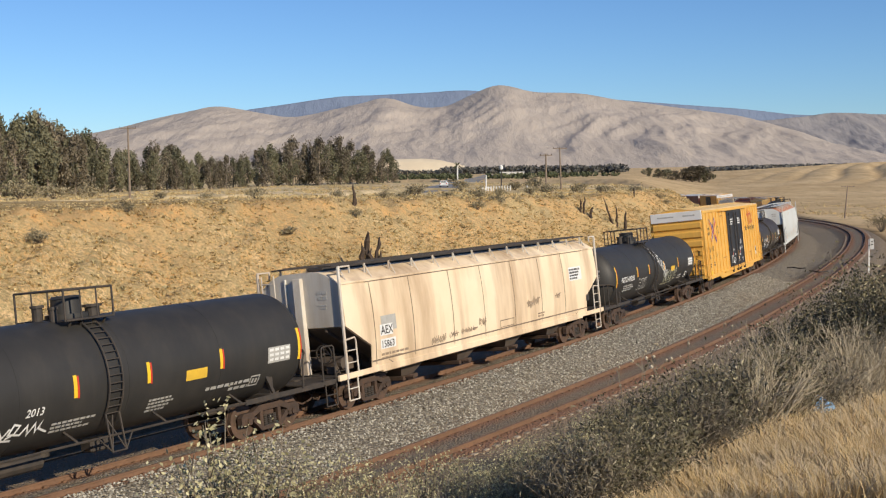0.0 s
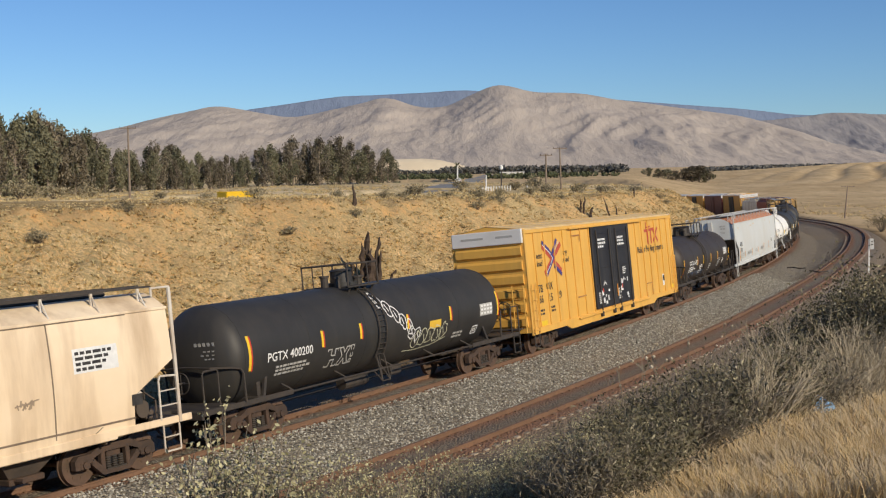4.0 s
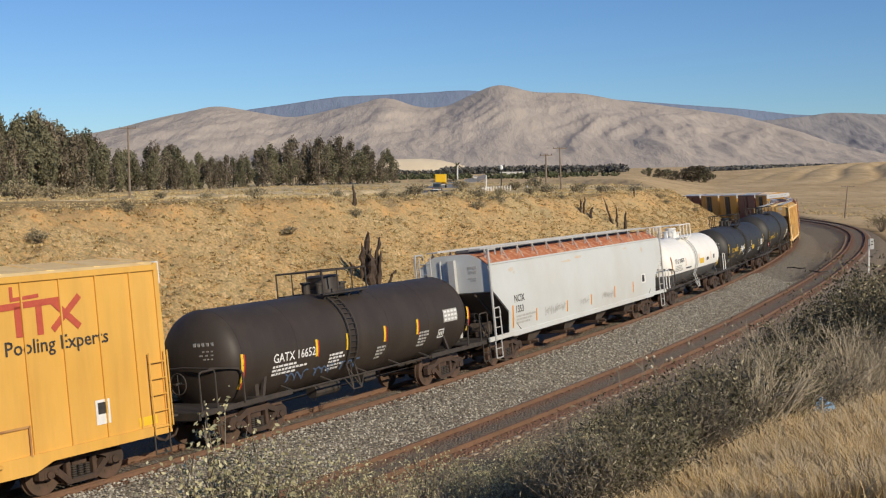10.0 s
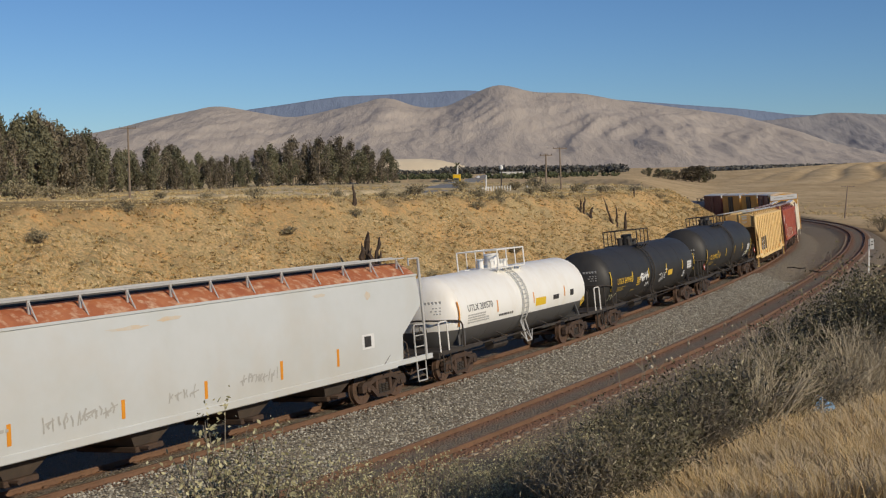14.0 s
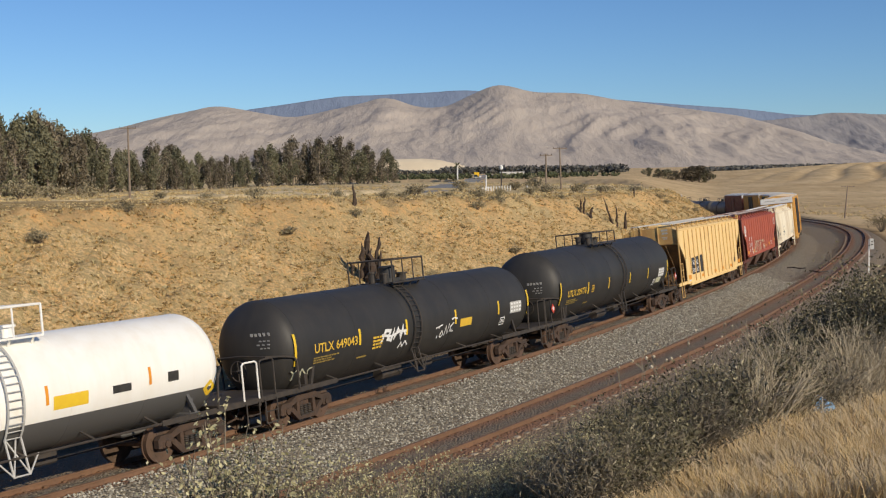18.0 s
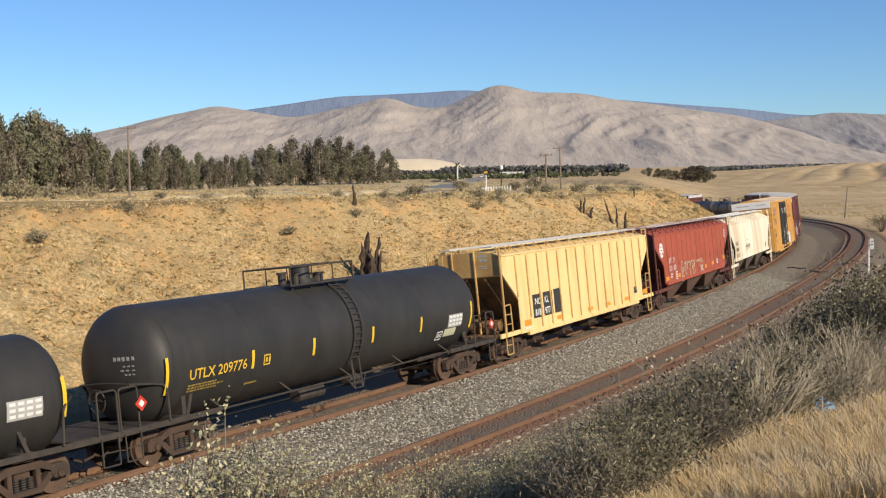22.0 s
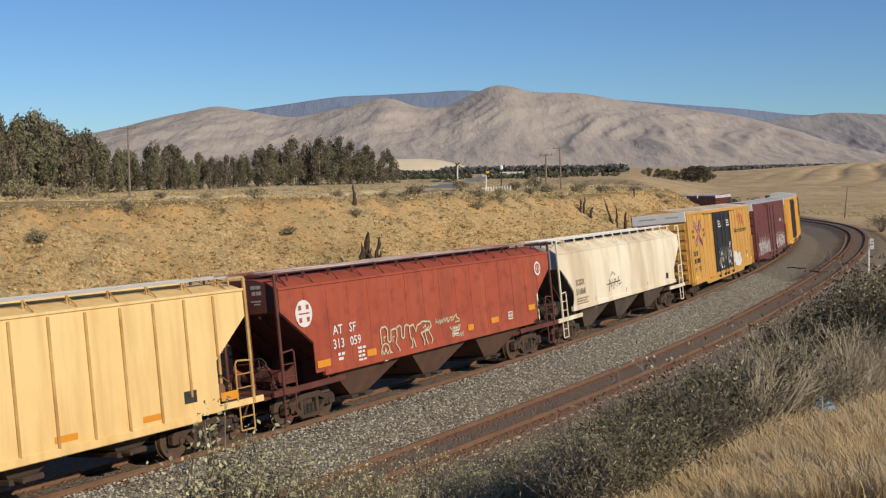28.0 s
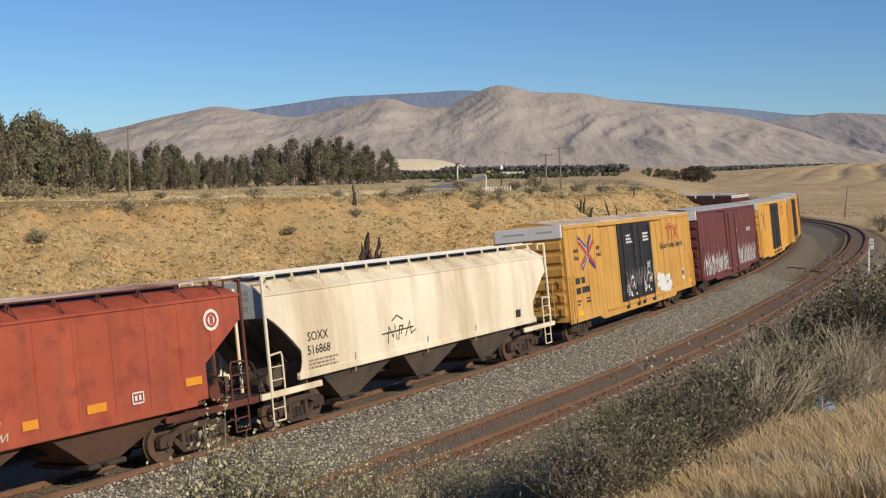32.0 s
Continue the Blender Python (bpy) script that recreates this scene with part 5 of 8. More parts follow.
car_m, surf_m, half_m = box_car("faded yellow high-cube boxcar with black doors and white graffiti", 198.9, M_YELLOW_OLD, M_DOOR, roof_mtl=M_BEIGE, post=0.03, door_x=-0.3)
car_n, surf_n, half_n = box_car("maroon high-cube boxcar with a band of white graffiti", 219.7, M_MAROON, M_MAROON, doors=1, door_w=3.2, post=0.012)
car_o, surf_o, half_o = box_car("yellow high-cube boxcar with black doors", 240.4, M_YELLOW, M_DOOR)
car_p, surf_p, half_p = box_car("yellow high-cube boxcar with dark doors", 261.1, M_YELLOW_OLD, M_DOOR)
car_q, surf_q, half_q = box_car("maroon high-cube boxcar with white end panels", 281.8, M_MAROON, M_MAROON, doors=1, door_w=3.2)
car_r = tank_car("dark tank car far back in the train", 302.0, 17.4, M_TANK_GREY)[0]
car_s = tank_car("dark grey tank car far back in the train", 322.2, 17.4, M_TANK_GREY)[0]
car_t = tank_car("dark grey tank car with pale head far back in the train", 342.4, 17.4, M_TANK_GREY)[0]
for k in range(5):
    box_car("maroon high-cube boxcar with white end panels far back in the train", 363.9 + 20.7 * k, M_MAROON, M_MAROON, doors=1, door_w=3.2)

# ---- lettering, stripes, labels and graffiti on the near sides ----
rr = random.Random(7)


def label_patch(car, name, x, z, w, h, mtl, surf, label="", eps=0.006):
    return part(name, patch(Geo(), x, z, w, h, surf, eps, 4), mtl, car, label)


def small_print(car, x, z, w, rows, size, mtl, surf):
    g = Geo()
    bars(g, rr, x, z, w, rows, size, surf)
    tagged(part("small_print", g, mtl, car), kind="stuff")


def placard(car, x, z, surf, w=0.9, h=0.42):
    p = label_patch(car, "data_panel", x, z, w, h, M_LETTER_GREY, surf, "grey data panel")
    g = Geo()
    for r in range(3):
        for c in range(4):
            patch(g, x + 0.06 + c * w * 0.24, z + 0.05 + r * h * 0.31, w * 0.17, h * 0.17, surf, 0.010, 1)
    tagged(part("panel_print", g, M_LETTER_WHITE, p), kind="stuff")


def box_mark(car, x, z, surf, mtl, w=0.36, h=0.28):
    g = Geo()
    for a, b, c, d in ((0, 0, w, 0.035), (0, h - 0.035, w, 0.035), (0, 0, 0.035, h), (w - 0.035, 0, 0.035, h), (0.08, 0.08, 0.07, h - 0.16), (0.20, 0.08, 0.07, h - 0.16)):
        patch(g, x + a, z + b, c, d, surf, 0.009, 2)
    part("boxed_mark", g, mtl, car)


# A: black tank car
for x in (-0.1, 2.05, 4.5):
    stripe(car_a, x, 2.02, 2.52, surf_a)
stripe(car_a, 7.55, 1.86, 2.72, surf_a)
label_patch(car_a, "yellow_panel", 3.32, 1.88, 0.72, 0.26, M_LETTER_YELLOW, surf_a, "plain yellow stencil panel")
placard(car_a, 6.32, 1.90, surf_a)
box_mark(car_a, 5.75, 1.38, surf_a, M_LETTER_GREY)
small_print(car_a, 2.2, 1.56, 1.0, 4, 0.05, M_LETTER_GREY, surf_a)
small_print(car_a, 4.1, 1.52, 0.9, 1, 0.08, M_LETTER_GREY, surf_a)
small_print(car_a, 5.0, 1.52, 0.9, 2, 0.08, M_LETTER_GREY, surf_a)
small_print(car_a, -0.6, 1.50, 1.3, 3, 0.05, M_LETTER_GREY, surf_a)
g = Geo()
vs, fs = letters("2013", 0.24)
on_side(g, vs, fs, -1.36, 1.80, surf_a, 0.009, 0.25)
part("graffiti_date", g, M_LETTER_WHITE, car_a, "white sprayed date")
g = Geo()
for pts in ([(-2.6, 1.5), (-2.3, 1.85), (-2.2, 1.5), (-2.0, 1.68), (-1.85, 1.45), (-1.7, 1.62)], [(-1.75, 1.42), (-1.55, 1.50), (-1.45, 1.66), (-1.6, 1.70), (-1.7, 1.5), (-1.4, 1.45), (-1.25, 1.62), (-1.2, 1.42), (-1.05, 1.64), (-1.0, 1.44), (-0.85, 1.70), (-0.95, 1.52), (-0.70, 1.40)],
            [(-2.2, 1.32), (-1.9, 1.40), (-1.6, 1.36)]):
    stroke(g, pts, 0.045, surf_a)
part("graffiti", g, M_LETTER_WHITE, car_a, "white sprayed signature")

# B: beige hopper
label_patch(car_b, "grey_panel", -7.62, 2.16, 0.85, 0.46, M_LETTER_GREY, surf_b, "faded grey name panel")
label_patch(car_b, "white_panel", -7.72, 2.02, 0.72, 0.34, M_LETTER_WHITE, surf_b, "", 0.009)
label_patch(car_b, "white_panel", -7.72, 1.62, 0.85, 0.30, M_LETTER_WHITE, surf_b, "", 0.009)
lettering(car_b, "car_lettering", [("AEX", -7.68, 2.07, 0.36), ("15863", -7.70, 1.66, 0.30)], M_LETTER_BLACK, lambda z: surf_b(z) + 0.006)
small_print(car_b, -7.7, 1.42, 1.6, 2, 0.07, M_SPRAY_DARK, surf_b)
label_patch(car_b, "white_panel", 6.6, 2.55, 1.25, 0.55, M_LETTER_WHITE, surf_b, "white panel with small print")
g = Geo()
bars(g, rr, 6.66, 2.96, 1.1, 4, 0.07, lambda z: surf_b(z) + 0.004)
tagged(part("panel_print", g, M_LETTER_BLACK, car_b), kind="stuff")
g = Geo()
stroke(g, [(0.2, 1.38), (1.3, 1.38), (1.3, 1.62), (0.2, 1.62), (0.2, 1.38)], 0.035, surf_b)
part("boxed_stencil", g, M_SPRAY_DARK, car_b)
label_patch(car_b, "black_label", 8.15, 1.60, 0.32, 0.26, M_LETTER_BLACK, surf_b)
for x0, z0, w, h, n in ((-4.7, 1.38, 0.9, 0.26, 3), (-3.5, 1.44, 0.55, 0.22, 2), (-2.7, 1.50, 1.1, 0.16, 5), (-1.4, 1.6, 0.5, 0.30, 2), (2.5, 1.85, 0.5, 0.3, 3), (3.05, 1.9, 0.5, 0.36, 3), (5.1, 2.0, 0.4, 0.22, 2)):
    part("graffiti", blotch(Geo(), rr, x0, z0, w, h, 4 * n, surf_b, 0.045), M_SPRAY_DARK, car_b, "faint brown sprayed scrawl")
small_print(car_b, 3.4, 1.52, 0.6, 2, 0.06, M_SPRAY_DARK, surf_b)

# C: black tank car
for x in (0.9, 3.55, -3.6, -1.7):
    stripe(car_c, x, 2.03, 2.50, surf_c)
stripe(car_c, 6.88, 1.86, 2.72, surf_c)
stripe(car_c, -6.75, 1.80, 2.72, surf_c)
label_patch(car_c, "yellow_panel", 2.25, 1.89, 0.72, 0.25, M_LETTER_YELLOW, surf_c, "plain yellow stencil panel")
placard(car_c, 5.62, 1.95, surf_c)
box_mark(car_c, 5.2, 1.38, surf_c, M_LETTER_WHITE)
lettering(car_c, "car_lettering", [("PGTX 400200", -6.0, 1.93, 0.34)], M_LETTER_WHITE, surf_c)
g = Geo()
for path in ([(-3.29, 1.42), (-3.27, 1.91), (-3.10, 1.91), (-3.11, 1.73), (-2.92, 1.72), (-2.92, 1.90), (-2.76, 1.90), (-2.77, 1.41), (-2.94, 1.41), (-2.93, 1.60), (-3.11, 1.60), (-3.12, 1.42), (-3.29, 1.42)],
             [(-2.72, 1.41), (-2.55, 1.66), (-2.70, 1.90), (-2.53, 1.90), (-2.44, 1.75), (-2.35, 1.90), (-2.18, 1.90), (-2.34, 1.66), (-2.17, 1.41), (-2.34, 1.40), (-2.45, 1.57), (-2.56, 1.40), (-2.72, 1.41)],
             [(-2.10, 1.58), (-2.13, 1.91), (-1.98, 1.91), (-2.01, 1.58), (-2.10, 1.58)], [(-2.11, 1.41), (-2.11, 1.50), (-2.01, 1.50), (-2.01, 1.41), (-2.11, 1.41)]):
    stroke(g, path, 0.035, surf_c)
part("graffiti", g, M_LETTER_GREY, car_c, "outlined grey graffiti letters")
small_print(car_c, -5.6, 1.72, 1.6, 3, 0.06, M_LETTER_GREY, surf_c)
small_print(car_c, 3.9, 1.52, 0.9, 2, 0.07, M_LETTER_GREY, surf_c)
g = Geo()
bubble_letters(g, rr, -0.35, 3.05, 5, 0.34, 0.50, surf_c, 0.035, -0.24, -0.3)
bubble_letters(g, rr, 1.15, 1.9, 2, 0.36, 0.40, surf_c, 0.03, -0.1, 0.2)
part("graffiti", g, M_LETTER_WHITE, car_c, "white outlined graffiti")
g = Geo()
bubble_letters(g, rr, 1.5, 1.62, 5, 0.42, 0.52, surf_c, 0.03, 0.03, 0.2)
stroke(g, [(0.9, 1.34), (1.6, 1.30), (2.6, 1.34), (3.4, 1.5)], 0.03, surf_c)
part("graffiti", g, M_SPRAY_PALE, car_c, "pale yellow outlined graffiti")


# D and M: yellow boxcars
def crossing_mark(car, cx, cz, surf, k=1.0):
    """Two crossing tracks, blue with a white line and a red edge."""
    def band(pts, width, mtl, eps):
        part("emblem", stroke(Geo(), [(cx + a * k, cz + b * k) for a, b in pts], width * k, surf, 0, 0, eps), mtl, car)
    a = [(-0.95, 0.62), (-0.35, 0.28), (-0.12, 0.0), (-0.35, -0.28), (-0.95, -0.62)]
    b = [(0.95, 0.62), (0.35, 0.28), (0.12, 0.0), (0.35, -0.28), (0.95, -0.62)]
    band([(-0.95, 0.50), (0.85, -0.58)], 0.22, M_MARK_RED, 0.010)
    band([(-0.85, -0.58), (0.95, 0.50)], 0.22, M_MARK_RED, 0.013)
    band([(-0.95, 0.66), (-0.30, 0.30), (0.10, -0.02), (-0.30, -0.34), (-0.75, -0.72)], 0.17, M_MARK_BLUE, 0.016)
    band([(0.55, 0.70), (0.22, 0.36), (0.05, 0.20)], 0.17, M_MARK_BLUE, 0.019)
    band([(0.20, -0.38), (0.85, -0.74)], 0.17, M_MARK_BLUE, 0.019)
    band([(-0.95, 0.57), (-0.22, 0.18), (0.0, -0.02), (-0.28, -0.30), (-0.80, -0.64)], 0.035, M_LETTER_WHITE, 0.022)
    band([(0.78, 0.62), (0.22, 0.24)], 0.035, M_LETTER_WHITE, 0.022)


def emblem_ttx(car, x, z, surf, mtl):
    """Red emblem: two posts under one bar, a slanting cross, a small flag."""
    g = Geo()
    e = 0.012
    stroke(g, [(x, z + 0.55), (x + 1.45, z + 0.60)], 0.14, surf, 0, 0, e)
    stroke(g, [(x + 0.42, z - 0.05), (x + 0.42, z + 0.5)], 0.16, surf, 0, 0, e)
    stroke(g, [(x + 0.95, z - 0.05), (x + 0.95, z + 0.5)], 0.16, surf, 0, 0, e)
    stroke(g, [(x + 1.3, z), (x + 2.0, z + 0.62)], 0.15, surf, 0, 0, e)
    stroke(g, [(x + 1.35, z + 0.55), (x + 1.95, z + 0.0)], 0.15, surf, 0, 0, e + 0.002)
    stroke(g, [(x + 0.3, z + 0.95), (x + 0.3, z + 0.70), (x + 0.95, z + 0.74)], 0.08, surf, 0, 0, e)
    part("emblem", g, mtl, car, "red company emblem")


def boxcar_marks(car, surf, fade):
    s = lambda z: surf(z) + 0.004
    crossing_mark(car, -6.75, 3.62, surf, 0.95)
    lettering(car, "slogan", [("next", -8.36, 3.66, 0.32), ("load", -8.34, 3.36, 0.32), ("any", -5.62, 3.66, 0.32), ("road", -5.66, 3.36, 0.32)], M_LETTER_BLACK, s, "", 0.2)
    emblem_ttx(car, 5.0, 3.62, surf, M_MARK_RED)
    lettering(car, "slogan", [("Railcar Pooling Experts", 3.72, 3.16, 0.43)], M_LETTER_BLACK, s)
    label_patch(car, "yellow_label", -8.42, 1.06, 0.62, 0.20, M_STRIPE, s)
    label_patch(car, "yellow_label", 8.4, 1.10, 0.55, 0.20, M_STRIPE, s)
    label_patch(car, "white_label", 7.2, 1.35, 0.40, 0.55, M_LETTER_WHITE, s)
    label_patch(car, "black_label", 7.26, 1.58, 0.28, 0.26, M_LETTER_BLACK, s, "", 0.010)
    small_print(car, -8.4, 1.62, 0.5, 2, 0.08, M_LETTER_BLACK, s)
    small_print(car, -7.3, 1.66, 0.5, 2, 0.08, M_LETTER_BLACK, s)
    d = lambda z: surf(z) + 0.128
    for x in (-1.85, 0.65):
        small_print(car, x, 4.02, 1.0, 3, 0.09, M_LETTER_WHITE, d)
        g = Geo()
        for k in range(7):
            a, b = rr.uniform(-0.1, 0.9), rr.uniform(1.2, 2.1)
            patch(g, x + a, b, rr.uniform(0.08, 0.22), rr.uniform(0.08, 0.22), d, 0.004, 1)
        stroke(g, [(x + 0.25, 2.05), (x + 0.42, 2.22), (x + 0.60, 2.10)], 0.06, d)
        tagged(part("door_print", g, M_LETTER_WHITE, car), kind="stuff")
        label_patch(car, "red_label", x + 0.10, 1.78, 0.13, 0.16, M_STRIPE_RED, d)
        small_print(car, x - 0.4, 1.75, 0.4, 6, 0.05, M_LETTER_WHITE, d)
    small_print(car, 1.0, 2.65, 0.5, 4, 0.05, M_LETTER_WHITE, d)
    label_patch(car, "orange_strip", 0.12, 1.45, 0.10, 0.55, M_ORANGE, d)


boxcar_marks(car_d, surf_d, False)
lettering(car_d, "car_lettering", [("TB", -8.46, 2.36, 0.42), ("OX", -7.62, 2.40, 0.42), ("66", -8.42, 1.95, 0.42), ("15", -7.48, 1.95, 0.42), ("29", -6.55, 1.97, 0.42)], M_LETTER_BLACK, lambda z: surf_d(z) + 0.004)
for x, z, w, h in ((4.55, 1.62, 0.9, 0.05), (4.55, 1.0, 0.05, 0.67), (5.4, 1.0, 0.05, 0.67), (-4.6, 4.35, 0.9, 0.05), (-3.75, 4.1, 0.05, 0.3), (-4.4, 1.8, 0.9, 0.05)):
    part("grab_iron", patch(Geo(), x, z, w, h, lambda q: surf_d(q) + 0.03, 0.02, 1), M_RUST_RIB, car_d)
boxcar_marks(car_m, surf_m, True)
small_print(car_m, -8.4, 2.36, 1.5, 1, 0.26, M_LETTER_BLACK, lambda z: surf_m(z) + 0.004)
small_print(car_m, -8.4, 1.95, 2.2, 1, 0.26, M_LETTER_BLACK, lambda z: surf_m(z) + 0.004)
g = Geo()
for k in range(26):
    x0 = 2.55 + rr.uniform(0, 2.2)
    z0 = 1.05 + rr.uniform(0, 0.9)
    stroke(g, [(x0, z0), (x0 + rr.uniform(0.2, 0.6), z0 + rr.uniform(-0.25, 0.25))], 0.26, lambda z: surf_m(z) + 0.032, 0, 0, 0.008 + k * 0.0006)
part("graffiti", g, M_LETTER_WHITE, car_m, "solid white sprayed tag")
g = Geo()
for k in range(10):
    x0 = -2.4 + 0.45 * k
    stroke(g, [(x0, 1.5 + 0.06 * k), (x0 + 0.2, 2.5), (x0 + 0.32, 1.7)], 0.07, lambda z: surf_m(z) + 0.14)
part("graffiti", g, M_LETTER_GREY, car_m, "grey sprayed scrawl on the doors")

# N: maroon boxcar with graffiti, and the yellow ones behind it
g = Geo()
for k in range(15):
    x0 = -8.8 + 1.15 * k
    for j in range(3):
        q = x0 + j * 0.32
        stroke(g, [(q, 1.0 + rr.uniform(-0.1, 0.2)), (q + rr.uniform(0.0, 0.3), 2.2 + rr.uniform(-0.35, 0.3)), (q + rr.uniform(0.2, 0.5), 1.3 + rr.uniform(-0.2, 0.5))], 0.13, lambda z: surf_n(z) + 0.015)
part("graffiti", g, M_LETTER_WHITE, car_n, "broad band of white graffiti")
small_print(car_n, 5.6, 3.1, 1.6, 1, 0.26, M_LETTER_GREY, surf_n)
small_print(car_n, 1.6, 3.5, 0.7, 3, 0.16, M_LETTER_GREY, surf_n)
for car in (car_o, car_p):
    crossing_mark(car, -6.75, 3.5, surf_o, 0.95)
    emblem_ttx(car, 5.0, 3.6, surf_o, M_MARK_RED)

# E: brown-black tank car
for x in (-2.38, -0.9, 1.05, 2.92):
    stripe(car_e, x, 1.80, 2.28, surf_e)
stripe(car_e, -5.55, 1.36, 2.28, surf_e)
stripe(car_e, 6.15, 1.56, 2.38, surf_e)
lettering(car_e, "car_lettering", [("GATX 16652", -4.25, 1.86, 0.34)], M_LETTER_WHITE, surf_e)
small_print(car_e, -4.25, 1.72, 1.6, 3, 0.06, M_LETTER_WHITE, surf_e)
small_print(car_e, -1.7, 1.72, 0.8, 5, 0.06, M_LETTER_WHITE, surf_e)
small_print(car_e, 0.75, 1.62, 0.5, 4, 0.06, M_LETTER_GREY, surf_e)
small_print(car_e, 3.1, 1.80, 0.6, 5, 0.06, M_LETTER_GREY, surf_e)
placard(car_e, 4.6, 2.0, surf_e)
box_mark(car_e, 4.3, 1.52, surf_e, M_LETTER_WHITE)
g = Geo()
for k in range(3):
    stroke(g, scribble(rr, 1.0, 0.28, 3), 0.04, surf_e, -3.6 + k * 1.25, 1.22)
part("graffiti", g, M_SPRAY_BLUE, car_e, "dull blue sprayed scrawl")

# F: grey hopper
lettering(car_f, "car_lettering", [("NCIX", -8.0, 2.20, 0.37), ("1353", -7.95, 1.80, 0.37)], M_LETTER_BLACK, surf_f)
for x, z0, z1 in ((-8.22, 1.28, 2.10), (-6.1, 1.32, 1.78), (-3.0, 1.34, 1.78), (-0.3, 1.36, 1.80), (2.6, 1.40, 1.9), (5.1, 1.40, 1.9)):
    label_patch(car_f, "orange_strip", x, z0, 0.11, z1 - z0, M_ORANGE, surf_f, "faded orange strip")
small_print(car_f, -7.9, 1.62, 1.9, 3, 0.07, M_LETTER_GREY, surf_f)
g = Geo()
for x0, n in ((-5.2, 3), (-4.2, 2), (-1.6, 2), (1.0, 3)):
    blotch(g, rr, x0, 1.42, 0.5 * n, 0.36, 4 * n, surf_f, 0.045)
part("graffiti", g, M_LETTER_GREY, car_f, "grey sprayed scrawl")
for x, z, w, h in ((-7.9, 3.42, 0.5, 0.16), (-7.7, 3.30, 0.22, 0.12), (-2.6, 3.38, 1.5, 0.10), (-1.2, 3.46, 0.9, 0.12), (4.6, 3.50, 0.7, 0.12), (6.9, 3.3, 0.35, 0.3)):
    g = Geo()
    n = 14
    ring = [(w / 2 * math.cos(2 * math.pi * k / n) * rr.uniform(0.6, 1.1), h / 2 * math.sin(2 * math.pi * k / n) * rr.uniform(0.5, 1.2)) for k in range(n)]
    part("rust_stain", on_side(g, ring, [tuple(range(n))], x, z, surf_f, 0.006), M_STAIN, car_f, "faint orange rust stain")
label_patch(car_f, "white_label", 6.35, 1.72, 0.62, 0.44, M_LETTER_WHITE, surf_f)
label_patch(car_f, "black_label", 6.46, 1.78, 0.34, 0.32, M_LETTER_BLACK, surf_f, "", 0.010)

# G: white tank car
for x, z0, z1 in ((-5.25, 1.74, 2.60), (-2.35, 1.94, 2.38), (0.75, 1.98, 2.40), (3.7, 1.98, 2.40)):
    label_patch(car_g, "orange_strip", x, z0, 0.08, z1 - z0, M_ORANGE, surf_g, "faded orange strip")
lettering(car_g, "car_lettering", [("UTLX 200570", -4.6, 2.18, 0.33)], M_TANK_GREY, surf_g)
small_print(car_g, -4.6, 2.02, 1.8, 4, 0.05, M_LETTER_GREY, surf_g)
label_patch(car_g, "yellow_panel", 0.95, 1.84, 0.95, 0.30, M_STRIPE, surf_g, "yellow stencil panel")
label_patch(car_g, "black_label", 2.6, 1.94, 0.55, 0.18, M_LETTER_BLACK, surf_g)
label_patch(car_g, "black_label", 4.3, 1.96, 0.35, 0.24, M_LETTER_BLACK, surf_g)
small_print(car_g, -2.2, 1.78, 1.3, 1, 0.08, M_LETTER_BLACK, surf_g)
g = Geo()
for a, b in (((5.6, 1.6), (5.75, 1.75)), ((5.75, 1.75), (5.9, 1.6)), ((5.9, 1.6), (5.75, 1.45)), ((5.75, 1.45), (5.6, 1.6))):
    stroke(g, [a, b], 0.1, surf_g)
part("hazard_placard", g, M_STRIPE, car_g, "yellow diamond placard")

# H and I: black tank cars with yellow lettering
for car, surf, text, tx, xs, ends in ((car_h, surf_h, "UTLX 649043", -5.95, (-3.75, -1.15, 1.95, 5.05), (-6.85, 7.42)), (car_i, surf_i, "UTLX 209776", -6.8, (-4.48, -1.88, 1.02, 3.74), (-7.6, 6.95))):
    for x in xs:
        stripe(car, x, 1.86, 2.34, surf, False)
    for x in ends:
        stripe(car, x, 1.66, 2.55, surf, False)
    lettering(car, "car_lettering", [(text, tx, 1.90, 0.37)], M_LETTER_YELLOW, surf)
    small_print(car, tx, 1.74, 1.3, 3, 0.04, M_DIM_YELLOW, surf)
    label_patch(car, "stencil", tx + 2.2, 1.46, 0.5, 0.05, M_DIM_YELLOW, surf)
    placard(car, 6.0 if car is car_h else 5.5, 1.80, surf)
    box_mark(car, 5.3 if car is car_h else 4.9, 1.45, surf, M_LETTER_WHITE)
label_patch(car_h, "yellow_panel", 2.32, 1.72, 0.80, 0.27, M_LETTER_YELLOW, surf_h, "plain yellow stencil panel")
small_print(car_h, -3.0, 1.95, 0.7, 4, 0.06, M_LETTER_YELLOW, surf_h)
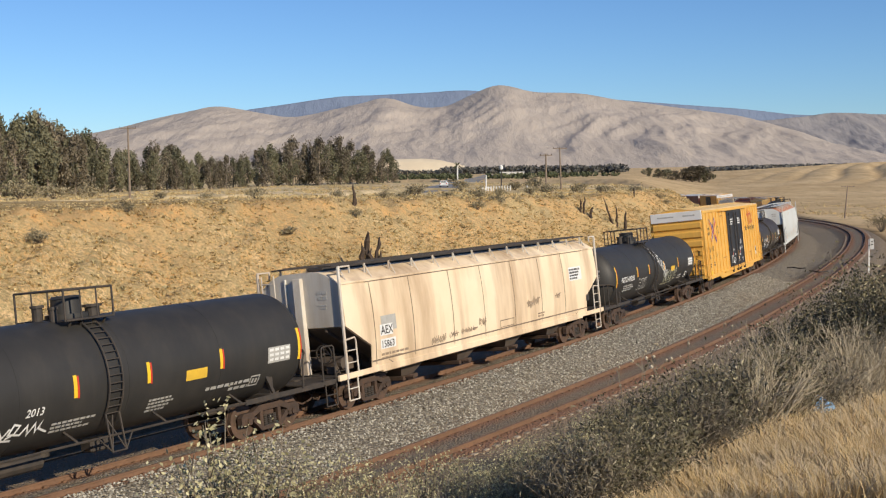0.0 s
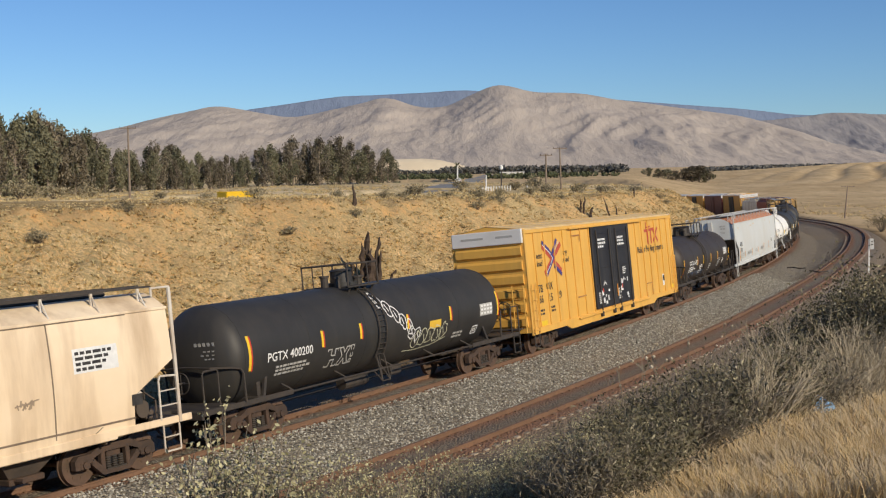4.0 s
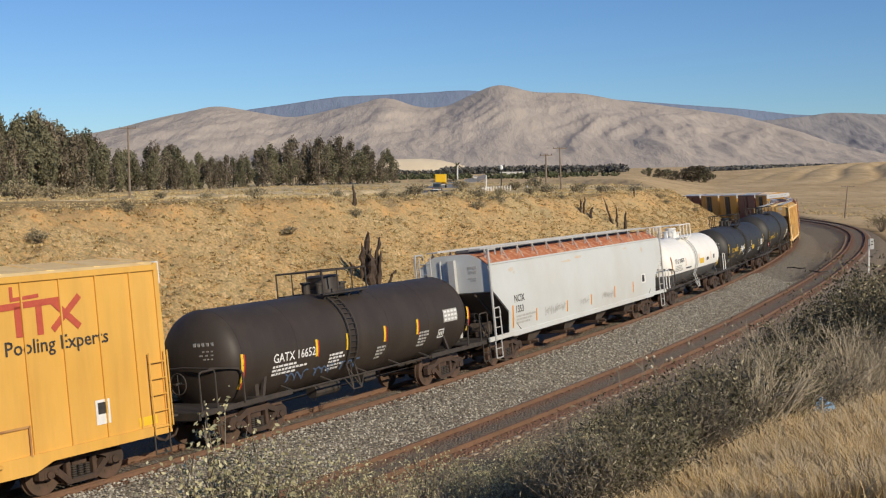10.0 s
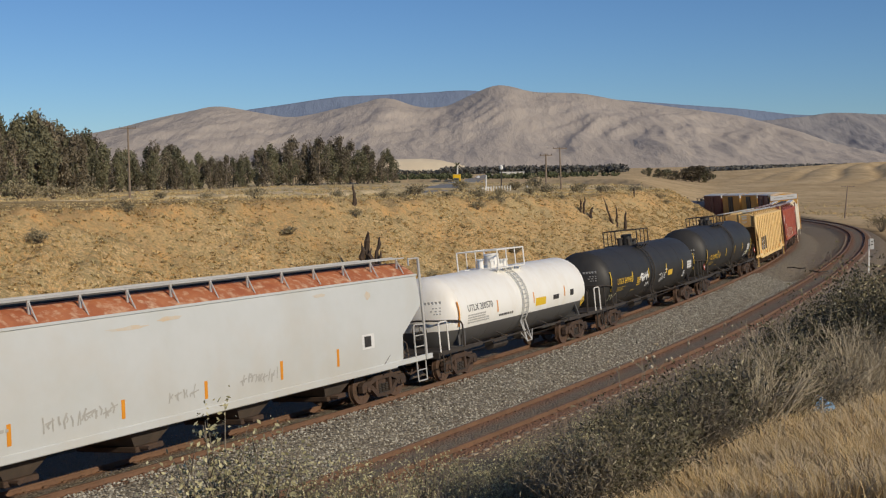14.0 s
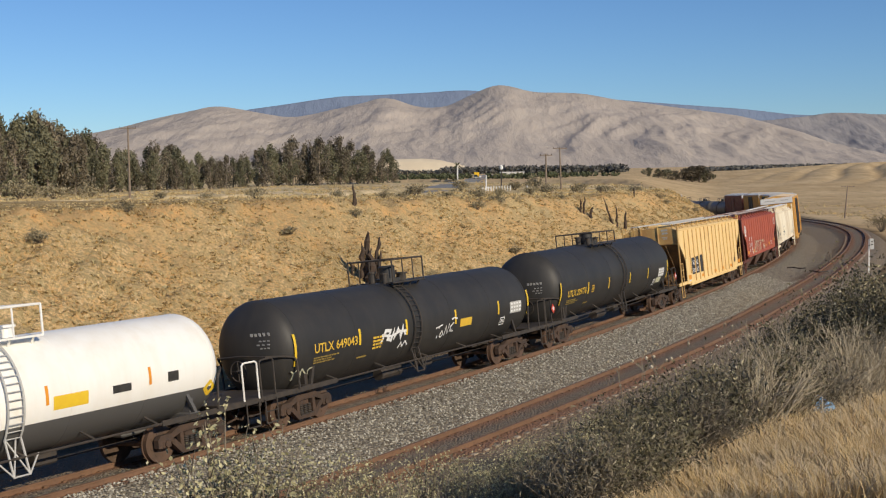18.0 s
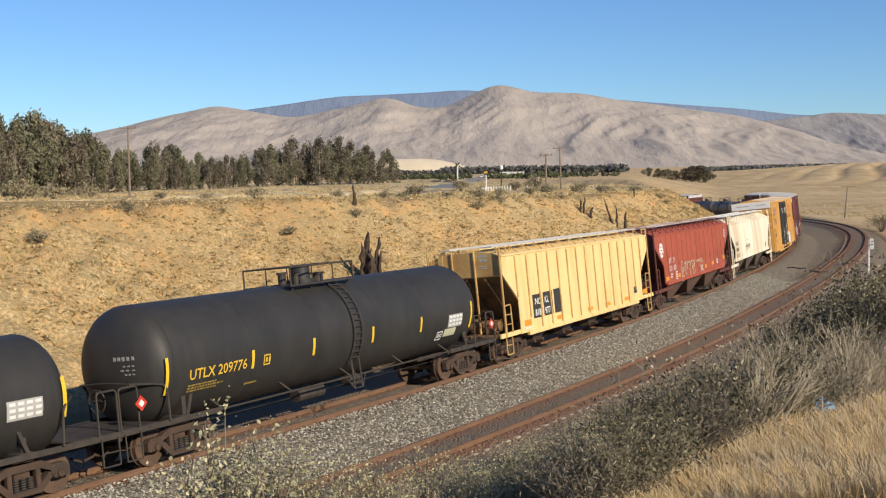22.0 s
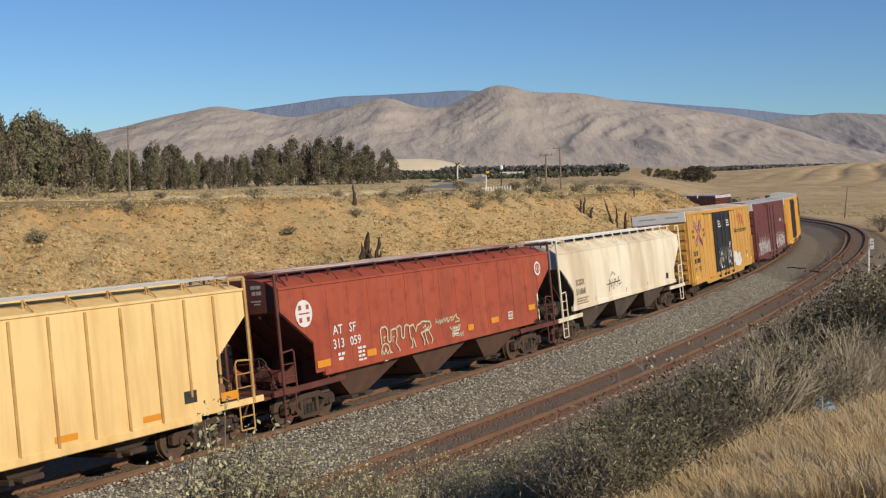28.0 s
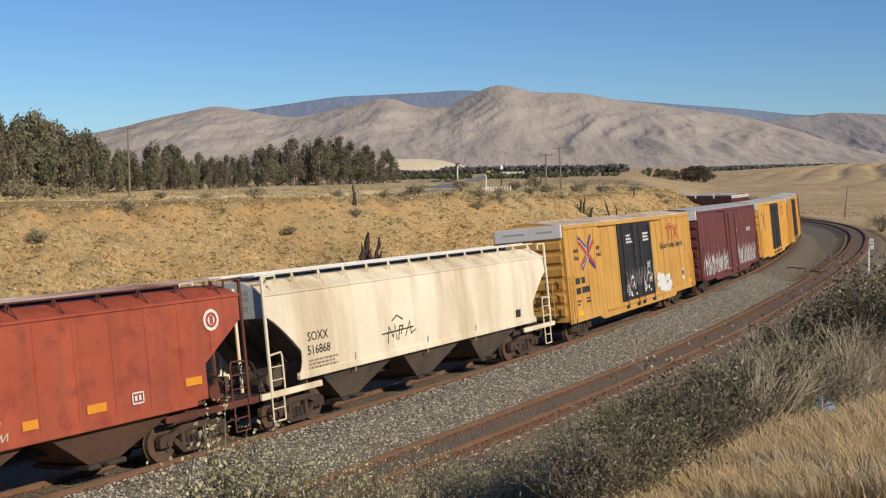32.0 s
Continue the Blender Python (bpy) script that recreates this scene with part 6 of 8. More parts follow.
for path, w in (([(-2.55, 1.78), (-2.3, 2.12), (-2.05, 2.1), (-2.2, 1.85), (-2.0, 1.8), (-1.8, 2.14), (-1.85, 1.82), (-1.6, 2.1), (-1.45, 1.85), (-1.3, 2.16), (-1.2, 1.9)], 0.10), ([(-2.5, 2.0), (-2.0, 1.92), (-1.5, 2.02), (-1.15, 2.0)], 0.08),
                ([(-1.5, 1.5), (-1.4, 1.66), (-1.28, 1.52), (-1.15, 1.68), (-1.0, 1.55)], 0.045), ([(0.72, 1.86), (1.12, 1.92)], 0.04), ([(0.92, 1.88), (0.86, 1.52)], 0.04), ([(1.0, 1.56), (1.12, 1.74), (1.22, 1.60), (1.08, 1.52), (1.0, 1.58)], 0.04),
                ([(1.3, 1.56), (1.38, 1.86), (1.5, 1.6), (1.58, 1.92)], 0.04), ([(1.86, 1.92), (1.66, 1.82), (1.66, 1.66), (1.84, 1.76), (1.66, 1.66), (1.86, 1.64)], 0.04), ([(1.75, 2.04), (1.9, 2.08), (2.1, 2.04)], 0.05)):
    part("graffiti", stroke(Geo(), path, w, surf_h), M_LETTER_WHITE, car_h, "white sprayed tag")
g = Geo()
stroke(g, scribble(rr, 1.0, 0.3, 3), 0.04, surf_h, -6.9, 1.25)
part("graffiti", g, M_SPRAY_PALE, car_h, "dull green sprayed scrawl")
label_patch(car_i, "yellow_panel", 5.35, 1.52, 0.75, 0.25, M_SPRAY_PALE, surf_i, "pale yellow sprayed patch")
box_mark(car_i, -4.0, 1.88, surf_i, M_LETTER_YELLOW, 0.26, 0.28)

for x in (-8.42, 8.42):
    d = part("hazard_placard", Geo().box((x, -1.42, 1.62), (0.27, 0.012, 0.27), Matrix.Rotation(math.pi / 4, 4, "Y")), M_STRIPE_RED, car_i, "red and white diamond placard")
    part("placard_centre", Geo().box((x, -1.43, 1.62), (0.13, 0.012, 0.13), Matrix.Rotation(math.pi / 4, 4, "Y")), M_LETTER_WHITE, d)

# J: yellow hopper
flat_j = lambda z: surf_j(z) + 0.052
label_patch(car_j, "black_panel", -5.72, 1.42, 0.86, 0.90, M_LETTER_BLACK, surf_j, "black name panel")
label_patch(car_j, "black_panel", -4.72, 1.42, 0.90, 0.92, M_LETTER_BLACK, surf_j, "black name panel")
label_patch(car_j, "black_panel", -3.66, 1.42, 0.74, 0.95, M_LETTER_BLACK, surf_j, "blank black panel")
lettering(car_j, "car_lettering", [("NO", -5.52, 1.92, 0.36), ("KL", -4.62, 1.92, 0.36), ("818", -5.56, 1.50, 0.36), ("977", -4.64, 1.50, 0.36)], M_LETTER_WHITE, lambda z: surf_j(z) + 0.004)
for x in (-6.6, -3.5, -0.2, 1.9, 4.4, 7.0):
    label_patch(car_j, "orange_strip", x, 1.14 + (0.08 if abs(x) > 6 else 0), 0.62, 0.15 if abs(x) < 6 else 0.22, M_ORANGE, surf_j, "orange reflective strip")
label_patch(car_j, "black_label", 5.75, 1.36, 0.42, 0.30, M_LETTER_BLACK, surf_j)
small_print(car_j, -6.6, 1.10, 0.7, 1, 0.07, M_LETTER_WHITE, surf_j)

# K: red hopper
def ring_mark(car, cx, cz, r, surf, mtl, cross):
    g = Geo()
    n = 24
    on_side(g, [(r * math.cos(2 * math.pi * k / n), r * math.sin(2 * math.pi * k / n)) for k in range(n)], [tuple(range(n))], cx, cz, surf, 0.028)
    disc = part("round_emblem", g, M_LETTER_WHITE, car, "round white emblem")
    h = Geo()
    q = r * 0.78
    if cross:
        for sx in (-1, 1):
            for sz in (-1, 1):
                patch(h, cx + sx * r * 0.45 - 0.065, cz + sz * r * 0.45 - 0.065, 0.13, 0.13, surf, 0.034, 1)
        patch(h, cx - q * 0.8, cz - 0.02, q * 1.6, 0.04, surf, 0.034, 2)
    else:
        pts = [(cx + q * 0.75 * math.cos(a), cz + q * 0.75 * math.sin(a)) for a in np.linspace(0, 2 * math.pi, 17)]
        stroke(h, pts, 0.07, surf, 0, 0, 0.034)
        patch(h, cx - 0.06, cz - 0.1, 0.12, 0.2, surf, 0.036, 1)
    part("emblem_mark", h, mtl, disc)


ring_mark(car_k, -7.4, 3.08, 0.38, surf_k, M_RED, True)
ring_mark(car_k, 7.35, 3.30, 0.27, surf_k, M_RED, False)
ks = lambda z: surf_k(z) + 0.026
lettering(car_k, "car_lettering", [("AT", -6.15, 2.34, 0.38), ("SF", -5.35, 2.34, 0.38), ("313", -6.20, 1.94, 0.38), ("059", -5.36, 1.94, 0.38)], M_LETTER_WHITE, ks)
small_print(car_k, -6.0, 1.72, 0.4, 2, 0.08, M_LETTER_WHITE, ks)
small_print(car_k, -5.0, 1.78, 0.45, 4, 0.07, M_LETTER_WHITE, ks)
for x, z, w in ((-7.0, 1.50, 0.62), (-4.55, 1.50, 0.50), (3.3, 1.62, 0.55), (6.3, 1.78, 0.55), (1.6, 1.56, 0.4)):
    label_patch(car_k, "orange_strip", x, z, w, 0.20, M_ORANGE, ks, "orange reflective strip")
box_mark(car_k, 4.6, 1.62, ks, M_LETTER_WHITE)
GRAFFITI_PATHS = [
    [(-3.74, 1.76), (-3.75, 2.18), (-3.68, 2.26), (-3.47, 2.27), (-3.37, 2.17), (-3.39, 1.84), (-3.33, 1.78), (-3.22, 1.81), (-3.18, 2.12), (-2.99, 2.16), (-2.85, 2.12), (-2.86, 1.91), (-2.95, 1.70), (-2.77, 1.49), (-2.77, 1.37), (-3.00, 1.35), (-3.16, 1.39), (-3.33, 1.53)],
    [(-2.86, 2.17), (-2.66, 2.23), (-2.59, 2.16), (-2.61, 1.88), (-2.55, 1.81), (-2.46, 1.83), (-2.38, 2.16), (-2.28, 2.20), (-2.12, 2.15), (-2.10, 1.80), (-2.00, 1.68), (-2.01, 1.50), (-2.19, 1.39), (-2.34, 1.37)],
    [(-2.09, 2.12), (-1.88, 2.17), (-1.75, 1.93), (-1.65, 2.11), (-1.48, 2.14), (-1.33, 2.20), (-0.86, 2.15), (-0.80, 1.99), (-0.96, 1.89), (-1.24, 1.88), (-1.45, 1.84), (-1.28, 1.58), (-1.30, 1.41), (-1.45, 1.34), (-1.69, 1.38), (-1.82, 1.43), (-1.93, 1.73)],
    [(-0.96, 1.84), (-0.77, 1.57), (-0.93, 1.35), (-1.03, 1.37), (-1.14, 1.58), (-1.21, 1.83)],
    [(-1.31, 1.99), (-1.14, 2.06), (-1.13, 1.94), (-1.31, 1.89), (-1.06, 1.93), (-0.94, 2.02), (-0.94, 1.91)],
    [(-3.61, 1.83), (-3.59, 1.96), (-3.51, 1.97)],
    [(-3.11, 1.77), (-3.11, 1.91), (-3.02, 1.93)],
    [(-0.48, 2.19), (-0.49, 1.99), (-0.49, 2.08), (-0.34, 2.09), (-0.34, 2.19), (-0.33, 2.01), (-0.22, 2.13), (-0.20, 2.01), (-0.09, 2.12), (-0.05, 2.02), (0.01, 2.16), (0.12, 2.05), (0.25, 2.14)],
    [(0.14, 2.14), (0.37, 2.15), (0.25, 2.15), (0.27, 2.00), (0.41, 2.07), (0.46, 2.14), (0.60, 2.15), (0.51, 2.03), (0.63, 2.05), (0.76, 2.17), (0.90, 2.19), (0.86, 2.10), (1.05, 2.04), (1.03, 1.96), (0.76, 1.96)],
    [(0.39, 1.83), (0.46, 1.73), (0.59, 1.84), (0.50, 1.64), (0.64, 1.78), (0.72, 1.80), (0.68, 1.65), (0.80, 1.80), (0.84, 1.68), (0.96, 1.82), (1.07, 1.83), (0.99, 1.68)],
    [(0.51, 1.60), (0.62, 1.62), (0.63, 1.51), (0.52, 1.49), (0.50, 1.58), (0.74, 1.59), (0.85, 1.59), (0.71, 1.50), (0.86, 1.49), (0.94, 1.60), (0.90, 1.43), (1.08, 1.57), (1.08, 1.44), (1.23, 1.59), (1.21, 1.41)],
]
for k, path in enumerate(GRAFFITI_PATHS):
    part("graffiti", stroke(Geo(), path, 0.055 if k < 4 else 0.04, ks), M_SPRAY_PALE, car_k, "pale outlined graffiti letters")
cx, cz = -3.55, 1.51
part("graffiti", stroke(Geo(), [(cx + 0.24 * math.cos(a), cz + 0.26 * math.sin(a)) for a in np.linspace(0, 2 * math.pi, 15)], 0.05, ks), M_SPRAY_PALE, car_k, "pale outlined graffiti face")
part("graffiti", stroke(Geo(), [(cx - 0.2, cz + 0.08), (cx - 0.1, cz - 0.08), (cx, cz + 0.1), (cx + 0.08, cz - 0.1), (cx + 0.2, cz + 0.06)], 0.045, ks), M_SPRAY_PALE, car_k)
small_print(car_k, 0.6, 1.74, 0.45, 3, 0.06, M_LETTER_WHITE, ks)

# L: cream hopper
lettering(car_l, "car_lettering", [("SOXX", -6.9, 2.30, 0.36), ("516868", -6.95, 1.92, 0.36)], M_LETTER_BLACK, surf_l)
small_print(car_l, -6.9, 1.72, 1.4, 4, 0.06, M_SPRAY_DARK, surf_l)
g = Geo()
for pts in ([(-2.9, 1.75), (-2.8, 2.25), (-2.6, 1.9), (-2.45, 2.3), (-2.4, 1.8)], [(-2.3, 1.8), (-2.2, 2.2), (-2.0, 2.2), (-2.15, 1.95)], [(-1.9, 1.85), (-1.6, 2.3), (-1.55, 1.9), (-1.3, 2.0)], [(-3.2, 2.05), (-1.4, 2.1)], [(-2.6, 2.4), (-2.3, 2.55), (-2.0, 2.4)]):
    stroke(g, pts, 0.045, surf_l)
part("graffiti", g, M_LETTER_BLACK, car_l, "black sprayed tag")
for x in (-4.7, -0.6, 2.6):
    label_patch(car_l, "dark_strip", x, 1.15, 0.07, 0.55, M_SPRAY_DARK, surf_l)
label_patch(car_l, "black_label", 5.7, 1.62, 0.40, 0.28, M_LETTER_BLACK, surf_l)

# ---- plants: leaf clouds and stems ----
def leaf_material(name, c1, c2, rough=0.7, c3=None, drift=None):
    m = bpy.data.materials.new(name)
    m.use_nodes = True
    nd, ln = m.node_tree.nodes, m.node_tree.links
    bsdf = nd["Principled BSDF"]
    bsdf.inputs["Roughness"].default_value = rough
    bsdf.inputs["Specular IOR Level"].default_value = 0.25
    geo = nd.new("ShaderNodeNewGeometry")
    ramp = nd.new("ShaderNodeValToRGB")
    ramp.color_ramp.elements[0].color = (*c1, 1)
    ramp.color_ramp.elements[1].color = (*c2, 1)
    if c3:
        e = ramp.color_ramp.elements.new(0.9)
        e.color = (*c2, 1)
        ramp.color_ramp.elements[2].color = (*c3, 1)
    ln.new(geo.outputs["Random Per Island"], ramp.inputs[0])
    oi = nd.new("ShaderNodeObjectInfo")
    hs = nd.new("ShaderNodeHueSaturation")
    mr = nd.new("ShaderNodeMapRange")
    mr.inputs["To Min"].default_value, mr.inputs["To Max"].default_value = 0.75, 1.25
    ln.new(oi.outputs["Random"], mr.inputs["Value"])
    ln.new(mr.outputs[0], hs.inputs["Value"])
    ln.new(ramp.outputs[0], hs.inputs["Color"])
    ln.new(hs.outputs[0], bsdf.inputs["Base Color"])
    if drift:
        n = nd.new("ShaderNodeTexNoise")
        n.inputs["Scale"].default_value, n.inputs["Detail"].default_value = 1.7, 4
        ln.new(geo.outputs["Position"], n.inputs["Vector"])
        span = nd.new("ShaderNodeMapRange")
        span.inputs["From Min"].default_value, span.inputs["From Max"].default_value = 0.44, 0.66
        ln.new(n.outputs["Fac"], span.inputs["Value"])
        mx = nd.new("ShaderNodeMix")
        mx.data_type = "RGBA"
        ln.new(span.outputs[0], mx.inputs["Factor"])
        ln.new(hs.outputs[0], mx.inputs["A"])
        mx.inputs["B"].default_value = (*drift, 1)
        ln.new(mx.outputs["Result"], bsdf.inputs["Base Color"])
    return m


M_GUM = leaf_material("gum_leaves", (0.095, 0.094, 0.056), (0.23, 0.215, 0.13))
M_GUM_BROWN = leaf_material("brownish_gum_leaves", (0.095, 0.080, 0.058), (0.21, 0.175, 0.12))
M_CITRUS = leaf_material("citrus_leaves", (0.070, 0.080, 0.042), (0.13, 0.14, 0.072))
# Grey instead of green: the leaf colour carries the distance haze.
M_HAZY_WOOD = leaf_material("hazed_far_tree_leaves", (0.100, 0.100, 0.092), (0.150, 0.146, 0.132))
M_SALTBUSH = leaf_material("grey_green_leaves", (0.30, 0.275, 0.145), (0.54, 0.50, 0.30), c3=(0.60, 0.55, 0.36))
M_DARKBUSH = leaf_material("dark_green_leaves", (0.055, 0.050, 0.028), (0.19, 0.165, 0.095), c3=(0.42, 0.37, 0.24))
M_GREYBUSH = leaf_material("grey_brown_leaves", (0.085, 0.068, 0.046), (0.24, 0.205, 0.14), c3=(0.50, 0.45, 0.33))
M_SAGE = leaf_material("dry_sage_leaves", (0.22, 0.185, 0.11), (0.40, 0.34, 0.21))
M_STRAW = leaf_material("dry_grass_blades", (0.40, 0.25, 0.10), (0.95, 0.69, 0.32), 0.5, (0.97, 0.87, 0.62), drift=(0.50, 0.39, 0.23))
M_DRAB_GRASS = leaf_material("drab_dead_grass", (0.30, 0.23, 0.14), (0.62, 0.50, 0.33), 0.7)
M_TUFT = leaf_material("bank_grass_tufts", (0.42, 0.315, 0.15), (0.66, 0.49, 0.245), 0.9)
M_SCRUB = leaf_material("olive_weeds", (0.30, 0.24, 0.12), (0.56, 0.45, 0.24), 0.9)
M_PALE_TWIG = leaf_material("pale_dead_twigs", (0.30, 0.25, 0.17), (0.56, 0.48, 0.35), 0.8)
M_BARK = mat("grey_brown_bark", (0.22, 0.17, 0.13), (0.32, 0.26, 0.20), 1.5, 0.9, 0, 0.3)
M_TWIG = mat("brown_twigs", (0.12, 0.09, 0.06), (0.20, 0.16, 0.11), 3.0, 0.9)
M_GREY_TWIG = mat("grey_twigs", (0.17, 0.14, 0.10), (0.27, 0.23, 0.17), 3.0, 0.9)
M_CHAR = mat("charred_wood", (0.050, 0.036, 0.028), (0.10, 0.07, 0.05), 3.0, 0.95, 0, 0.4)
M_POLE = mat("weathered_pole_wood", (0.20, 0.15, 0.11), (0.28, 0.22, 0.16), 1.5, 0.9, 0, 0.2)
M_POST_WHITE = mat("white_painted_post", (0.78, 0.77, 0.73), (0.66, 0.64, 0.60), 3.0, 0.6)


def leaf_quads(centres, rng, length, width, droop=0.0):
    """Small bent leaves or leaf sprays round the given points, as arrays of vertices and faces."""
    n = len(centres)
    d = rng.normal(size=(n, 3))
    d[:, 2] -= droop
    d /= np.linalg.norm(d, axis=1)[:, None]
    e = np.cross(d, rng.normal(size=(n, 3)))
    e /= np.linalg.norm(e, axis=1)[:, None] + 1e-9
    k = rng.uniform(0.6, 1.3, (n, 1))
    a, b = d * length * k / 2, e * width * k / 2
    v = np.stack([centres - a, centres + b, centres + a, centres - b], 1).reshape(-1, 3)
    f = np.arange(4 * n).reshape(-1, 4)
    return v, f


def mesh_of(name, v, f, material):
    me = bpy.data.meshes.new(name)
    me.from_pydata(v.tolist(), [], f.tolist())
    me.materials.append(material)
    return me


def gum_tree(label, height, seed, material):
    """Tall ragged gum tree: trunk, limbs and hanging leaf sprays in separate lumps."""
    rng = np.random.RandomState(seed)
    tree = thing("gum_tree", label, "tree", group="row of gum trees")
    g = Geo()
    pts = [(rng.uniform(-0.03, 0.03) * height * k / 6, rng.uniform(-0.03, 0.03) * height * k / 6, height * 0.92 * k / 6) for k in range(7)]
    for k in range(6):
        g.rod(pts[k], pts[k + 1], height * 0.020 * (1 - k / 6.6), 7, height * 0.020 * (1 - (k + 1) / 6.6))
    part("trunk", g, M_BARK, tree, smooth=True)
    lumps = []
    for k in range(22):
        z = height * rng.uniform(0.16, 0.97)
        spread = height * (0.27 * (1 - abs(z / height - 0.42)) + 0.01) * (0.5 if z > 0.8 * height else 1)
        a = rng.uniform(0, 2 * math.pi)
        q = rng.uniform(0.2, 1.0)
        base = Vector(pts[min(6, int(z / height * 6))])
        tip = Vector((base.x + spread * q * math.cos(a), base.y + spread * q * math.sin(a), z))
        start = Vector((base.x * 0.8, base.y * 0.8, z * 0.78))
        lg = Geo()
        lg.rod(start, tip, height * 0.006, 5, height * 0.002)
        part("limb", lg, M_BARK, tree)
        lumps.append((np.array(tip), height * rng.uniform(0.055, 0.110)))
    lumps.append((np.array(pts[6]), height * 0.06))
    lumps.append((np.array([0, 0, height * 0.12]), height * 0.10))
    cs = []
    for c, r in lumps:
        p = rng.normal(size=(85, 3))
        p = p / np.linalg.norm(p, axis=1)[:, None] * (rng.uniform(0.1, 1.0, (85, 1)) ** 0.5) * r
        p[:, 2] *= 1.9
        cs.append(c + p)
    v, f = leaf_quads(np.concatenate(cs), rng, 0.056 * height, 0.021 * height, 1.2)
    part("crown", mesh_of("crown", v, f, material), None, tree)
    return tree


def bearing(u, d):
    """A ground point at depth d whose sideways place is u times the depth."""
    return Vector((u * d, d, float(ground_height(np.array([u * d]), np.array([d]))[0])))


def plant(template, p, scale, turn, lean=0.0):
    ob = copy_thing(template, Matrix.Translation(p) @ Matrix.Rotation(turn, 4, "Z") @ Matrix.Rotation(lean, 4, "X"))
    ob.scale = (scale, scale, scale) if isinstance(scale, float) else scale
    return ob


gums = [gum_tree("tall ragged grey-green gum tree in a windbreak", 10.0, 11 + k, M_GUM if k % 2 == 0 else M_GUM_BROWN) for k in range(6)]
TOPS_U = [-0.385, -0.35, -0.33, -0.305, -0.29, -0.262, -0.238, -0.222, -0.20, -0.178, -0.16, -0.146, -0.13, -0.11, -0.09, -0.07, -0.045]
TOPS_H = [11.5, 14.6, 12.6, 12.0, 9.6, 8.2, 11.8, 9.2, 8.4, 10.4, 9.6, 11.6, 12.6, 12.2, 13.4, 12.4, 11.6]
rng = np.random.RandomState(5)
first = True
for k in range(86):
    u = -0.392 + 0.348 * k / 85 + rng.uniform(-0.003, 0.003)
    d = 195 + 195 * max(0.0, (u + 0.392) / 0.348) ** 1.3 + rng.uniform(-8, 18)
    h = float(np.interp(u, TOPS_U, TOPS_H)) * rng.uniform(0.66, 1.08)
    p = bearing(u, d)
    t = gums[k % 6]
    if k < 6:
        t.matrix_world = Matrix.Translation(p)
        t.scale = (h / 10, h / 10, h / 10)
    else:
        plant(t, p, (h / 10 * rng.uniform(0.9, 1.35), h / 10 * rng.uniform(0.9, 1.35), h / 10), rng.uniform(0, 6.28))


def scattered(name, label, material, points, size, count, seed, length, width, kind="stuff", category="trees"):
    """Far foliage in one mesh: at each point a rounded, ragged clump of leaf sprays."""
    rg = np.random.RandomState(seed)
    cs = []
    for (x, y, z), (rw, rh) in zip(points, size):
        p = rg.normal(size=(count, 3))
        p = p / np.linalg.norm(p, axis=1)[:, None] * rg.uniform(0.5, 1.0, (count, 1))
        cs.append(np.array([x, y, z + rh * 0.5]) + p * np.array([rw, rw, rh * 0.55]))
    v, f = leaf_quads(np.concatenate(cs), rg, length, width)
    return tagged(new(name, mesh_of(name, v, f, material)), label, category, kind=kind)


# citrus orchard, far windbreaks and a grove on the right
pts, sz = [], []
for row in range(6):
    d = 430 + row * 34
    for u in np.arange(-0.052, 0.035 + row * 0.024, 5.2 / d):
        if abs(u * d - (d - 430) * 0.064 - 9.5) < 6:
            continue
        p = bearing(u + rng.uniform(-0.001, 0.001), d + rng.uniform(-1.5, 1.5))
        pts.append(p)
        sz.append((rng.uniform(2.4, 3.0), rng.uniform(1.9, 2.5)))
scattered("citrus_orchard", "dense dark green citrus orchard in rows on the plain", M_CITRUS, pts, sz, 70, 1, 1.5, 0.8)
pts, sz = [], []
for k in range(120):
    u = -0.05 + 0.205 * k / 119
    if u < -0.005 and k % 3:
        continue
    pts.append(bearing(u, 1010 + rng.uniform(-15, 15)))
    sz.append((4.5, rng.uniform(5.2, 7.2) if u > 0 else rng.uniform(3.5, 5)))
scattered("far_windbreak", "dark row of trees far off on the plain", M_HAZY_WOOD, pts, sz, 60, 2, 3.0, 1.6)
pts, sz = [], []
for k in range(260):
    u = 0.225 + 0.17 * rng.uniform(0, 1)
    d = rng.uniform(1250, 1420)
    pts.append(bearing(u, d))
    sz.append((6.5, rng.uniform(3.2, 4.6)))
scattered("far_orchard", "dark green orchard band beyond the low hills", M_HAZY_WOOD, pts, sz, 40, 3, 4.0, 2.4)
for u, h in ((0.176, 5.2), (0.184, 5.0), (0.192, 6.2), (0.199, 5.6), (0.207, 7.4), (0.213, 9.0), (0.219, 9.6), (0.224, 7.0)):
    plant(gums[int(u * 1000) % 6], bearing(u, 700), (h / 10 * 3.4, h / 10 * 3.4, h / 10), rng.uniform(0, 6.28))


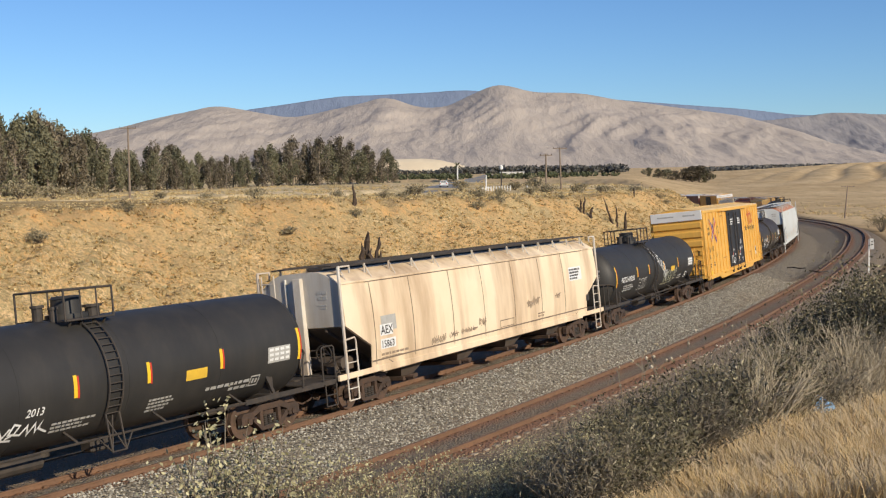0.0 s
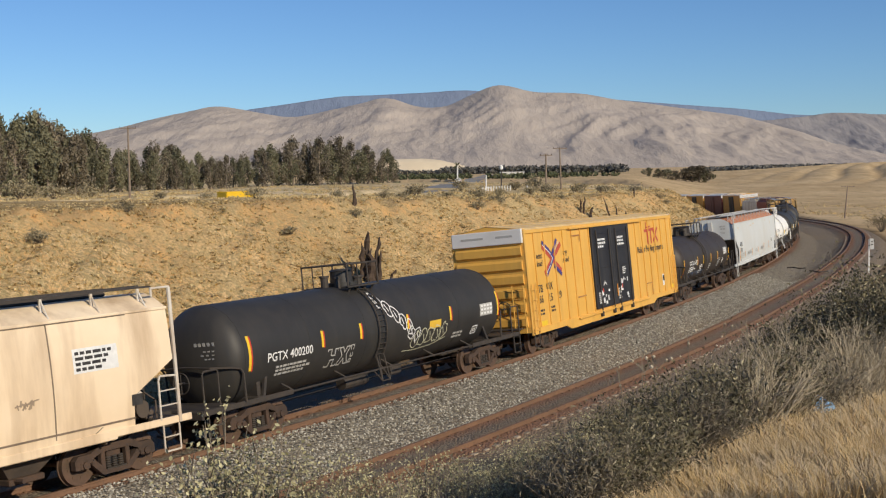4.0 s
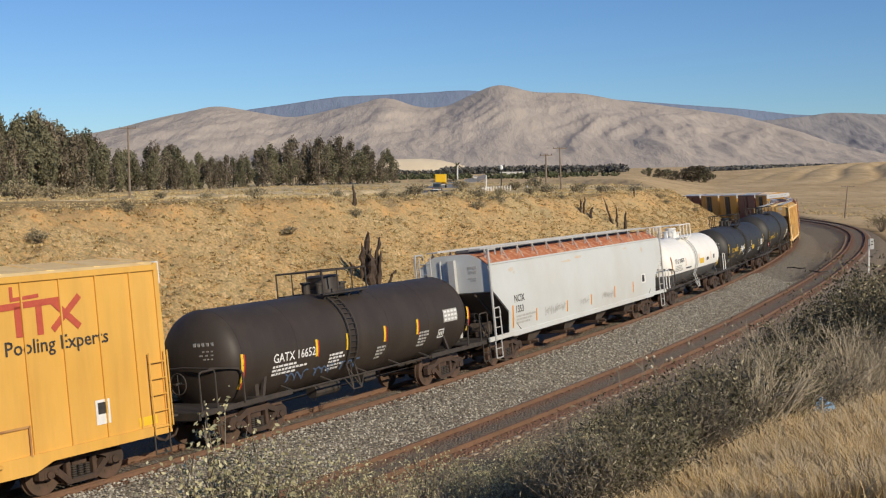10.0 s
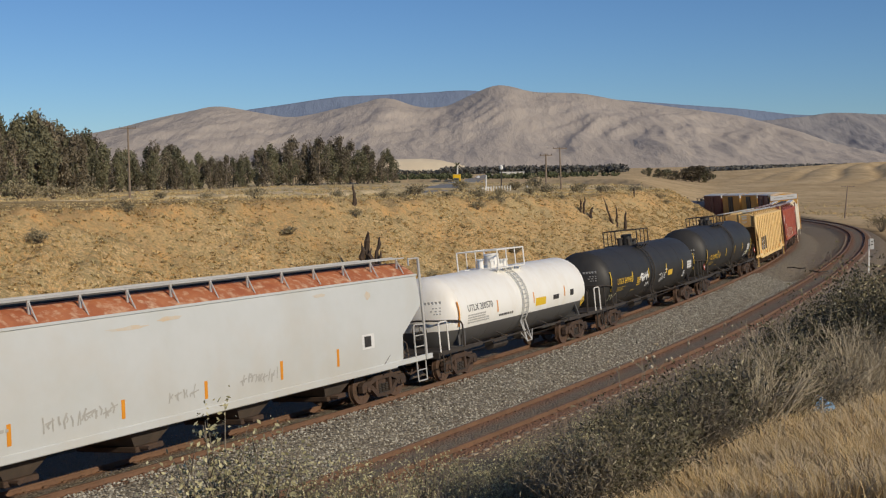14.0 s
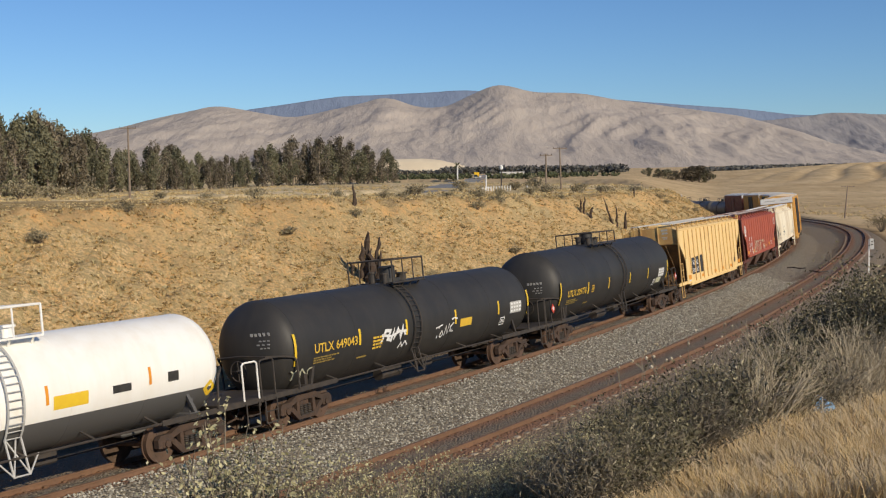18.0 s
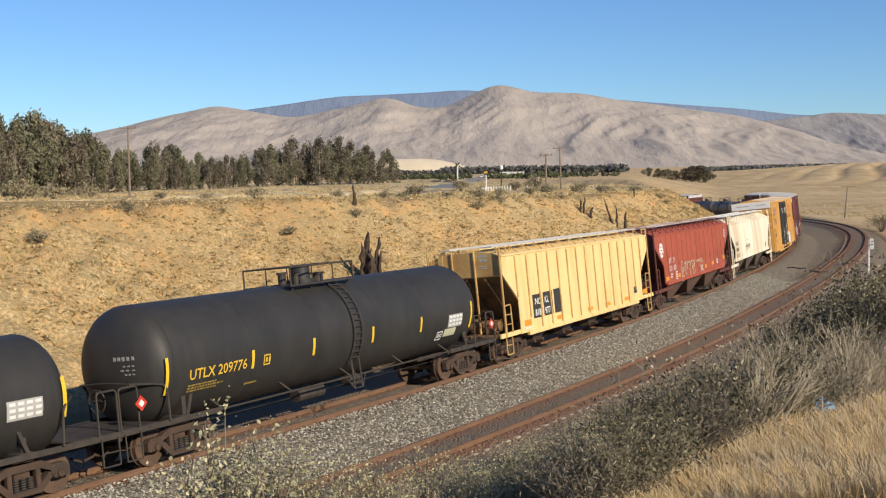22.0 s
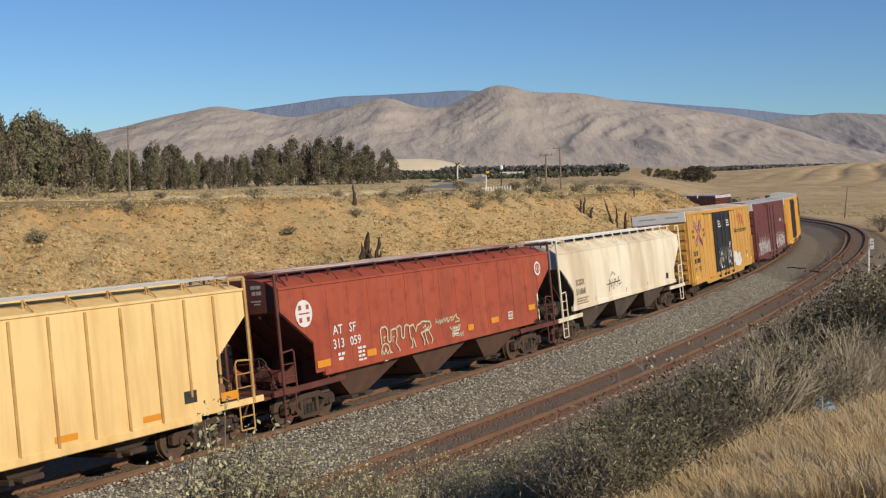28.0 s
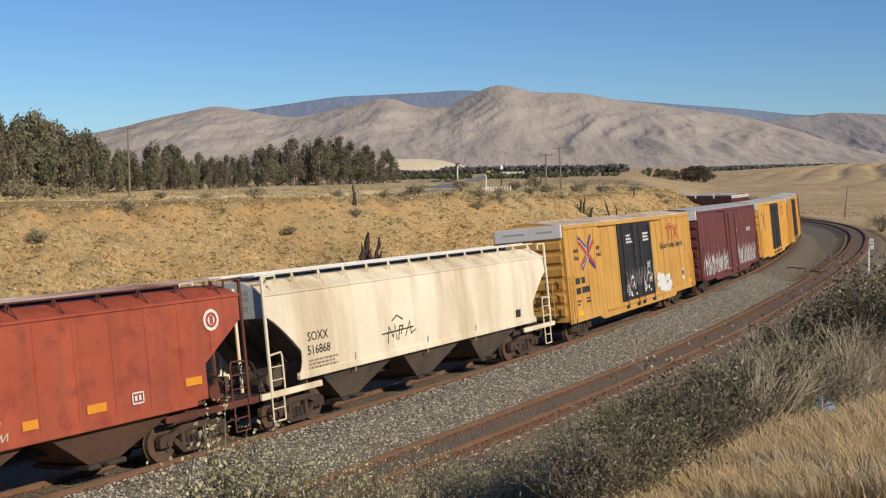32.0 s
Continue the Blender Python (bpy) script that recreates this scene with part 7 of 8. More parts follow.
# ---- shrubs on the cutting and the flat above it ----
def shrub(name, label, material, radius, height, leaves, seed, length, width, twigs=14, twig_mtl=None, group=""):
    rg = np.random.RandomState(seed)
    ob = thing(name, label, "shrub", group=group)
    g = Geo()
    cs = []
    for k in range(twigs):
        a, q = rg.uniform(0, 2 * math.pi), rg.uniform(0.2, 1.0)
        tip = np.array([radius * q * math.cos(a), radius * q * math.sin(a), height * (1.0 - 0.45 * q ** 2) * rg.uniform(0.75, 1.05)])
        mid = tip * np.array([0.45, 0.45, 0.55]) + rg.normal(size=3) * 0.05 * radius
        g.rod((0, 0, -0.1), mid, 0.016 * radius + 0.004, 4, 0.010 * radius + 0.003)
        g.rod(mid, tip, 0.010 * radius + 0.003, 4, 0.002)
        for _ in range(3):
            side = mid + (tip - mid) * rg.uniform(0.1, 0.8)
            out = side + rg.normal(size=3) * radius * 0.22 + np.array([0, 0, radius * 0.12])
            g.rod(side, out, 0.006, 3, 0.002)
            cs.append(out)
        cs += [mid + (tip - mid) * t for t in (0.25, 0.5, 0.75, 1.0)]
    part("twig_frame", g, twig_mtl or M_TWIG, ob)
    if leaves:
        cs = np.array(cs)
        pick = cs[rg.randint(0, len(cs), leaves)] + rg.normal(size=(leaves, 3)) * radius * 0.105
        pick[:, 2] = np.maximum(pick[:, 2], 0.02)
        v, f = leaf_quads(pick, rg, length, width, -0.5)
        part("foliage", mesh_of("foliage", v, f, material), None, ob)
    return ob


bank_shrubs = [shrub("bank_shrub", "scruffy dry sage shrub on the earth bank", M_SAGE, 0.9, 0.9, 700, 40 + k, 0.16, 0.06, group="shrubs on the bank") for k in range(3)]
spots = [(-0.022, 74, 1.2), (0.046, 82, 1.1), (0.030, 76, 1.0), (0.062, 70, 0.8), (-0.345, 43, 0.8), (-0.16, 120, 2.4), (-0.20, 130, 1.6), (-0.30, 175, 2.6), (-0.33, 175, 3.4),
         (-0.36, 170, 3.0), (-0.05, 110, 1.4), (-0.035, 118, 1.5), (0.005, 112, 1.3), (0.03, 122, 1.9), (0.05, 140, 1.6), (0.075, 148, 1.8), (0.09, 160, 1.7), (0.115, 150, 1.4), (0.165, 130, 1.6),
         (0.185, 132, 1.3), (0.19, 128, 1.0), (0.215, 136, 0.9), (0.205, 134, 1.1), (-0.075, 62, 0.7), (-0.13, 55, 0.8), (-0.27, 50, 0.8), (0.10, 100, 1.0), (0.135, 112, 1.2), (0.02, 60, 0.8), (-0.01, 58, 0.7),
         (0.016, 185, 2.2), (0.08, 190, 2.4), (0.062, 178, 1.9), (0.12, 185, 1.6), (-0.02, 170, 1.6), (0.14, 160, 1.5), (-0.24, 120, 1.5), (-0.09, 140, 1.6)]
for k, (u, d, sc) in enumerate(spots):
    sc *= 0.75 if d < 150 else 1.0
    p = bearing(u, d)
    if k < 3:
        bank_shrubs[k].matrix_world = Matrix.Translation(p)
        bank_shrubs[k].scale = (sc, sc, sc * 0.8)
    else:
        plant(bank_shrubs[k % 3], p, (sc, sc, sc * rng.uniform(0.6, 0.9)), rng.uniform(0, 6.28))


def blades(name, label, material, xy, lo, hi, width, spread, per, seed, lean=0.35):
    """Tufts of thin blades standing on the ground at the given places, in one mesh."""
    rg = np.random.RandomState(seed)
    xy = np.repeat(np.asarray(xy), per, axis=0) + rg.normal(size=(len(xy) * per, 2)) * spread
    z = ground_height(xy[:, 0], xy[:, 1])
    n = len(xy)
    base = np.column_stack([xy, z - 0.02])
    a = rg.uniform(0, 2 * math.pi, n)
    h = rg.uniform(lo, hi, n)
    bend = rg.uniform(0.05, lean, n) * h
    side = np.column_stack([np.cos(a), np.sin(a), np.zeros(n)]) * width / 2
    way = np.column_stack([-np.sin(a) * bend, np.cos(a) * bend, h])
    mid = base + way * np.array([0.35, 0.35, 0.55])
    v = np.stack([base - side, base + side, mid + side * 0.8, mid - side * 0.8, base + way], 1).reshape(-1, 3)
    k = np.arange(n) * 5
    faces = np.stack([k, k + 1, k + 2, k + 3], 1).tolist() + np.stack([k + 3, k + 2, k + 4], 1).tolist()
    me = bpy.data.meshes.new(name)
    me.from_pydata(v.tolist(), [], faces)
    me.materials.append(material)
    return tagged(new(name, me), label, "grass", kind="stuff")


def bank_points(n, seed, reach, shift=0):
    """Places on the cutting's face and the flat just above it."""
    rg = np.random.RandomState(seed)
    s = rg.uniform(-10, 150, n * 2)
    off = 4.8 + reach * rg.uniform(0, 1, n * 2)
    x, y, z, h = line(s)
    px, py = x - np.sin(h) * off, y + np.cos(h) * off
    clump = waves(px, py, [(6, 0.8), (2.2, 0.9)], 9 + shift) > rg.uniform(-1.9, 0.8, n * 2)
    keep = (py > 25) & (np.abs(px / np.maximum(py, 1)) < 0.42) & clump
    return np.column_stack([px, py])[keep][:n]


def tussocks(name, label, material, xy, radius, height, per, seed):
    """Low domed grass tussocks: short wide blades that lie outwards from each centre, in one mesh."""
    rg = np.random.RandomState(seed)
    n = len(xy)
    z = ground_height(xy[:, 0], xy[:, 1])
    size = np.repeat(rg.uniform(0.55, 1.35, n), per)
    c = np.repeat(np.column_stack([xy, z]), per, axis=0)
    a = rg.uniform(0, 2 * math.pi, n * per)
    q = rg.uniform(0.0, 1.0, n * per)
    way = np.column_stack([np.cos(a), np.sin(a), np.zeros(n * per)])
    across = np.column_stack([-np.sin(a), np.cos(a), np.zeros(n * per)])
    base = c + way * (q * radius * 0.5 * size)[:, None]
    tip = c + way * ((0.3 + q) * radius * size)[:, None]
    tip[:, 2] += height * size * (1.05 - 0.85 * q) * rg.uniform(0.5, 1.2, n * per)
    base[:, 2] -= 0.02
    mid = (base + tip) / 2
    mid[:, 2] += 0.3 * height * size
    w = across * (rg.uniform(0.018, 0.040, n * per) * size)[:, None]
    v = np.stack([base - w, base + w, mid + w, mid - w, tip], 1).reshape(-1, 3)
    k = np.arange(n * per) * 5
    faces = np.stack([k, k + 1, k + 2, k + 3], 1).tolist() + np.stack([k + 3, k + 2, k + 4], 1).tolist()
    me = bpy.data.meshes.new(name)
    me.from_pydata(v.tolist(), [], faces)
    me.materials.append(material)
    return tagged(new(name, me), label, "grass", kind="stuff")


def sparse_at_crest(pts, seed):
    """Leaves bare earth showing in a broken band under the cutting's upper edge."""
    s_, n_ = nearest(pts[:, 0], pts[:, 1])
    high = smooth(6.5, 9.0, n_ - 4.2) * (1 - smooth(12.5, 15.0, n_ - 4.2)) * (waves(s_, n_ * 1.5, [(13, 0.8), (5, 0.5)], 33) > -0.35)
    return pts[np.random.RandomState(seed).uniform(0, 1, len(pts)) > 0.62 * high]


tussocks("bank_grass", "dry straw tussocks on the orange earth bank", M_TUFT, sparse_at_crest(bank_points(38000, 21, 13.5), 1), 0.13, 0.075, 6, 22)
tussocks("flat_grass", "short pale stubble on the flat above the bank", M_TUFT, bank_points(9000, 23, 30.0), 0.22, 0.07, 5, 25)
tussocks("bank_scrub", "low olive-grey weeds on the orange earth bank", M_SCRUB, sparse_at_crest(bank_points(10000, 24, 13.5, 3), 2), 0.15, 0.10, 7, 26)


def far_cover(n, seed, d0, d1, u0, u1):
    """Random places on the flat between two depths, thicker in drifts."""
    rg = np.random.RandomState(seed)
    d = d0 * (d1 / d0) ** rg.uniform(0, 1, n)
    u = rg.uniform(u0, u1, n)
    x = u * d
    keep = (waves(x, d * 0.35, [(30, 0.8), (11, 0.8)], seed) > rg.uniform(-1.0, 1.2, n)) & (np.abs(x - np.interp(d, ROAD_D, ROAD_X)) > 5.5)
    s_, n_ = nearest(x, d)
    keep &= (np.abs(n_) > 11) & ((n_ > 0) | (n_ < -24))
    return np.column_stack([x, d])[keep]


for name, label, m, n, d0, d1, w, h, seed in (("flat_stubble", "drifts of dry straw-coloured weeds across the flat", M_TUFT, 9000, 115, 330, 0.55, 0.16, 51), ("flat_weeds", "drifts of grey-green low scrub across the flat", M_SCRUB, 3000, 125, 400, 0.65, 0.26, 52)):
    xy = far_cover(n, seed, d0, d1, -0.40, 0.40)
    z = ground_height(xy[:, 0], xy[:, 1])
    rq = np.random.RandomState(seed)
    k = rq.uniform(0.5, 1.5, len(xy))
    scattered(name, label, m, [(x, y, q - 0.05) for (x, y), q in zip(xy, z)], [(w * f, h * f) for f in k], 9, seed, 0.45, 0.16, category="weeds")

# ---- foreground slope: dry grass, bushes, dead twigs ----
rg = np.random.RandomState(31)


def slope_edge(u):
    """How far out the grass of the near slope reaches; bushes begin there."""
    return np.interp(u, [0.12, 0.167, 0.20, 0.25, 0.32, 0.38, 0.44], [8.3, 9.5, 10.7, 12.7, 14.5, 16.0, 17.8])


def near_slope(n, seed, slack, gate):
    rq = np.random.RandomState(seed)
    u, d = rq.uniform(0.10, 0.44, n), rq.uniform(8.5, 20, n)
    keep = (d < slope_edge(u) + rq.normal(size=n) * slack) & (u > 0.11) & ((np.abs(u - 0.3225) > 0.030) | (d < 14.3))
    clump = waves(u * d, d, [(1.5, 1.0), (0.55, 0.9)], 17) * gate > rq.uniform(-1.1, 1.1, n)
    return np.column_stack([u * d, d])[keep & clump]


blades("dry_grass", "golden dry grass in dense tufts on the slope in front", M_STRAW, near_slope(6400, 31, 0.55, 1), 0.07, 0.30, 0.008, 0.055, 34, 32, 1.35)
blades("low_dry_grass", "short flattened dry grass between the taller tufts", M_STRAW, near_slope(9000, 35, 0.3, 0.4), 0.03, 0.12, 0.010, 0.08, 12, 36, 4.0)
blades("drab_grass", "grey-brown dead grass among the golden tufts", M_DRAB_GRASS, near_slope(3000, 37, 0.8, -1), 0.06, 0.30, 0.009, 0.07, 20, 38, 2.4)
u = rg.uniform(-0.42, 0.45, 700)
d = rg.uniform(12, 34, 700)
blades("slope_weeds", "thin pale weeds between the bushes", M_PALE_TWIG, np.column_stack([u * d, d])[(u * 60 + 16 > d - 6)], 0.15, 0.55, 0.010, 0.08, 3, 33, 0.6)

salt = [shrub("salt_bush", "leafy grey-green saltbush on the slope", M_SALTBUSH, 0.42, 1.25, 640, 60 + k, 0.034, 0.020, 15, M_GREY_TWIG, group="bushes on the slope") for k in range(3)]
dark = [shrub("dark_bush", "dense dark green bush on the slope", M_DARKBUSH, 1.0, 1.25, 1900, 70 + k, 0.072, 0.026, 30, M_GREY_TWIG, group="bushes on the slope") for k in range(3)]
thick = [shrub("thick_bush", "tall dense green bush at the top of the slope", M_DARKBUSH, 1.0, 1.25, 5200, 90 + k, 0.045, 0.020, 46, M_GREY_TWIG, group="bushes on the slope") for k in range(2)]
drab = [shrub("grey_bush", "twiggy grey-brown brush on the slope", M_GREYBUSH, 0.95, 1.2, 1200, 75 + k, 0.080, 0.019, 40, M_GREY_TWIG, group="bushes on the slope") for k in range(3)]


def dead_shrub(seed):
    """Leafless shrub: stems from one root that fork three times into thin pale twigs."""
    rq = np.random.RandomState(seed)
    ob = thing("dead_shrub", "leafless pale dead shrub on the slope", "shrub", group="bushes on the slope")

    def fork(g, p, d, length, r, depth):
        q = p + d * length
        g.rod(p, q, r, 5 if depth > 1 else 3, r * 0.6)
        if depth:
            for _ in range(3 if depth > 1 else 4):
                e = Vector(tuple(np.array(d) + rq.normal(size=3) * 0.42 + np.array([0, 0, 0.10]))).normalized()
                fork(g, p.lerp(q, rq.uniform(0.45, 1.0)), e, length * rq.uniform(0.5, 0.85), r * 0.55, depth - 1)

    for _ in range(7):
        g = Geo()
        fork(g, Vector((0, 0, -0.05)), Vector((rq.uniform(-0.8, 0.8), rq.uniform(-0.8, 0.8), 1.0)).normalized(), rq.uniform(0.35, 0.6), 0.013, 3)
        part("stem", g, M_PALE_TWIG, ob)
    return ob


bare = [dead_shrub(80 + k) for k in range(3)]
placed = {}


def bush(kinds, u, d, sc):
    t = kinds[rng.randint(len(kinds))]
    p = bearing(u, d)
    if t.name not in placed:
        placed[t.name] = 1
        t.matrix_world = Matrix.Translation(p)
        t.scale = (sc, sc, sc)
    else:
        plant(t, p, (sc, sc, sc * rng.uniform(0.85, 1.1)), rng.uniform(0, 6.28))


for k in range(80):
    u = rng.uniform(0.105, 0.30)
    far = rng.uniform(0, 1) ** 1.3
    kind = dark if rng.uniform() < 0.56 and u > 0.13 else (drab if rng.uniform() < 0.72 else salt)
    bush(kind, u, float(slope_edge(u)) + 0.7 + 7.5 * far, (rng.uniform(0.38, 0.66) + max(0.0, u - 0.11) * 1.2) * (1.0 if rng.uniform() < 0.7 else 0.7))
for k in range(12):
    u = rng.uniform(0.03, 0.15)
    bush((drab, salt, salt)[k % 3], u, rng.uniform(13.0, 15.2), rng.uniform(0.30, 0.5))
for k in range(17):
    u = -0.215 + 0.29 * (k + rng.uniform(0.1, 0.9)) / 17
    tall = float(np.interp(u, [-0.215, -0.13, -0.05, 0.08], [1.7, 1.5, 1.2, 0.9]))
    bush(salt, u, rng.uniform(10.4, 11.6), tall / 1.25 * rng.uniform(0.66, 1.0))
for k in range(22):
    bush(salt, rng.uniform(0.035, 0.135), rng.uniform(10.6, 12.6), rng.uniform(0.45, 0.68))
bush(salt, -0.192, 10.9, 1.55)
bush(salt, -0.148, 10.9, 1.50)
for k in range(30):
    u = rng.uniform(0.295, 0.41)
    bush(dark, u, rng.uniform(19 + 30 * max(0.0, 0.34 - u), 29), rng.uniform(0.8, 1.25))
for u, d, sc in ((0.334, 20.2, 0.95), (0.350, 19.4, 1.2), (0.366, 19.0, 1.36), (0.386, 18.8, 1.46), (0.378, 20.6, 1.5), (0.358, 20.8, 1.36)):
    bush(thick, u, d, sc)
bush(dark, 0.3745, 165.0, 2.3)
for k in range(12):
    u = rng.uniform(0.20, 0.31)
    bush(drab if k % 2 else salt, u, rng.uniform(22, 29), rng.uniform(0.6, 1.0))
for k in range(36):
    u = rng.uniform(0.255, 0.41)
    d = float(slope_edge(u)) + 0.2 + rng.uniform(0, 4.5)
    if abs(u - 0.3225) > 0.02 or d > 16:
        bush(bare, u, d, rng.uniform(0.55, 1.0))
for u, d, sc in ((0.262, 13.5, 1.15), (0.285, 14.2, 0.95), (0.350, 17.0, 1.25), (0.318, 18.4, 1.2), (0.372, 17.6, 1.1), (0.300, 16.6, 1.25), (0.345, 17.4, 1.2), (0.356, 17.0, 1.2), (0.276, 13.9, 1.2), (0.384, 16.9, 1.15)):
    bush(bare, u, d, sc)
for k in range(9):
    u = rng.uniform(0.30, 0.41)
    bush(drab, u, float(slope_edge(u)) + 1.0 + rng.uniform(0, 5), rng.uniform(0.4, 0.7))


def flower_stalks():
    """Thin dry stems with small pale seed heads, rising over the bushes."""
    rq = np.random.RandomState(91)
    stems, heads = Geo(), Geo()
    for k in range(17):
        u = rq.uniform(0.165, 0.265)
        d = float(slope_edge(u)) + rq.uniform(2.0, 4.5)
        p = bearing(u, d)
        h = rq.uniform(1.0, 1.55)
        top = p + Vector((rq.uniform(-0.25, 0.25), rq.uniform(-0.2, 0.2), h))
        stems.rod(p, top, 0.009, 4, 0.004)
        for j in range(3):
            q = p.lerp(top, rq.uniform(0.7, 0.98))
            tip = q + Vector((rq.uniform(-0.16, 0.16), rq.uniform(-0.1, 0.1), rq.uniform(0.05, 0.16)))
            stems.rod(q, tip, 0.005, 4, 0.003)
            r = rq.uniform(0.014, 0.024)
            heads.loft([[(tip.x + r * c * math.cos(a), tip.y + r * c * math.sin(a), tip.z + r * z) for a in np.linspace(0, 2 * math.pi, 7)[:-1]] for c, z in ((0.4, -0.9), (1, 0), (0.4, 0.9))])
    ob = tagged(new("flower_stalks", stems.mesh("flower_stalks", M_GREY_TWIG)), "thin dry flower stalks with pale seed heads", "weeds", kind="stuff")
    part("seed_heads", heads, M_PALE_TWIG, ob)


flower_stalks()

# ---- mountains: summits joined by ridges, cut by gullies ----
def rock_material(name, c1, c2, c3, scale):
    m = mat(name, c1, c2, scale, 0.95, c3=c3, fine=scale * 4, spec=0.0, world_space=True, bump=0.0)
    nd, ln = m.node_tree.nodes, m.node_tree.links
    geo = nd.new("ShaderNodeNewGeometry")
    mp = nd.new("ShaderNodeMapping")
    mp.inputs["Scale"].default_value = (1.0, 0.35, 0.6)
    n = nd.new("ShaderNodeTexNoise")
    n.inputs["Scale"].default_value, n.inputs["Detail"].default_value, n.inputs["Roughness"].default_value = 0.022, 7, 0.62
    b = nd.new("ShaderNodeBump")
    b.inputs["Strength"].default_value, b.inputs["Distance"].default_value = 0.46, 26.0
    ln.new(geo.outputs["Position"], mp.inputs["Vector"])
    ln.new(mp.outputs[0], n.inputs["Vector"])
    ln.new(n.outputs["Fac"], b.inputs["Height"])
    ln.new(b.outputs[0], nd["Principled BSDF"].inputs["Normal"])
    return m


def mountain_range(name, label, dist, depth, crest_u, crest_h, material, seed, gully, size):
    """A crest that rises and falls along its bearing, with spurs and gullies running down to the plain."""
    us = np.arange(-0.56, 0.56, 0.0018)
    ks = np.linspace(0, 1, 100)
    uu, kk = np.meshgrid(us, ks)
    x, y = uu * dist, dist + (kk - 0.55) * depth
    fine = np.interp(us, crest_u, crest_h)
    fine = np.convolve(np.pad(fine, 6, mode="edge"), np.ones(13) / 13, mode="valid")
    crest = np.broadcast_to(fine, uu.shape)
    rid = np.empty_like(uu)
    for i in range(uu.shape[0]):
        for j in range(uu.shape[1]):
            rid[i, j] = noise.ridged_multi_fractal(Vector((x[i, j] / size + 0.35 * math.sin(y[i, j] / size * 2), y[i, j] / size * 0.30, seed)), 0.9, 2.1, 6, 1.0, 2.0)
            rid[i, j] += 0.3 * noise.ridged_multi_fractal(Vector((x[i, j] / size * 3.1, y[i, j] / size * 1.1 + rid[i, j] * 0.4, seed + 9)), 0.9, 2.1, 4, 1.0, 2.0)
    rid = rid - rid.mean()
    fall = np.where(kk < 0.55, np.clip(kk / 0.55, 0, 1) ** 1.1, np.clip((1 - kk) / 0.45, 0, 1) ** 0.8)
    side = np.sin(np.clip(kk / 0.55, 0, 1) * math.pi)
    z = crest * fall + rid * gully * (0.12 + side) * np.clip(crest / 150, 0.1, 1) - 12 * (1 - np.clip(kk * 10, 0, 1))
    n, m = len(ks), len(us)
    i = (np.arange(n - 1)[:, None] * m + np.arange(m - 1)[None, :]).ravel()
    me = bpy.data.meshes.new(name)
    me.from_pydata(np.stack([x.ravel(), y.ravel(), z.ravel()], 1).tolist(), [], np.stack([i, i + 1, i + 1 + m, i + m], 1).tolist())
    me.materials.append(material)
    me.polygons.foreach_set("use_smooth", [True] * len(me.polygons))
    return tagged(new(name, me), label, "mountains", kind="structure")


# Brown rock, greyed and paled so the base colour holds aerial haze.
M_ROCK = rock_material("hazed_brown_mountain", (0.44, 0.385, 0.335), (0.50, 0.435, 0.375), (0.385, 0.345, 0.315), 0.004)
# Bluer and darker all over: the valley's shade is painted into the rock.
M_ROCK_SHADE = rock_material("shade_grey_mountain_shoulder", (0.30, 0.285, 0.285), (0.35, 0.33, 0.32), (0.25, 0.245, 0.255), 0.006)
# The blue is distance haze put into the ridge's base colour.
M_ROCK_HAZE = rock_material("blue_haze_mountain", (0.185, 0.23, 0.32), (0.20, 0.245, 0.335), (0.17, 0.21, 0.30), 0.003)
FRONT_U = [-0.62, -0.45, -0.36, -0.30, -0.252, -0.219, -0.19, -0.166, -0.127, -0.079, -0.045, -0.021, 0.003, 0.022, 0.049, 0.075, 0.118, 0.143, 0.19, 0.249, 0.287, 0.32, 0.355, 0.62]
FRONT_H = [40, 70, 95, 120, 153, 175, 197, 181, 155, 185, 214, 182, 178, 208, 246, 220, 215, 200, 176, 148, 116, 58, 14, -8]
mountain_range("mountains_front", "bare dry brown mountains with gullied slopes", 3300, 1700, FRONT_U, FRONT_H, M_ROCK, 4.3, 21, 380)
mountain_range("mountains_right", "bare brown mountain shoulder coloured grey for its valley's shade", 3900, 900, [-0.62, 0.05, 0.15, 0.22, 0.28, 0.335, 0.36, 0.39, 0.45, 0.62], [-20, -20, 60, 130, 160, 178, 170, 166, 150, 90], M_ROCK_SHADE, 7.7, 40, 420)
mountain_range("mountains_back", "distant mountain ridge coloured blue-grey for haze", 4500, 500, [-0.62, -0.25, -0.166, -0.089, -0.021, 0.022, 0.08, 0.143, 0.2, 0.258, 0.297, 0.378, 0.62],
               [20, 150, 246, 290, 300, 310, 280, 268, 246, 224, 200, 180, 120], M_ROCK_HAZE, 1.2, 12, 500)


# pale bare mound on the plain
def mound():
    g = Geo()
    rings = []
    for k, (w, h, y) in enumerate(((62, 0, -30), (54, 8, -18), (46, 12.5, -6), (40, 13.5, 8), (36, 10, 26), (50, 0, 50))):
        rings.append([(-w * 1.05, 1290 + y, 0 if h == 0 else h * 0.3), (-w * 0.9, 1290 + y, h), (-w * 0.2, 1290 + y, h * 1.04), (w * 0.3, 1290 + y, h * 0.9), (w * 0.75, 1290 + y, h * 0.55), (w * 1.05, 1290 + y, 0)])
    g.loft(rings, caps=False, closed=False)
    return g.mesh("earth_mound", mat("pale_sand", (0.80, 0.68, 0.48), (0.72, 0.60, 0.42), 0.05, 0.95, world_space=True), True)


tagged(new("earth_mound", mound()), "pale bare sand mound beyond the orchard", "mound").location = (-14, 0, 5.5)


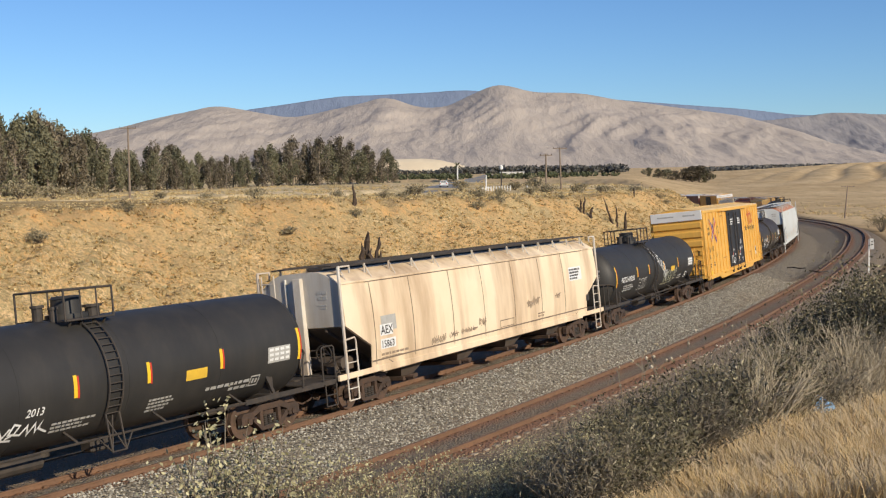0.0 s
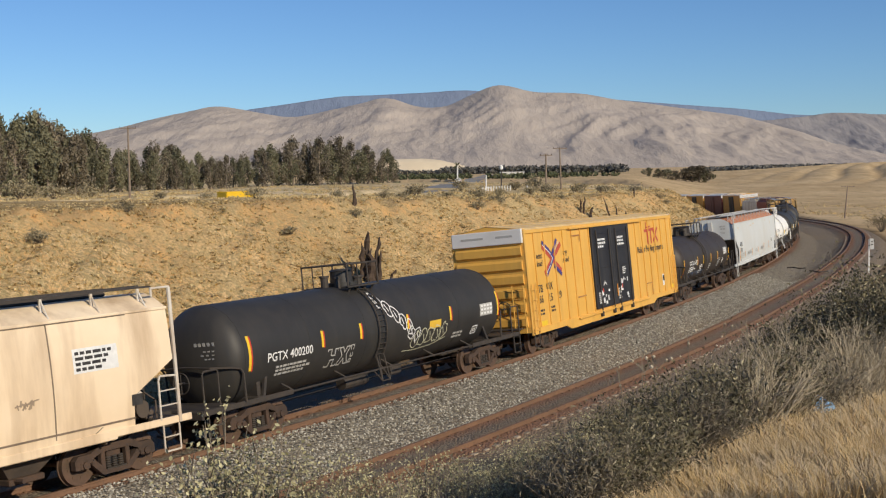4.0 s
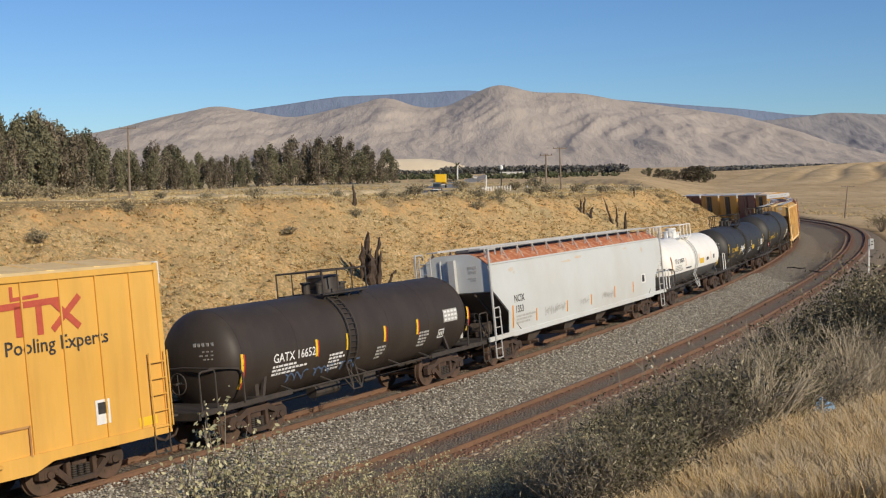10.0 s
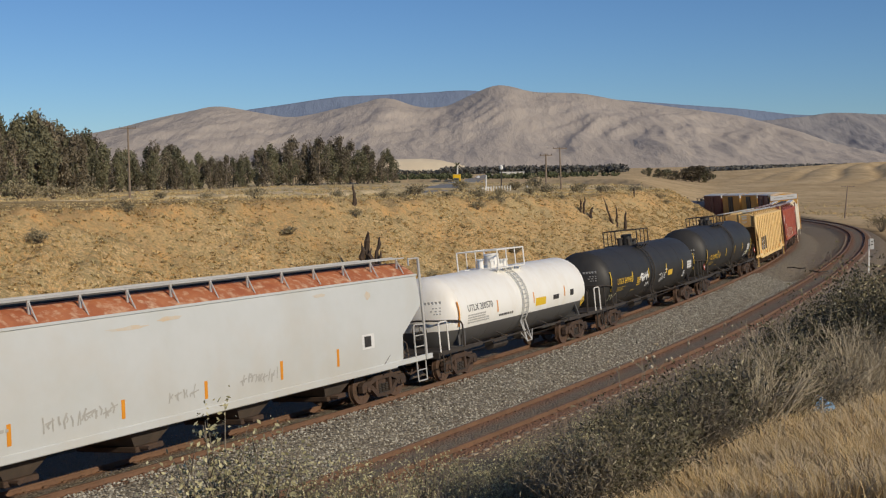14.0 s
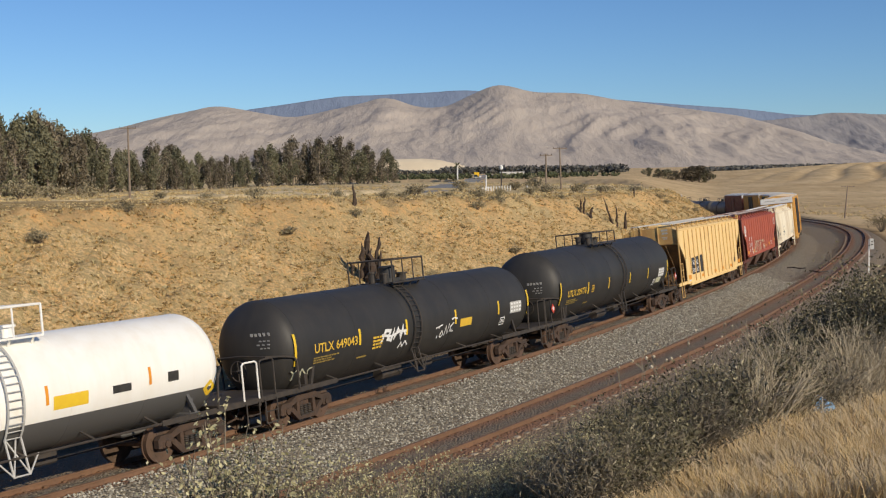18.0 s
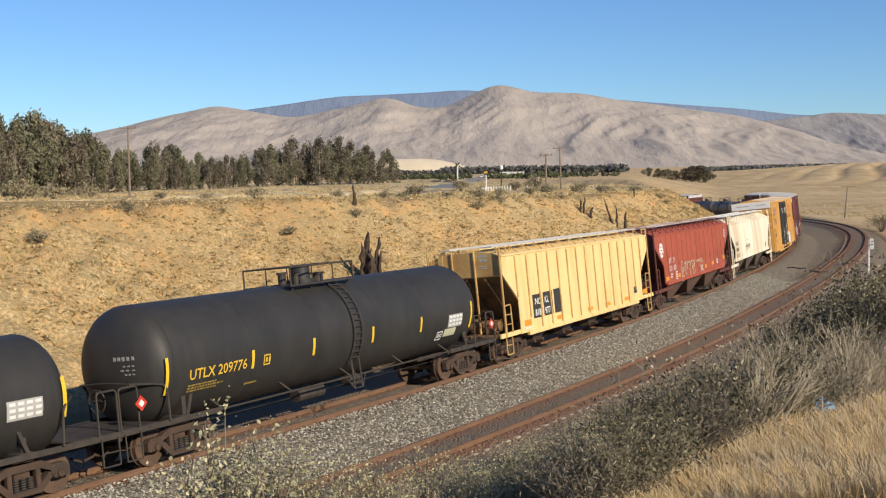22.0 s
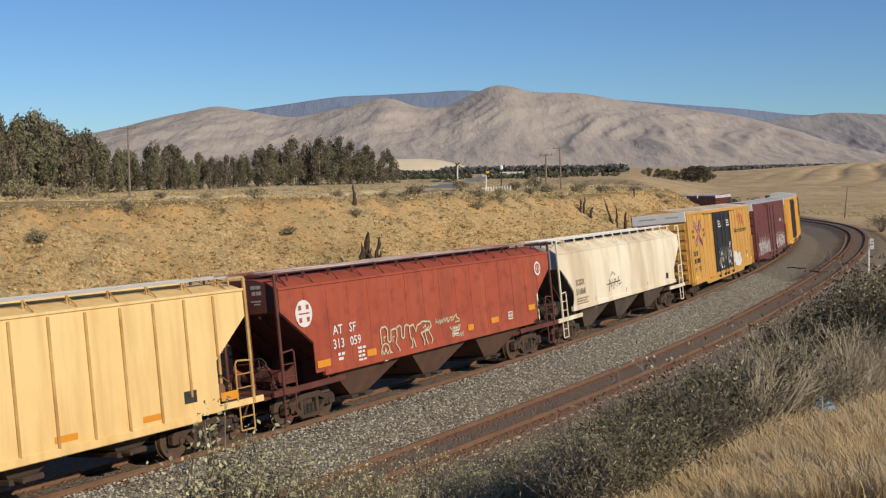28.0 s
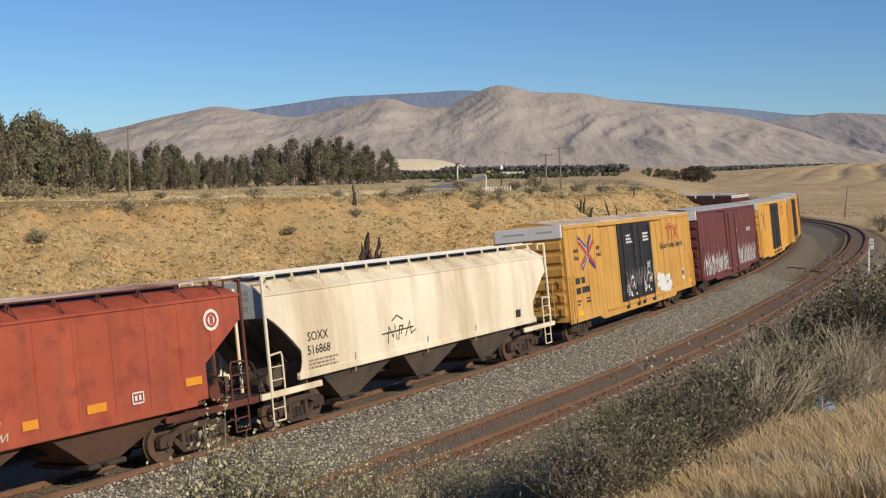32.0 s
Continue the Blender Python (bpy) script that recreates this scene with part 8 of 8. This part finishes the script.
# low white shed behind the orchard
shed = thing("farm_shed", "long low white farm shed beyond the orchard", "shed", Matrix.Translation(bearing(0.0595, 640)))
part("wall", Geo().box((0, 0, 1.1), (13.0, 6.0, 2.4)), M_POST_WHITE, shed)
part("roof", Geo().prism([(-6.8, 2.3), (6.8, 2.3), (6.6, 2.75), (-6.6, 2.75)], -3.3, 3.3), M_POST_WHITE, shed)


# ---- poles, posts, stumps ----
def utility_pole(label, p, height, arm, lean=(0, 0), double=False):
    ob = thing("utility_pole", label, "utility pole", Matrix.Translation(p), "utility poles")
    g = Geo()
    top = (lean[0] * height, lean[1] * height, height)
    g.rod((0, 0, -0.3), top, 0.16, 10, 0.10)
    part("pole", g, M_POLE, ob)
    for k in range(2 if double else 1):
        z = height - 0.25 - k * 0.7
        c = (lean[0] * z, lean[1] * z - 0.14, z)
        g = Geo()
        g.box(c, (arm, 0.10, 0.12), bevel=0.01)
        a = part("crossarm", g, M_POLE, ob)
        for x in np.linspace(-arm / 2 + 0.12, arm / 2 - 0.12, 4):
            h = Geo()
            h.rod((c[0] + x, c[1], c[2] + 0.06), (c[0] + x, c[1], c[2] + 0.24), 0.05, 8, 0.03)
            part("insulator", h, M_STEEL, a)


utility_pole("tall wooden utility pole beside the gum trees", bearing(-0.266, 158), 9.6, 2.3)
utility_pole("wooden utility pole with one crossarm on the flat", bearing(0.1013, 186), 6.7, 2.2, (-0.03, 0))
utility_pole("wooden utility pole with one crossarm on the flat", bearing(0.0885, 176), 5.5, 1.9)
utility_pole("leaning old wooden pole beside the far track", bearing(0.343, 228), 6.4, 2.6, (0.10, 0.05))
M_CAP = mat("white_light_cap", (0.85, 0.85, 0.82), (0.8, 0.8, 0.78), 3.0, 0.4)


def signal_mast(p):
    ob = thing("marker_mast", "dark mast with a white round head beside the road", "mast", Matrix.Translation(p))
    g = Geo()
    g.rod((0, 0, -0.2), (0, 0, 3.1), 0.10, 10, 0.08)
    part("mast", g, M_STEEL, ob)
    g = Geo()
    g.loft([[(0.26 * q * math.cos(a), 0.26 * q * math.sin(a), 3.1 + h) for a in np.linspace(0, 2 * math.pi, 13)[:-1]] for q, h in ((0.3, 0), (0.9, 0.12), (1, 0.35), (0.9, 0.6), (0.3, 0.74))])
    part("head", g, M_CAP, ob, smooth=True)


signal_mast(bearing(0.0505, 175))
mast = thing("white_stand_pipe", "white stand pipe beside a row of posts", "pipe", Matrix.Translation(bearing(0.0375, 178)))
part("pipe", Geo().rod((0, 0, -0.2), (0, 0, 2.35), 0.11, 12), M_POST_WHITE, mast)
part("elbow", Geo().tube([(0, 0, 0.5), (0.55, 0, 0.5), (0.75, 0, 0.2), (0.75, 0, -0.1)], 0.09, 8), M_POST_WHITE, mast)
post_mesh = Geo().box((0, 0, 0.35), (0.16, 0.16, 0.8), bevel=0.02).mesh("guard_post", M_POST_WHITE)
for k in range(12):
    ob = tagged(new("guard_post", post_mesh), "short white painted wooden guard post", "post", "row of guard posts")
    ob.location = bearing(0.0345 + 0.00235 * k + (0.012 if k > 10 else 0), 174 + (k % 3) * 0.4)


def palm(p, height):
    ob = thing("palm_tree", "small fan palm beside the orchard road", "palm", Matrix.Translation(p))
    part("trunk", Geo().rod((0, 0, -0.2), (0, 0, height), 0.26, 10, 0.20), M_POST_WHITE, ob)
    rg = np.random.RandomState(3)
    for k in range(18):
        a, e = rg.uniform(0, 6.28), rg.uniform(-0.5, 1.2)
        pts = [np.array([0, 0, height])]
        for j in range(1, 5):
            r = 1.9 * j / 4
            pts.append(np.array([r * math.cos(a) * math.cos(e), r * math.sin(a) * math.cos(e), height + r * math.sin(e) - 0.13 * j * j * 0.35]))
        vs, fs = [], []
        for j, q in enumerate(pts):
            w = (0.08, 0.3, 0.34, 0.24, 0.02)[j]
            vs += [q + np.array([-math.sin(a), math.cos(a), 0]) * w, q - np.array([-math.sin(a), math.cos(a), 0]) * w]
        fs = [(2 * j, 2 * j + 1, 2 * j + 3, 2 * j + 2) for j in range(4)]
        part("frond", Geo().add(vs, fs), M_CITRUS, ob)


palm(bearing(0.0132, 372), 5.6)


def stump_group(label, p, stems, seed):
    """Charred upright trunks; stems: x, y, height, radius, lean."""
    ob = thing("charred_stump", label, "stump", Matrix.Translation(p), "charred stumps on the bank")
    rg = np.random.RandomState(seed)
    for x, y, h, r, lx in stems:
        g = Geo()
        rings = []
        wob = rg.normal(size=(9, 2)) * r * 0.55
        for k in range(9):
            t = k / 8
            q = r * (1 - 0.45 * t) * rg.uniform(0.7, 1.35) * (0.45 if k == 8 else 1.25)
            rings.append([(x + lx * t * h + wob[k, 0] * t + q * math.cos(a) * rg.uniform(0.7, 1.3), y + wob[k, 1] * t + q * math.sin(a), -0.5 + (h + 0.5) * t + (rg.uniform(-0.12, 0.12) if k == 8 else 0)) for a in np.linspace(0, 2 * math.pi, 8)[:-1]])
        g.loft(rings)
        part("stem", g, M_CHAR, ob)


stump_group("cluster of charred dead trunks on the earth bank", bearing(-0.064, 53.5),
            [(-0.35, 0, 1.75, 0.12, 0.05), (-0.12, 0.1, 2.25, 0.14, 0.03), (0.10, -0.1, 1.55, 0.15, -0.04), (0.30, 0.1, 2.05, 0.10, 0.08), (0.48, 0, 1.40, 0.10, 0.06), (-0.5, 0.1, 0.9, 0.09, -0.35), (0.15, -0.3, 1.0, 0.2, 0.1),
             (0.75, 0, 0.5, 0.09, 0.9), (0.0, 0.2, 1.2, 0.22, 0.0)], 1)
stump_group("dead split post stumps on the bank's edge", bearing(0.120, 93), [(-0.2, 0, 1.15, 0.09, 0.0), (0.05, 0.1, 1.35, 0.09, 0.03), (0.45, 0, 0.55, 0.12, 0.45)], 2)
stump_group("dead forked branches on the bank", bearing(0.1465, 94), [(0.0, 0, 2.0, 0.08, -0.42), (-0.15, 0.1, 1.1, 0.06, -0.3), (0.25, 0.1, 1.3, 0.08, -0.05), (0.85, 0, 0.95, 0.09, 0.02)], 3)
stump_group("single charred post on the edge of the flat", bearing(-0.0752, 64), [(0, 0, 1.12, 0.075, -0.02), (0.03, 0.05, 0.8, 0.08, 0.0)], 4)
stump_group("short post on the edge of the flat", bearing(0.1635, 118), [(0, 0, 0.9, 0.07, 0.0)], 5)

# marker sign beside the outer track
sign = thing("track_sign", "white marker board on a pale post beside the track", "sign", Matrix.Translation(bearing(0.3642, 87)))
part("post", Geo().box((0, 0, 1.35), (0.11, 0.06, 2.9), bevel=0.01), M_POST_WHITE, sign)
board = part("board", Geo().box((0.17, -0.06, 2.45), (0.32, 0.03, 0.80), bevel=0.01), M_GREY_POST, sign)
for z in (2.62, 2.40):
    part("mark", Geo().box((0.18, -0.08, z), (0.14, 0.006, 0.09)), M_LETTER_BLACK, board)

# old hoses lying across the outer track
for k, (s, off) in enumerate(((53, 3.4), (50, 5.2), (52, 7.6))):
    g = Geo()
    g.tube([beside(s + 0.5 * math.sin(j * 1.3 + k), off - 0.6 + 0.25 * j, 0.08 - max(0, off - 6.5) * 0.1) for j in range(6)], 0.05)
    tagged(new("rubber_hose", g.mesh("rubber_hose", M_STEEL)), "black rubber hose lying on the ballast", "hose", "hoses on the ballast")

# plastic bag in the grass
g = Geo()
rg = np.random.RandomState(12)
rings = []
for q, h in ((0.5, 0.0), (1.0, 0.09), (0.95, 0.19), (0.6, 0.29), (0.15, 0.34)):
    rings.append([(0.19 * q * math.cos(a) * rg.uniform(0.7, 1.25), 0.16 * q * math.sin(a) * rg.uniform(0.7, 1.25), h * rg.uniform(0.85, 1.15)) for a in np.linspace(0, 2 * math.pi, 15)[:-1]])
g.loft(rings)
bag = tagged(new("plastic_bag", g.mesh("plastic_bag", mat("blue_plastic", (0.10, 0.36, 0.75), (0.35, 0.58, 0.85), 9.0, 0.3))), "crumpled blue plastic bag in the dry grass", "bag")
bag.location = bearing(0.3225, 15.6) + Vector((0, 0, 0.08))
bag.scale = (1.0, 0.8, 0.62)

# ---- road on the flat, and its traffic ----
M_ASPHALT = mat("grey_road", (0.20, 0.20, 0.195), (0.26, 0.255, 0.24), 0.15, 0.9, world_space=True, bump=0.1)


def road_at(d):
    return float(np.interp(d, ROAD_D, ROAD_X))


def build_road():
    ds = np.concatenate([np.arange(112, 200, 2.0), np.arange(200, 900, 10.0)])
    rows = []
    for d in ds:
        x = road_at(d)
        a = math.atan2(road_at(d + 2) - road_at(d - 2), 4)
        for o in (-4.0, -1.5, 1.5, 4.0):
            rows.append((x + o * math.cos(a), d - o * math.sin(a)))
    p = np.array(rows)
    z = ground_height(p[:, 0], p[:, 1]) + 0.05
    faces = [(4 * i + k, 4 * i + k + 1, 4 * i + k + 5, 4 * i + k + 4) for i in range(len(ds) - 1) for k in range(3)]
    me = bpy.data.meshes.new("road")
    me.from_pydata(np.column_stack([p, z]).tolist(), [], faces)
    me.materials.append(M_ASPHALT)
    return me


tagged(new("road", build_road()), "narrow grey asphalt road across the dry flat", "road", kind="structure")
TRAFFIC = []
M_TRUCK_YELLOW = mat("yellow_truck_paint", (0.85, 0.52, 0.02), (0.80, 0.48, 0.02), 1.0, 0.4)
M_CAR_GREY = mat("grey_green_car_paint", (0.10, 0.125, 0.12), (0.12, 0.145, 0.14), 1.0, 0.35)
M_CAR_WHITE = mat("white_car_paint", (0.78, 0.78, 0.76), (0.72, 0.72, 0.70), 1.0, 0.35)
M_GLASS_DARK = mat("dark_glass", (0.02, 0.025, 0.03), (0.03, 0.035, 0.04), 1.0, 0.1)
M_TYRE = mat("tyre_rubber", (0.02, 0.02, 0.02), (0.03, 0.03, 0.03), 3.0, 0.9)


def wheels(ob, xs, y, r):
    for x in xs:
        for sy in (-1, 1):
            w = part("wheel", Geo().rod((x, sy * (y - 0.12), r), (x, sy * (y + 0.12), r), r, 18), M_TYRE, ob)
            part("rim", Geo().rod((x, sy * (y + 0.10), r), (x, sy * (y + 0.135), r), r * 0.55, 14), M_ROOF, w)


def yellow_truck():
    ob = thing("box_truck", "bright yellow box truck driving away on the road", "truck")
    part("box_body", Geo().box((-0.9, 0, 1.95), (3.9, 2.25, 1.75), bevel=0.05), M_TRUCK_YELLOW, ob)
    part("rear_door", Geo().box((-2.87, 0, 1.95), (0.05, 2.0, 1.55), bevel=0.01), M_TRUCK_YELLOW, ob)
    part("cab", Geo().prism([(1.15, 0.6), (1.15, 2.35), (2.0, 2.35), (2.5, 1.55), (3.1, 1.4), (3.15, 0.6)], -1.0, 1.0), M_TRUCK_YELLOW, ob)
    part("windscreen", Geo().prism([(2.06, 2.25), (2.08, 2.27), (2.53, 1.6), (2.5, 1.58)], -0.85, 0.85), M_GLASS_DARK, ob)
    part("chassis", Geo().box((0, 0, 0.75), (5.8, 0.9, 0.3), bevel=0.03), M_STEEL, ob)
    part("bumper", Geo().box((-2.9, 0, 0.65), (0.12, 2.1, 0.18), bevel=0.02), M_POST_WHITE, ob)
    wheels(ob, (-1.8, 2.2), 0.98, 0.44)
    return ob


def small_car(name, label, mtl, tall):
    ob = thing(name, label, "car")
    part("body", Geo().prism([(-2.2, 0.35), (-2.25, 0.95), (-1.2 if tall else -1.7, 1.02), (1.0, 1.0), (2.1, 0.85), (2.2, 0.4)], -0.88, 0.88), mtl, ob)
    top = 1.75 if tall else 1.42
    part("cabin", Geo().loft([[(x, y, z) for x, y, z in ((-2.1, -0.82, 1.0), (0.9, -0.82, 1.0), (0.9, 0.82, 1.0), (-2.1, 0.82, 1.0))], [(-1.95, -0.68, top), (0.2, -0.68, top), (0.2, 0.68, top), (-1.95, 0.68, top)]]), mtl, ob)
    part("rear_window", Geo().prism([(-2.10, 1.1), (-2.03, top - 0.12), (-2.05, top - 0.12), (-2.12, 1.1)], -0.62, 0.62), M_GLASS_DARK, ob)
    for sy in (-1, 1):
        part("side_window", Geo().prism([(-1.8, 1.08), (-1.7, top - 0.1), (0.1, top - 0.1), (0.6, 1.08)], sy * 0.77, sy * 0.80), M_GLASS_DARK, ob)
        part("tail_light", Geo().box((-2.26, sy * 0.70, 0.82), (0.05, 0.22, 0.16), bevel=0.01), M_STRIPE_RED, ob)
    part("bumper", Geo().box((-2.28, 0, 0.55), (0.12, 1.7, 0.2), bevel=0.03), M_POST_WHITE, ob)
    wheels(ob, (-1.35, 1.35), 0.80, 0.33)
    return ob


def drive_rows(rows):
    out = []
    for t in np.arange(0, 32.01, 0.5):
        d = float(np.interp(t, [r[0] for r in rows], [r[1] for r in rows]))
        x, e = road_at(d), 1.5
        a = Vector((road_at(d - e), d - e, 0))
        b = Vector((road_at(d + e), d + e, 0))
        z = ground_height(np.array([a.x, b.x, x]), np.array([a.y, b.y, d]))
        a.z, b.z = float(z[0]), float(z[1])
        f = (b - a).normalized()
        left = Vector((-f.y, f.x, 0)).normalized()
        m = Matrix((f, left, f.cross(left))).transposed().to_4x4()
        m.translation = (x, d, float(z[2]) + 0.06)
        out.append((float(t), m))
    return out


TRUCK = [(0, 119), (2, 139.5), (3, 150.3), (3.5, 154.0), (4.5, 163.5), (6, 178), (7, 189), (8, 203), (9, 224), (10, 250), (11, 277), (12, 303), (13, 330), (14, 360), (17, 470), (19, 590), (22, 740), (32, 880)]
TRAFFIC.append((yellow_truck(), TRUCK))
TRAFFIC.append((small_car("grey_car", "dark grey-green hatchback following the yellow truck", M_CAR_GREY, True), [(t, d - 9 - 0.008 * d) for t, d in TRUCK]))
TRAFFIC.append((small_car("white_car", "small white car driving away on the road", M_CAR_WHITE, False), [(0, 262), (3, 340), (6, 420), (10, 510), (32, 715)]))

lay_ties(track_train, lambda s: 0.0, 0.0, -60, 200, 0.55, -30, 110, M_TIE)
lay_ties(track_empty, second, 0.11, -60, 200, 0.55, -30, 110, M_TIE_PALE)


def motions():
    """Every car runs along the track, the wheelsets of the nearer cars turn, and the road traffic drives off."""
    for ob, s, half in TRAIN:
        walk(ob, [(t, car_pose(s - travelled(t), half)) for t in np.arange(0, 32.01, 0.5)])
    for w, dx in WHEELSETS[:52]:
        walk(w, [(t, Matrix.Translation((dx, 0, 0.455)) @ Matrix.Rotation(-travelled(t) / 0.455, 4, "Y")) for t in np.arange(0, 32.01, 0.1)])
    for ob, rows in TRAFFIC:
        walk(ob, drive_rows(rows))


motions()
